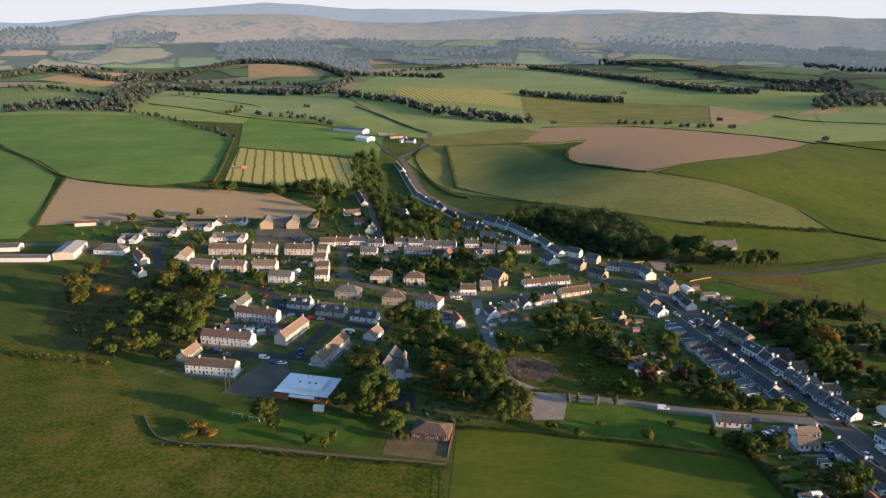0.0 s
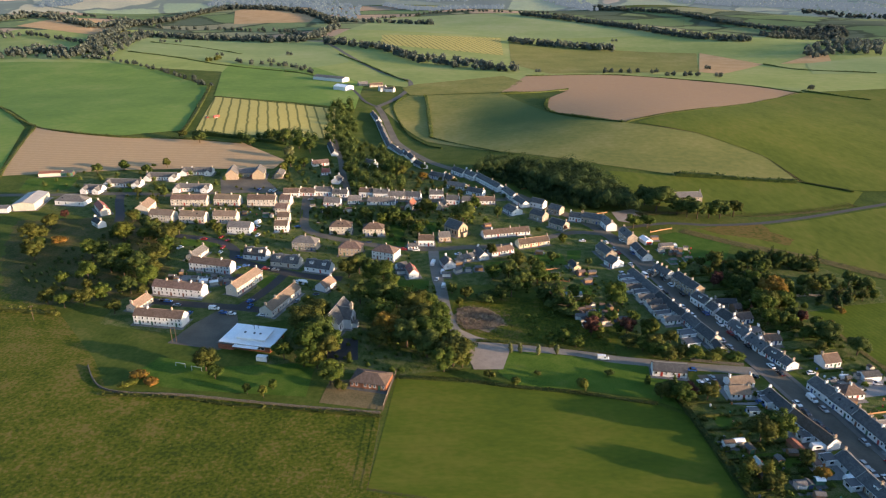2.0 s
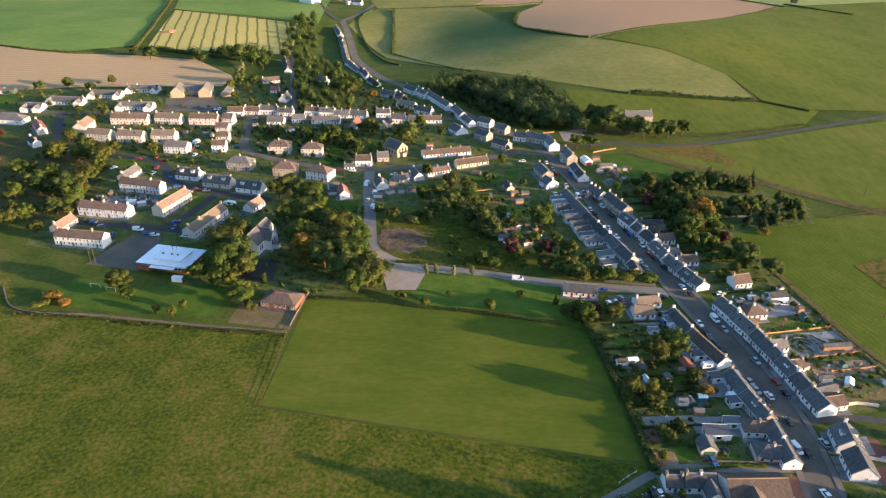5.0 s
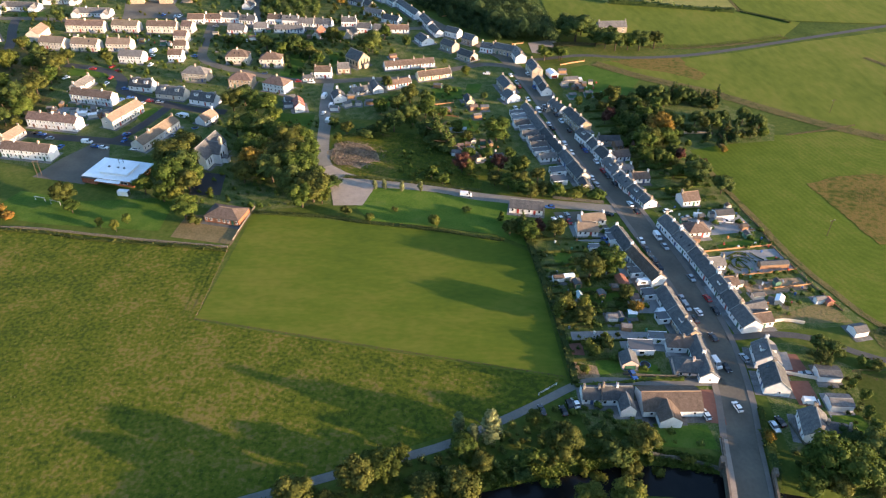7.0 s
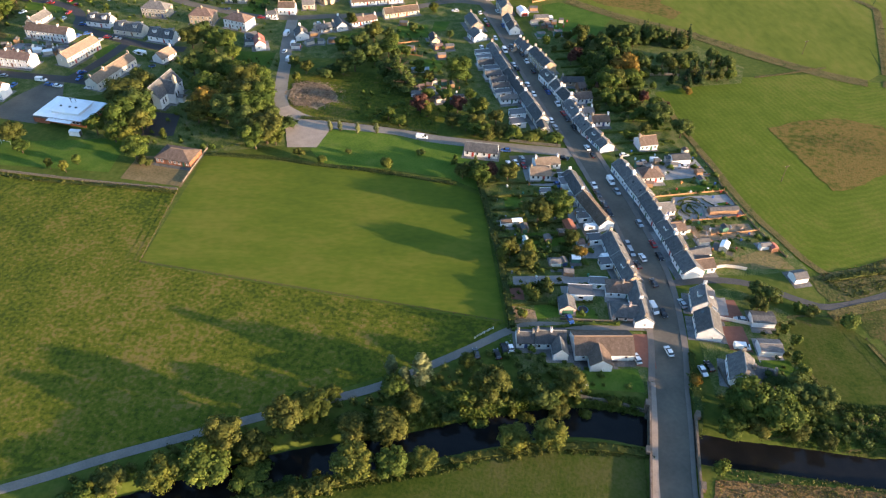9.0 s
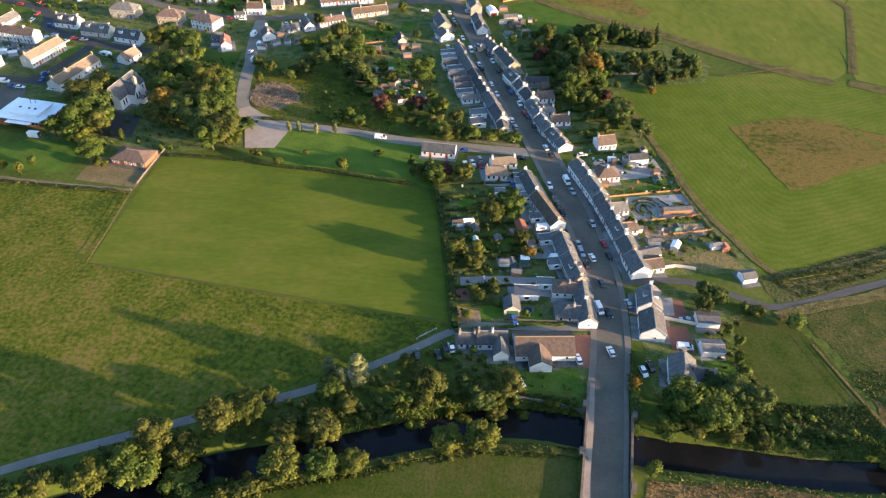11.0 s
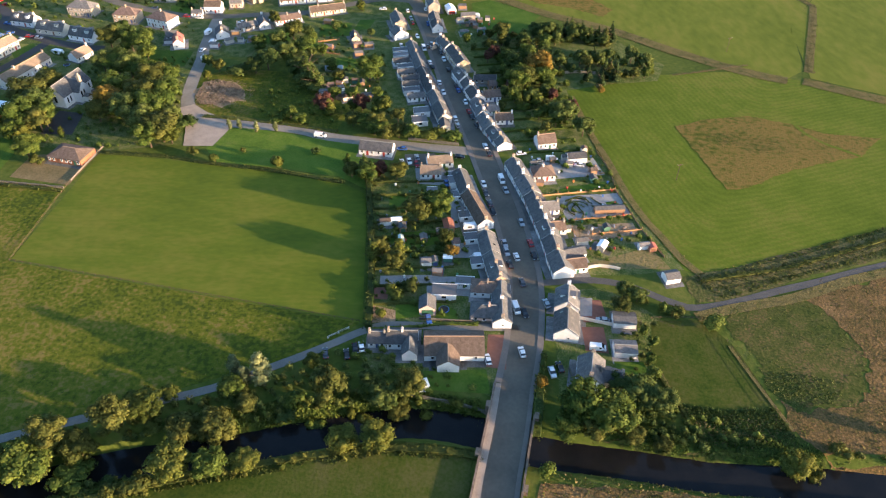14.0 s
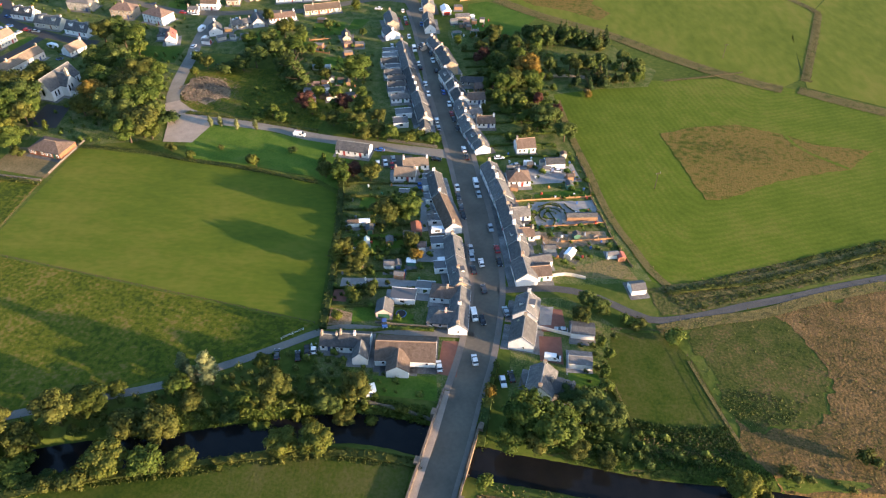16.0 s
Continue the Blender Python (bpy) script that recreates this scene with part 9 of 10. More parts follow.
# yards and timber screens behind the inn
barn(152.4, 407.0, -75, 8, 5, 2.4, 3.6, "gable", "white", "white", 1)
shed(162.5, 398.5, 8, 8, 4.5, 2.4, 3.4, "gable", "stone", "grey", 1)
PATIO, SETTS = material("patio_slabs", [(0.192, 0.188, 0.184), (0.296, 0.288, 0.280)], 0.8, 0.5, 0.9), material("red_setts", [(0.16, 0.075, 0.055), (0.23, 0.11, 0.08)], 0.8, 0.5, 0.9)
YARDS = [("lawn", LAWN, "small mown garden lawn", [(131, 205), (144, 205), (145, 198), (131, 198)]), ("lawn", LAWN, "small mown garden lawn", [(149.5, 170.5), (156, 166), (156.5, 162), (149.5, 162)]),
         ("lawn", ROUGH, "dry yellowed garden lawn", [(202, 190), (226, 199.5), (231, 188), (207, 187.5)]), ("lawn", LAWN, "small mown garden lawn", [(200, 236), (217, 238), (217, 234), (200, 231.5)]),
         ("lawn", LAWN, "mown riverside garden lawn", [(146, 141), (165, 142), (166, 133), (149, 134)]), ("lawn", LAWN, "mown garden lawn", [(204, 146), (213, 146), (215, 134), (206, 133)]),
         ("patio", PATIO, "pale slab patio behind a cottage", [(153, 200), (164, 200), (165, 192), (154, 192)]), ("patio", PATIO, "pale slab yard behind cottages", [(130, 182), (150, 183), (150, 178), (130, 177)]),
         ("drive", SETTS, "red block-paved drive", [(196, 172), (204, 172), (205, 162), (197, 162)]), ("drive", SETTS, "red block-paved drive", [(196, 160), (203, 160), (203, 149), (196, 150)]),
         ("drive", SETTS, "red block-paved forecourt", [(166, 156), (172, 156), (171, 142), (165, 143)]), ("patio", SETTS, "red paved garden square", [(128, 176), (133, 176.5), (133.2, 170.6), (128.2, 171)]),
         ("yard", PATIO, "pale paved garden with curved beds", [(197, 229), (212, 231), (216, 220), (199, 216)]), ("lawn", LAWN, "small green inner lawn", [(213, 229), (219, 230), (221, 222), (215, 222)]),
         ("yard", PATIO, "pale concrete yard by the white cottage", [(139, 247), (153, 247), (153, 235), (140, 236)]), ("drive", ASPHALT, "asphalt yard with parked cars", [(134, 257), (147, 258), (148, 250), (135, 248)]),
         ("lawn", LAWN, "estate green beside the houses", [(-139, 417), (-111, 409), (-104, 396), (-136, 399)]), ("lawn", OLIVE, "dry estate lawn", [(-76, 356), (-66, 355), (-66, 344), (-74, 338)]),
         ("lawn", LAWN, "bowling green beside the clubhouse", [(-300, 532), (-262, 536), (-256, 506), (-292, 503)]), ("lawn", LAWN, "green between the bungalows", [(-215, 510), (-200, 512), (-195, 503), (-212, 502)]),
         ("lawn", LAWN, "school grass behind the building", [(-100, 270), (-70, 262), (-30, 266), (-30, 240), (-76, 244), (-108, 250)]), ("lawn", LAWN, "green beside the lane", [(-10, 352), (18, 350), (18, 333), (-8, 338)]),
         ("yard", PATIO, "concrete yards behind the terrace", [(-120, 356), (-88, 352), (-86, 344), (-122, 344)]), ("lawn", LAWN, "mown house lawn", [(-12, 410), (2, 410), (2, 398), (-10, 402)])]
JUNK_GREY = plain("weathered_sheet", (0.35, 0.36, 0.38), 0.7)
YARDS += [("lawn", LAWN, "small mown garden lawn", [(129.8, 229.5), (136.9, 229.7), (137.4, 220.3), (130.1, 218.7)]), ("lawn", LAWN, "long mown garden lawn", [(134, 205), (150.2, 207), (152.8, 200.7), (142.3, 196.7), (134.2, 196.5)]),
          ("lawn", LAWN, "small mown garden lawn", [(136, 169.6), (144.3, 169.8), (144.6, 163.4), (136.5, 162)]), ("patio", PATIO, "cluttered slab yard behind cottages", [(153.2, 229), (158.3, 229.2), (160.7, 210), (154.4, 208.1)]),
          ("yard", PATIO, "pale concrete yard between extensions", [(145.8, 182), (160.4, 182.4), (160.3, 172.8), (146.1, 173.8)]), ("bed", RUBBLE, "bare dug garden bed", [(127.7, 168.1), (136.2, 165.8), (136.5, 160.8), (128.4, 160.1)]),
          ("patio", PATIO, "pale paved terrace with curved beds", [(195.3, 227.6), (219.7, 232), (222.6, 218.4), (198, 213.3)]), ("lawn", LAWN, "small green inner lawn", [(211.5, 225.2), (218.4, 226.8), (219.2, 222.5), (213.2, 221.7)]),
          ("lawn", LAWN, "long mown garden lawn", [(197.1, 234), (216, 239.6), (218.6, 234.6), (197.8, 230.3)]), ("yard", PATIO, "pale concrete yard with parked cars", [(188.6, 253.7), (213.9, 256.6), (216.8, 244.3), (192.5, 240)]),
          ("yard", RUBBLE, "bare garden ground with stacked timber", [(198.8, 211), (222.5, 213.3), (223.3, 206.7), (199.7, 201.3)]), ("patio", PATIO, "pale slab square in the red drive", [(196.9, 172.4), (201.3, 173.1), (200.1, 164.8), (196.3, 164.7)])]
YARDS += [("lawn", LAWN, "small mown garden lawn", [(-9.7, 436.9), (2.6, 439.2), (-0.5, 399.8), (-9.4, 403.4)]), ("lawn", LAWN, "small mown garden lawn", [(13.8, 441.5), (23.2, 441.6), (25.3, 426.0), (17.0, 420.9)]), ("lawn", LAWN, "small mown garden lawn", [(50.5, 374.6), (63.9, 378.0), (66.1, 364.5), (51.4, 358.9)]), ("lawn", LAWN, "small mown garden lawn", [(79.7, 386.6), (97.0, 389.3), (97.9, 372.7), (81.3, 370.9)]), ("lawn", LAWN, "small mown garden lawn", [(73.9, 362.2), (88.3, 362.3), (85.6, 353.3), (71.5, 353.2)]), ("lawn", LAWN, "small mown garden lawn", [(93.9, 346.1), (107.5, 344.8), (103.7, 332.5), (90.5, 333.7)]), ("lawn", LAWN, "small mown garden lawn", [(95.2, 325.8), (103.8, 324.6), (100.5, 314.6), (93.6, 315.8)]), ("lawn", LAWN, "small mown garden lawn", [(101.1, 393.8), (109.7, 393.8), (106.8, 380.9), (99.0, 380.0)]), ("lawn", LAWN, "small mown garden lawn", [(-76.7, 346.6), (-69.7, 357.3), (-61.9, 347.0), (-68.4, 335.5)]), ("lawn", LAWN, "small mown garden lawn", [(2.0, 341.9), (15.3, 342.2), (16.6, 333.7), (3.3, 334.7)])]
for k, (nm, mt, lb, pts) in enumerate(YARDS):
    field(nm, pts, mt, 0.085 + 0.004 * (k % 13), lb, nm)
RINGS = [[(203 + r * math.cos(radians(a)), 221 + r * math.sin(radians(a))) for a in range(30, 30 + span, 30)] for r, span in ((2.4, 300), (4.4, 240), (6.4, 180))]
for pts in RINGS + [[(198.4, 225.6), (204.3, 228.6), (207.6, 225.1), (207.6, 216.3)], [(196.5, 219.4), (200.9, 226.5)], [(202.5, 223.1), (204.4, 217.9), (203.4, 214.8)], [(208.7, 228.2), (211.4, 224.5), (216.3, 221.1)]]:
    boundary("garden_bed", pts, CONCRETE, 1.3, 0.45, "raised curved garden bed with stone edging", "garden bed", 0.0, 0.02, 0.8)
    hedge(pts, 0.8, 0.75, "low plants in a raised bed", "olive", 0.22, 7.0, 2, 0.8)
shed(214.5, 220.0, 5, 11.5, 2.8, 2.1, 2.7, "gable", "brown", "grey", 1)
shed(153.1, 208.4, -80, 6, 3.5, 2.1, 2.7, "gable", "brown", "redtile", 1)
shed(158.4, 215.7, -80, 5, 3, 2.1, 2.6, "gable", "brown", "grey", 1)
shed(148.4, 189.0, -80, 3, 2.2, 1.8, 2.3, "gable", "greenpaint", "slate", 1)
shed(135.0, 194.0, -80, 5, 3, 2.0, 2.6, "gable", "brown", "grey", 1)
shed(136.1, 207.2, -80, 3.5, 2.5, 2.0, 2.5, "gable", "brown", "slate", 1)
shed(226.3, 198.3, -80, 3, 2.5, 1.8, 2.3, "gable", "brown", "redtile", 1)
shed(144.1, 201.3, -80, 3, 2.4, 1.9, 2.4, "gable", "brown", "grey", 1)
for x, y, a, c in ((183.5, 258.2, 10, "w"), (190, 253, 12, "g"), (205.5, 252, 8, "w"), (189.5, 249, 8, "k")):
    car(x, y, a, c)
# stacked timber and sheeting
rs = random.Random(9)
for x, y in scatter([(199, 210), (222, 212), (223, 206), (200, 202)], 3.0, 51)[:16] + scatter([(209, 252), (215, 251), (216, 245), (210, 246)], 2.0, 52)[:6]:
    l = rs.uniform(1.2, 3.0)
    e = empty("timber_stack", x, y, rs.uniform(0, 180))
    for k in range(3):
        for j in range(3 - k):
            boxed("plank", (-l / 2 + rs.uniform(-0.2, 0.2), l / 2, -0.45 + 0.3 * j + 0.15 * k, -0.19 + 0.3 * j + 0.15 * k, 0.16 * k, 0.16 * k + 0.15), rs.choice((WOODEN, PANEL, JUNK_GREY)), e)
    tagged(e, "small stack of old timber on the ground", "timber", "timber stacks")

# ---- garden planting: low shrubs and plot hedges ----
PLANTED = [("green", [(128, 164), (158, 164), (160, 205), (155, 246), (123, 244), (125, 205)], 5.4, 5), ("olive", [(128, 164), (150, 176), (152, 205), (148, 240), (123, 240), (125, 205)], 7.0, 6),
           ("green", [(198, 190), (230, 192), (222, 222), (216, 262), (208, 320), (186, 350), (178, 330), (190, 270)], 5.0, 7), ("green", [(60, 345), (105, 300), (125, 290), (118, 350), (90, 390), (60, 380)], 5.6, 8),
           ("green", [(66, 288), (98, 276), (104, 294), (80, 312), (66, 308)], 5.0, 9),
           ("green", [(-195, 440), (-150, 430), (-135, 340), (-90, 345), (-60, 380), (-10, 350), (15, 370), (40, 440), (30, 470), (-60, 470), (-200, 470)], 6.5, 11), ("olive", [(-280, 500), (-120, 515), (-70, 520), (-20, 510), (40, 505), (60, 460), (20, 440), (-80, 450), (-190, 480)], 7.0, 12),
           ("green", [(-52, 345), (20, 342), (30, 300), (36, 264), (8, 258), (-26, 262), (-10, 300)], 4.5, 13), ("dark", [(-185, 420), (-150, 420), (-140, 330), (-175, 320), (-215, 360)], 5.0, 14),
           ("hedge", [(186, 131), (214, 133), (220, 162), (206, 174), (205, 150)], 4.5, 15), ("green", [(128, 154), (160, 144), (164, 132), (132, 132), (122, 140)], 4.2, 16), ("olive", [(30, 112), (100, 124), (120, 128), (128, 132), (110, 140), (70, 127), (20, 112)], 3.6, 17),
           ("green", [(190, 122), (216, 118), (250, 118), (222, 128), (200, 130)], 4.0, 18)]
for lf, poly, gap, sd in PLANTED:
    wood(poly, gap * 0.72, (0.5, 1.0) if lf == "straw" else (0.7, 2.6), lf, "low garden shrubs and weeds", sd, 30, 0.4 if lf != "straw" else 0.28)
for poly, gap, sd in (([(-60, 465), (40, 462), (55, 440), (20, 425), (-60, 440)], 8.0, 41), ([(-40, 520), (40, 510), (60, 490), (0, 492), (-45, 495)], 9.0, 42), ([(-110, 590), (-60, 590), (-60, 500), (-90, 505)], 9.0, 43), ([(-190, 445), (-70, 440), (-80, 400), (-110, 405), (-140, 425)], 10.0, 45), ([(0, 560), (40, 530), (75, 490), (40, 500), (0, 520)], 8.0, 46), ([(-280, 545), (-130, 548), (-150, 510), (-280, 508)], 11.0, 47), ([(-60, 440), (10, 430), (15, 402), (-40, 412), (-60, 425)], 9.0, 48)):
    wood(poly, gap, (2.4, 5.0), ("deep", "green", "olive", "dark")[sd % 4], "small garden trees between the houses", sd, 120, 0.6)
# sheds, bins and stacked things in the back yards
ry = random.Random(5)
JUNK = [plain("junk_red", (0.35, 0.05, 0.03)), plain("junk_blue", (0.05, 0.12, 0.30)), plain("junk_green", (0.05, 0.20, 0.10)), plain("junk_white", (0.65, 0.65, 0.63)), plain("junk_orange", (0.45, 0.18, 0.05)), plain("junk_grey", (0.2, 0.2, 0.2))]
for zone, gap, seed in (([(-125, 358), (-84, 352), (-84, 341), (-122, 344)], 2.6, 21), ([(-130, 313), (-98, 308), (-98, 303), (-130, 308)], 4.0, 22), ([(128, 178), (160, 182), (160, 236), (126, 236)], 6.0, 23), ([(190, 192), (222, 200), (214, 262), (186, 262)], 5.0, 24), ([(-165, 466), (-90, 466), (-90, 450), (-165, 450)], 6.0, 25), ([(158, 388), (178, 398), (178, 375), (160, 372)], 3.6, 26), ([(85, 322), (115, 318), (112, 300), (92, 304)], 4.0, 27), ([(-60, 484), (60, 482), (60, 466), (-60, 466)], 7.0, 28)):
    for x, y in scatter(zone, gap, seed):
        kind = ry.random()
        if kind < 0.16:
            garden_shed(x, y, ry.choice((10, 100, -5)), ry.uniform(2, 3.6), ry.uniform(1.8, 2.6), ry.choice(("brown", "brown", "greenpaint", "cream")), ry.choice(("grey", "brown", "slate")))
        elif kind < 0.75:
            e = empty("wheelie_bin", x, y, ry.uniform(0, 360))
            mt = ry.choice(JUNK)
            bm = bmesh.new()
            profile(bm, [(-0.28, 0, 0), (-0.33, 1.0, 0), (0.33, 1.0, 0), (0.26, 0, 0)], 0.58)
            part("body", bm, mt, e)
            boxed("lid", (-0.36, 0.36, -0.31, 0.31, 1.0, 1.07), mt, e)
            tagged(e, "plastic wheelie bin in a back yard", "bin", "wheelie bins")


def trampoline(x, y):
    e = empty("trampoline", x, y, 0)
    bm = bmesh.new()
    bmesh.ops.create_cone(bm, cap_ends=True, segments=20, radius1=1.5, radius2=1.5, depth=0.06, matrix=pose(0, 0, 0.75))
    part("mat", bm, TYRE, e)
    bm = bmesh.new()
    bmesh.ops.create_cone(bm, cap_ends=False, segments=20, radius1=1.75, radius2=1.5, depth=0.08, matrix=pose(0, 0, 0.79))
    part("pad", bm, JUNK[1], e)
    for k in range(4):
        a = k * math.pi / 2
        boxed("leg", (1.5 * math.cos(a) - 0.04, 1.5 * math.cos(a) + 0.04, 1.5 * math.sin(a) - 0.04, 1.5 * math.sin(a) + 0.04, 0, 0.74), RIM, e)
    tagged(e, "round garden trampoline on the grass", "trampoline", "trampolines")


for q in ((-41, 332), (-118, 388), (152, 166), (-20, 405), (40, 452)):
    trampoline(*q)

for a in range(9):  # hedges between the west garden plots
    y0 = 168 + 8.5 * a
    hedge([(127 - a * 0.6, y0), (140, y0 + 1), (156 - a * 0.4, y0 + 2)], 0.9, 1.1, "clipped hedge between garden plots", "hedge", 0.3, 5.0, a)
for a in range(12):
    y0 = 258 + 9 * a
    hedge([(180 - a * 1.5, y0), (192 - a, y0 + 2), (208 - a * 0.6, y0 + 4)], 0.9, 1.2, "clipped hedge between garden plots", "green", 0.3, 4.0, a)
for a in range(8):
    hedge([(-160 + 22 * a, 463), (-158 + 22 * a, 448)], 0.9, 1.2, "clipped hedge between garden plots", "green", 0.3, 5.0, a)
    hedge([(-66 + 15 * a, 482), (-65 + 15 * a, 462)], 0.9, 1.2, "clipped hedge between garden plots", "hedge", 0.3, 5.0, a)

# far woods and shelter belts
wood([(800, 1741), (877, 1833), (1025, 1865), (972, 1741), (869, 1672), (789, 1672)], 20, (10, 13), "hazed", "small dark wood among fields", 32, 40, 3.2)
wood([(685, 1329), (843, 1525), (970, 1559), (807, 1287), (755, 1320), (685, 1287)], 16, (11, 15), "hazed", "dark wood at the field edge", 33, 40, 3.2)
wood([(-645, 1425), (-724, 1683), (-729, 1832), (-671, 1754), (-582, 1395), (-550, 1265), (-573, 1226)], 16, (9, 13), "hazed", "dark trees between the fields", 35, 40, 3.2)
belt([(-1293, 2274), (-1108, 2225), (-896, 2134), (-705, 1972), (-560, 1953), (-378, 1832), (-281, 1656)], 26, 17, (9, 13), "hazed", "long dark belt of trees", 36, 40, 2.4)
belt([(-1028, 1656), (-1007, 1711), (-927, 1617)], 30, 16, (9, 12), "hazed", "trees by the white farm", 37, 40, 2.4)
belt([(-931, 1683), (-782, 1555), (-641, 1415)], 14, 14, (8, 11), "hazed", "trees below the golden field", 38, 40, 2.4)
belt([(-772, 1265), (-691, 1265), (-573, 1226)], 22, 12, (8, 11), "hazed", "trees along the field edge", 39, 40, 2.4)
belt([(-578, 1249), (-499, 1190), (-405, 1110), (-297, 983)], 10, 12, (4, 8), "hazed", "scrubby hedge trees", 40, 40, 2.4)
belt([(-303, 1711), (-175, 1532), (-97, 1447), (-26, 1336), (66, 1250), (141, 1166)], 26, 14, (9, 12), "hazed", "shelter belt along the road", 41, 40, 2.4)
belt([(192, 1660), (278, 1625), (384, 1558)], 10, 14, (6, 9), "hazed", "hedge trees on the slope", 42, 40, 2.4)
belt([(-150, 2274), (30, 2391), (251, 2354), (392, 2312), (445, 2046), (592, 1801), (696, 1607)], 14, 15, (8, 11), "hazed", "line of hedge trees", 43, 40, 2.4)
belt([(-328, 1226), (-274, 1204), (-211, 1176), (-175, 1123)], 16, 11, (6, 9), "hazed", "copse on the field edge", 46, 40, 2.4)
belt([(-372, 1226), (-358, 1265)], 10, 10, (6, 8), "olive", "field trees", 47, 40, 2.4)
belt([(284, 1138), (306, 1139), (333, 1134)], 9, 11, (7, 9), "hazed", "hedge trees by the hill field", 48, 40, 2.4)
belt([(378, 1104), (401, 1105), (423, 1099)], 9, 10, (7, 9), "hazed", "hedge trees by the hill field", 49, 40, 2.4)
belt([(177, 1134), (182, 1135)], 4, 9, (6, 9), "hazed", "lone field trees", 60, 40, 2.0)
belt([(359, 1134), (365, 1135)], 4, 9, (6, 9), "hazed", "lone field trees", 61, 40, 2.0)
belt([(445, 1094), (451, 1094)], 4, 9, (6, 9), "hazed", "lone field trees", 62, 40, 2.0)
belt([(-272, 1241), (-266, 1241)], 4, 9, (6, 9), "hazed", "lone field trees", 63, 40, 2.0)
belt([(-262, 1349), (-256, 1349)], 4, 9, (6, 9), "hazed", "lone field trees", 64, 40, 2.0)
belt([(-550, 1579), (-542, 1579)], 4, 9, (6, 9), "hazed", "lone field trees", 65, 40, 2.0)
belt([(-572, 1555), (-565, 1555)], 4, 9, (6, 9), "hazed", "lone field trees", 66, 40, 2.0)
belt([(-379, 1305), (-373, 1305)], 4, 9, (6, 9), "hazed", "lone field trees", 67, 40, 2.0)
belt([(409, 1632), (417, 1632)], 4, 9, (6, 9), "hazed", "lone field trees", 68, 40, 2.0)
belt([(90, 1164), (95, 1164)], 4, 9, (6, 9), "hazed", "lone field trees", 69, 40, 2.0)
belt([(466, 1197), (472, 1197)], 4, 9, (6, 9), "hazed", "lone field trees", 70, 40, 2.0)
belt([(534, 976), (539, 976)], 4, 9, (6, 9), "hazed", "lone field trees", 71, 40, 2.0)
# hedges and banks
hedge([(-585, 920), (-473, 799), (-384, 701), (-292, 662), (-221, 660), (-163, 649)], 3, 2.2, "dark hedge round the grass field", "hedge", 0.6, 2.0, step=3.0)
hedge([(-382, 696), (-353, 611), (-324, 534)], 3, 1.8, "hedge beside the stubble field", "hedge", 0.6, 2.0, step=3.0)
hedge([(-292, 972), (-249, 782), (-230, 682)], 5, 3, "thick hedge beside the mown field", "hedge", 0.6, 2.0, step=3.0)
hedge([(-261, 894), (-177, 858), (-101, 834)], 2, 1.2, "low hedge above the mown field", "hedge", 0.6, 2.0, step=3.0)
hedge([(-219, 681), (-168, 667), (-121, 652)], 6, 4, "thick dark hedge below the mown field", "dark", 1.0, 2.0, step=3.0)
hedge([(103, 932), (149, 939), (196, 964)], 4, 2.6, "thick dark hedge by the brown field", "dark", 0.9, 2.0, step=3.0)
hedge([(159, 886), (146, 799), (168, 744), (209, 706)], 4, 2.8, "thick dark hedge by the brown field", "dark", 0.9, 2.0, step=3.0)
hedge([(155, 1096), (299, 1107), (450, 1021), (508, 947)], 3, 1.8, "hedge above the brown field", "dark", 0.8, 2.0, step=3.0)
hedge([(212, 706), (336, 798), (506, 952)], 2, 1.3, "hedge below the brown field", "hedge", 0.6, 2.0, step=3.0)
verge([(216, 700), (270, 660), (305, 594), (308, 529)], 2.2, 1.1, "straw", "dry stone field dyke", 201)
hedge([(4, 916), (11, 806), (14, 721)], 4, 3.2, "tall dark hedge in the pasture", "dark", 0.9, 2.0, step=3.0)
hedge([(14, 721), (62, 647), (90, 615)], 1.8, 1.2, "low field dyke", "dark", 0.6, 2.0, step=3.0)
hedge([(213, 544), (256, 536), (303, 528)], 6, 4, "thick dark field hedge", "dark", 1.0, 2.0, step=3.0)
hedge([(308, 528), (337, 507)], 2, 1.4, "low field hedge", "hedge", 0.6, 2.0, step=3.0)
hedge([(-551, 1331), (-439, 1265), (-337, 1190), (-202, 1123), (-159, 1074)], 3, 1.8, "hedge below the grazing field", "dark", 0.8, 2.0, step=3.0)
hedge([(-597, 1555), (-471, 1466), (-348, 1349)], 2.5, 1.6, "hedge across the grazing field", "dark", 0.8, 2.0, step=3.0)
hedge([(517, 966), (571, 896)], 3, 2.2, "dark hedge on the hill", "dark", 0.8, 2.0, step=3.0)
hedge([(585, 1248), (619, 1176), (712, 1130)], 3, 2, "dark hedge on the slope", "dark", 0.9, 2.0, step=3.0)
hedge([(-22, 915), (-34, 856), (-15, 757), (9, 684), (25, 659)], 2.4, 1.8, "roadside hedge", "dark", 0.6, 2.0, step=3.0)
hedge([(-168, 1367), (-102, 1228), (-57, 1114), (-24, 1039)], 3, 2.2, "roadside hedge", "dark", 0.8, 2.0, step=3.0)
verge([(160, 459), (201, 464), (241, 458), (276, 464), (321, 480)], 7.0, 1.1, "straw", "brown grassy bank along the lane", 202)
verge([(160, 459), (201, 464), (241, 458), (276, 464), (321, 480)], 6.0, 1.1, "hedge", "green weeds on the bank", 232, 1.5)
verge([(182, 428), (208, 406), (242, 385), (271, 360), (301, 338), (321, 328)], 7.5, 0.8, "straw", "rough brown grass bank", 203)
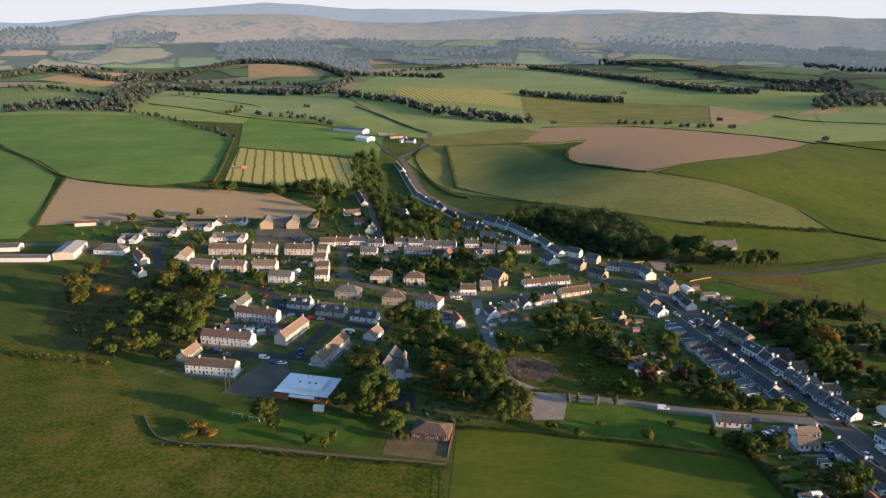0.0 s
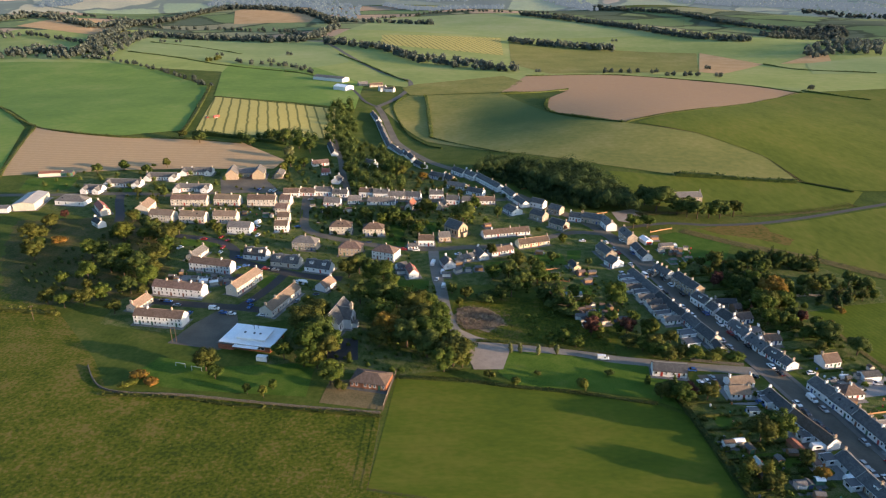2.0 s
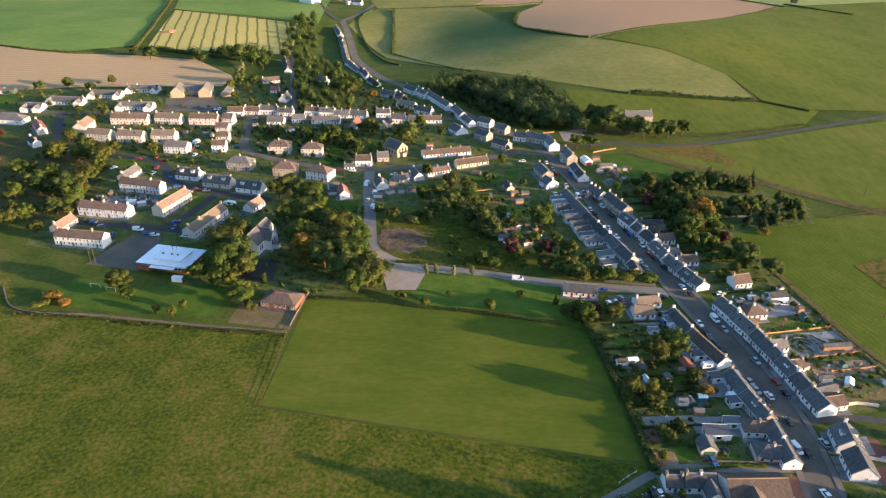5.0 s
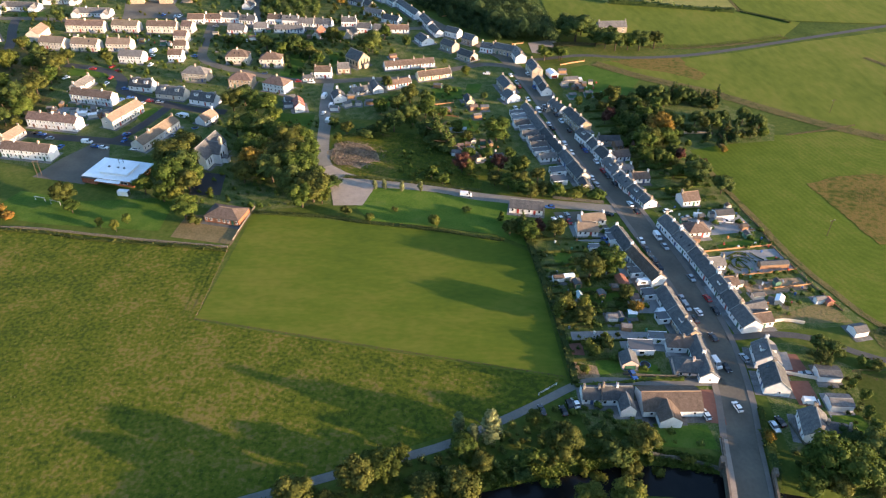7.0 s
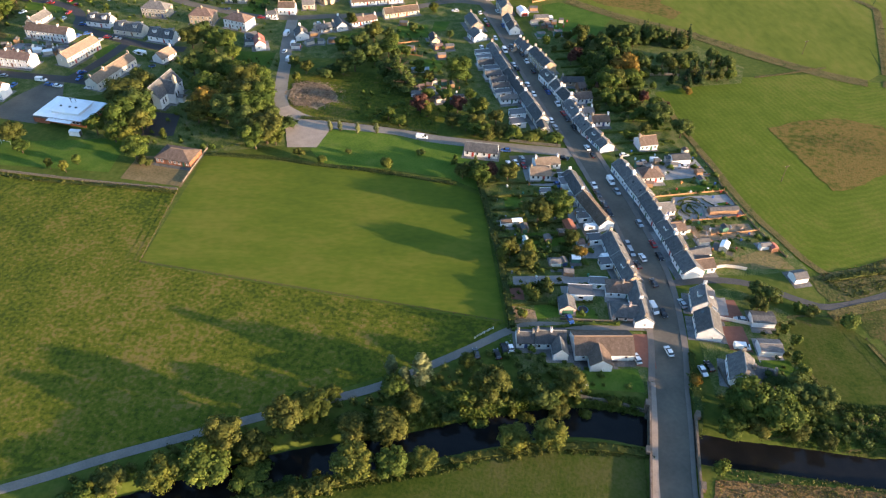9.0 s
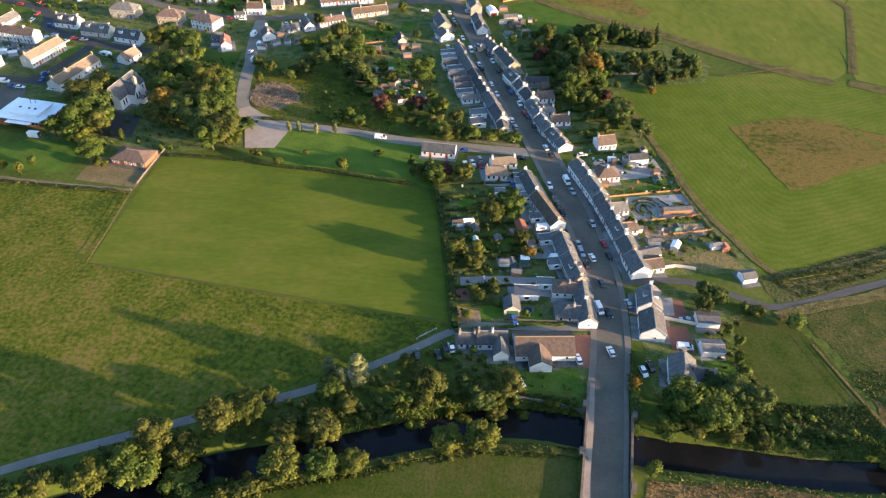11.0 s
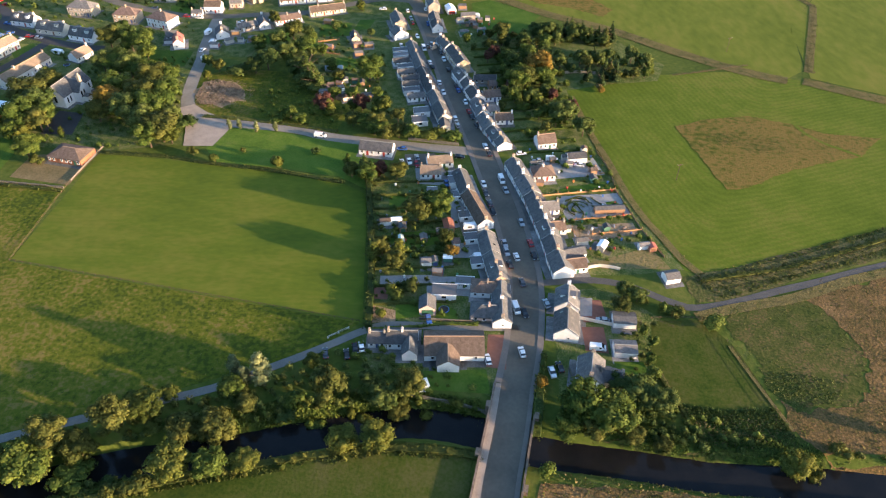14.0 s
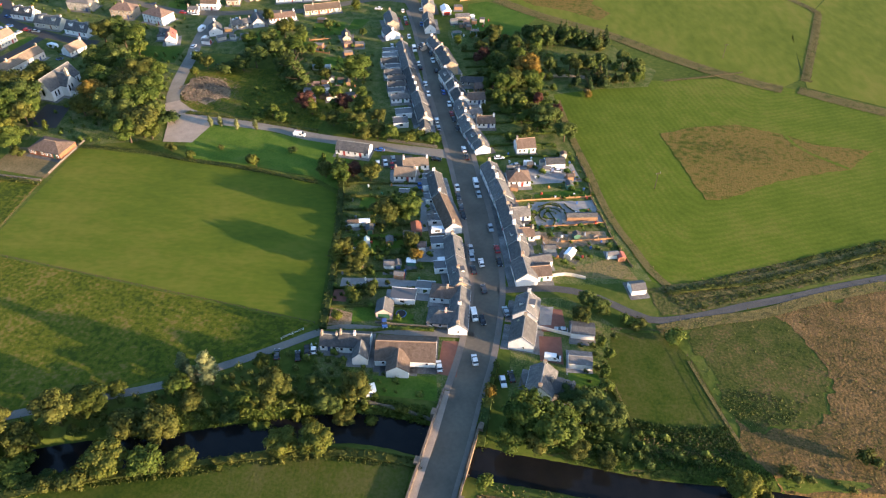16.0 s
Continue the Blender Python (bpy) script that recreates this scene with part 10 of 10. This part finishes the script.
verge([(182, 428), (208, 406), (242, 385), (271, 360), (301, 338), (321, 328)], 7.0, 0.8, "hedge", "green weeds on the bank", 233, 0.9)
verge([(329, 328), (344, 319), (363, 309)], 7.5, 0.8, "straw", "rough brown grass bank", 204)
verge([(329, 328), (344, 319), (363, 309)], 7.0, 0.8, "hedge", "green weeds on the bank", 234, 0.9)
verge([(335, 337), (365, 410), (369, 426), (360, 443)], 4.2, 1.0, "straw", "rough brown grass bank", 205)
verge([(211, 309), (215, 279), (220, 253), (223, 234), (227, 217), (232, 204), (236, 193), (241, 185)], 2.8, 0.7, "straw", "rough grass and brambles along garden ends", 206)
verge([(240, 182), (253, 185), (270, 189), (289, 196), (322, 209)], 6, 1.0, "olive", "scrubby bank beside the lane", 260)
verge([(240, 182), (253, 185), (270, 189), (289, 196), (322, 209)], 7, 0.9, "straw", "dry long grass beside the lane", 261, 2.0)
hedge([(240, 182), (253, 185), (270, 189), (289, 196), (322, 209)], 2.0, 0.9, "low scrubby hedge beside the lane", "olive", 0.4, 9.0, step=1.5)
verge([(234, 165), (245, 168.5), (257, 171.6), (269, 174.5), (290, 183), (315, 191)], 4.0, 0.8, "straw", "rough verge beside the lane", 207)
hedge([(-217, 319), (-198, 314), (-183, 312), (-165, 309)], 4, 2.6, "brown hedge below the trees", "olive", 0.7, 4.0, step=2.0)
hedge([(-112, 241), (-77, 238), (-58, 234), (-31, 231), (1, 227)], 2.0, 1.1, "rough hedge along the pasture wall", "olive", 0.5, 3.0, step=2.0)
hedge([(120, 241), (124, 210), (127, 180), (128, 158)], 3.0, 2.0, "tall garden hedge beside the playing field", "hedge", 0.5, 7.0, step=1.5)
hedge([(6, 254), (35, 252), (52, 248), (81, 243), (110, 236)], 2.4, 0.9, "rough hedge below the green", "hedge", 0.28, 18.0, step=1.5)
hedge([(128, 157), (140, 158), (151, 160), (163, 160)], 1.4, 1.2, "clipped garden hedge", "green", 0.35, 6.0, step=1.2)
hedge([(183, 148), (181, 138)], 2.2, 1.8, "garden hedge beside the road", "yellow", 0.4, 8.0, step=1.0)
hedge([(41, 285), (60, 283), (81, 279), (103, 274)], 2.6, 0.8, "weedy verge along the lane", "hedge", 0.26, 22.0, step=1.5)
hedge([(181.2, 139), (179.8, 130), (178.6, 121)], 3.4, 1.7, "dark scrub beside the bridge end", "dark", 0.36, 16.0, step=1.2)
hedge([(216.5, 143), (217.4, 138), (219.2, 133), (221.5, 124.5), (223, 117.5)], 1.2, 0.9, "rough hedge beside the paddock", "olive", 0.3, 9.0, step=1.2)
verge([(217.2, 142), (219.2, 133), (221.5, 124.5), (223, 117.5)], 1.2, 0.7, "straw", "dry grass along the paddock hedge", 262)
verge([(264.9, 332.1), (280.9, 336.3), (306.1, 344.2)], 1.0, 0.6, "straw", "dry grass under the field fence", 263)
verge([(241, 153), (246, 135), (250, 122)], 1.0, 0.5, "straw", "rough fence line hedge", 208)
hedge([(164, 126), (153, 127), (145, 127), (133, 124), (121, 119), (99, 114), (80, 111)], 5, 1.4, "bankside nettles and scrub", "green", 0.32, 16.0, step=1.5)
hedge([(162, 112), (150, 114), (135, 114), (114, 111), (97, 107), (76, 102), (57, 96)], 3, 0.9, "bankside scrub and long grass", "olive", 0.26, 16.0, step=1.5)
hedge([(183, 118), (198, 115), (213, 111), (224, 110)], 4, 1.4, "bankside nettles and scrub", "olive", 0.32, 14.0, step=1.5)
# far woods
wood([(-1926, 3182), (-1990, 3500), (-1671, 3188), (-1392, 2619), (-1470, 2539), (-1565, 2567)], 24, (10, 16), "hazed", "dark hillside wood among far fields", 300, 14, 7.0, None, far_z, HAZED_LEAF)
wood([(-799, 2748), (-779, 2921), (-690, 3100), (-503, 2891), (-396, 2761), (-255, 2632), (-236, 2246), (-338, 2338), (-463, 2644), (-622, 2619), (-728, 2634)], 24, (10, 16), "hazed", "dark hillside wood among far fields", 301, 14, 7.0, None, far_z, HAZED_LEAF)
wood([(-1431, 3171), (-1215, 3252), (-1217, 3182), (-1214, 2724)], 24, (10, 16), "hazed", "dark hillside wood among far fields", 302, 14, 7.0, None, far_z, HAZED_LEAF)
wood([(688, 3345), (927, 3270), (1251, 3125), (1403, 2512), (1430, 2328), (1378, 2237), (1223, 2542), (884, 2730), (698, 2842)], 24, (10, 16), "hazed", "dark hillside wood among far fields", 303, 14, 7.0, None, far_z, HAZED_LEAF)
wood([(300, 3300), (466, 3300), (526, 2747), (569, 2639), (449, 2662), (322, 2836)], 24, (10, 16), "hazed", "dark hillside wood among far fields", 304, 14, 7.0, None, far_z, HAZED_LEAF)
wood([(-500, 3150), (-191, 2928), (0, 2830), (0, 2765), (-312, 2788)], 24, (10, 16), "hazed", "dark hillside wood among far fields", 305, 14, 7.0, None, far_z, HAZED_LEAF)
# far belts
far_belt([(-1568, 2574), (-1473, 2583), (-1559, 2938)], 60, 60)
far_belt([(-1290, 2454), (-1197, 2590), (-1289, 3118), (-1175, 3206)], 60, 62)
far_belt([(-842, 2752), (-737, 2848), (-573, 2795), (-392, 2737)], 110, 63)
far_belt([(-792, 2649), (-629, 2650), (-406, 2685)], 70, 64)
far_belt([(-1203, 1949), (-1176, 2067), (-1143, 2159), (-873, 1898), (-868, 2067)], 45, 65)
far_belt([(-782, 1284), (-723, 1327), (-619, 1308), (-713, 1583), (-854, 2073)], 45, 66)
far_belt([(-834, 1986), (-785, 2203), (-709, 2563), (-429, 2445), (-283, 2070)], 60, 67)
far_belt([(-675, 1730), (-451, 1660), (-285, 1607), (-245, 1897)], 40, 68)
far_belt([(-549, 2907), (-423, 2968), (-273, 2840), (0, 2765)], 50, 69)
far_belt([(0, 2773), (165, 2792), (390, 2859), (457, 2718), (561, 2599)], 60, 70)
far_belt([(1226, 3066), (1437, 2910), (1473, 2434)], 90, 71)
far_belt([(645, 2804), (879, 2714), (1215, 2527), (1433, 2363)], 70, 72)
far_belt([(561, 2599), (784, 2406), (872, 2152), (968, 1933)], 35, 73)
far_belt([(273, 2233), (481, 1934), (604, 1637), (677, 1564)], 35, 74)
far_belt([(186, 1613), (377, 1505)], 30, 75)
far_belt([(837, 1809), (1059, 1930), (967, 1734)], 50, 76)
far_belt([(1211, 2394), (1393, 2265)], 30, 77)
far_belt([(-174, 2662), (0, 2483), (240, 2656)], 40, 78)
far_belt([(-211, 1529), (-95, 1428), (0, 1254), (134, 1149)], 22, 79)
far_belt([(-278, 2160), (0, 2058)], 25, 82)

BRAKE = [(272, 174), (318, 190), (420, 222), (440, 150), (420, 95), (330, 105), (262, 112), (252, 120), (251, 131), (259, 128), (267.5, 129.7), (278, 136), (282.6, 143), (280.3, 158.5), (278, 167)]
SOUTH_BANK = [(180, 109), (206, 107), (228, 103.5), (258, 101), (300, 96), (300, 90), (200, 92), (176, 96)]
NORTH_BANK = [(187, 122), (222, 120), (250, 119), (262, 112), (225, 114), (203, 117.5)]
tufts(BRAKE, 6000, 0.34, "straw", "dry bracken and dead stalks", 84)
tufts(BRAKE, 2600, 0.42, "olive", "green weeds among the bracken", 85)
tufts(SOUTH_BANK, 1800, 0.36, "straw", "dry long grass on the river bank", 81)
tufts(SOUTH_BANK, 1500, 0.42, "olive", "green weeds on the river bank", 82)
tufts(NORTH_BANK, 1800, 0.5, "green", "rushes and nettles on the river bank", 83)
tufts([(50, 104), (66, 112), (86, 119), (92, 116), (72, 107.5), (54, 100)], 3200, 0.8, "dark", "rank weeds above the water", 100, False)
tufts([(184, 118), (205, 114.5), (226, 111.5), (250, 109), (250, 105), (226, 107.5), (204, 110.5), (184, 113.5)], 3600, 0.7, "dark", "rank weeds above the water", 101, False)
tufts([(50, 100), (100, 109), (135, 116), (161, 114.5), (161, 111), (135, 112), (98, 104), (50, 94)], 2500, 0.5, "olive", "long grass along the river meadow", 86)
tufts([(84, 118), (110, 124), (140, 130), (163, 127), (163, 131), (140, 134), (108, 130), (84, 124)], 3500, 0.7, "green", "nettles and weeds on the river bank", 87)
tufts([(32, 303), (36, 296), (48, 296), (55, 301), (54, 310), (46, 317), (39, 320), (33, 317)], 3000, 0.5, "dead", "dead pale weed stalks on the waste plot", 88, False)
tufts([(31, 312), (34, 294), (50, 292), (60, 300), (58, 314), (44, 321), (33, 320)], 1500, 0.3, "dead", "dead weed stalks round the heap", 96)
tufts([(38, 290), (62, 286), (100, 277), (104, 290), (88, 308), (72, 326), (56, 320), (58, 296)], 3800, 0.32, "hedge", "rank weeds on the overgrown plot", 89)
tufts([(0, 184), (125, 158), (98, 142), (18, 113), (-60, 100), (-140, 150), (-100, 230), (-30, 225)], 6500, 0.26, "hedge", "tussocks and thistles in the pasture", 91)
tufts([(0, 184), (125, 158), (98, 142), (18, 113), (-60, 100), (-140, 150), (-100, 230), (-30, 225)], 3500, 0.2, "straw", "seeding grass stems in the pasture", 92)
tufts([(236, 184), (244, 185), (275, 197), (325, 216), (325, 202), (302, 194), (281, 187.5), (261, 179.5), (245, 173.5)], 3000, 0.45, "olive", "scrub and weeds on the lane bank", 93)
tufts([(240, 164), (262, 172), (276, 176), (286, 150), (280, 136), (262, 128), (252, 122), (244, 150)], 900, 0.3, "hedge", "rushes in the damp field", 94)
tufts([(246, 136), (254, 130), (266, 132), (272, 139), (262, 142), (250, 143)], 750, 0.38, "hedge", "dark rush clumps in the damp field", 95)
tufts([(219, 131), (232, 128.5), (247, 130), (250, 120), (236, 116), (222, 118)], 2600, 0.5, "dark", "rank weeds at the paddock end", 97)
tufts([(219, 130), (232, 127), (247, 128), (250, 120), (236, 116), (222, 118)], 900, 0.4, "straw", "dry stalks at the paddock end", 98)
tufts([(266, 277), (284, 279), (300, 272), (302, 263), (284, 262), (268, 268)], 1500, 0.3, "hedge", "green regrowth in the uncut grass", 99)
tufts([(256, 283), (264, 290), (287, 292), (338, 275), (326, 262), (300, 254), (268, 240)], 1500, 0.3, "olive", "uncut dry grass in the mown field", 90)
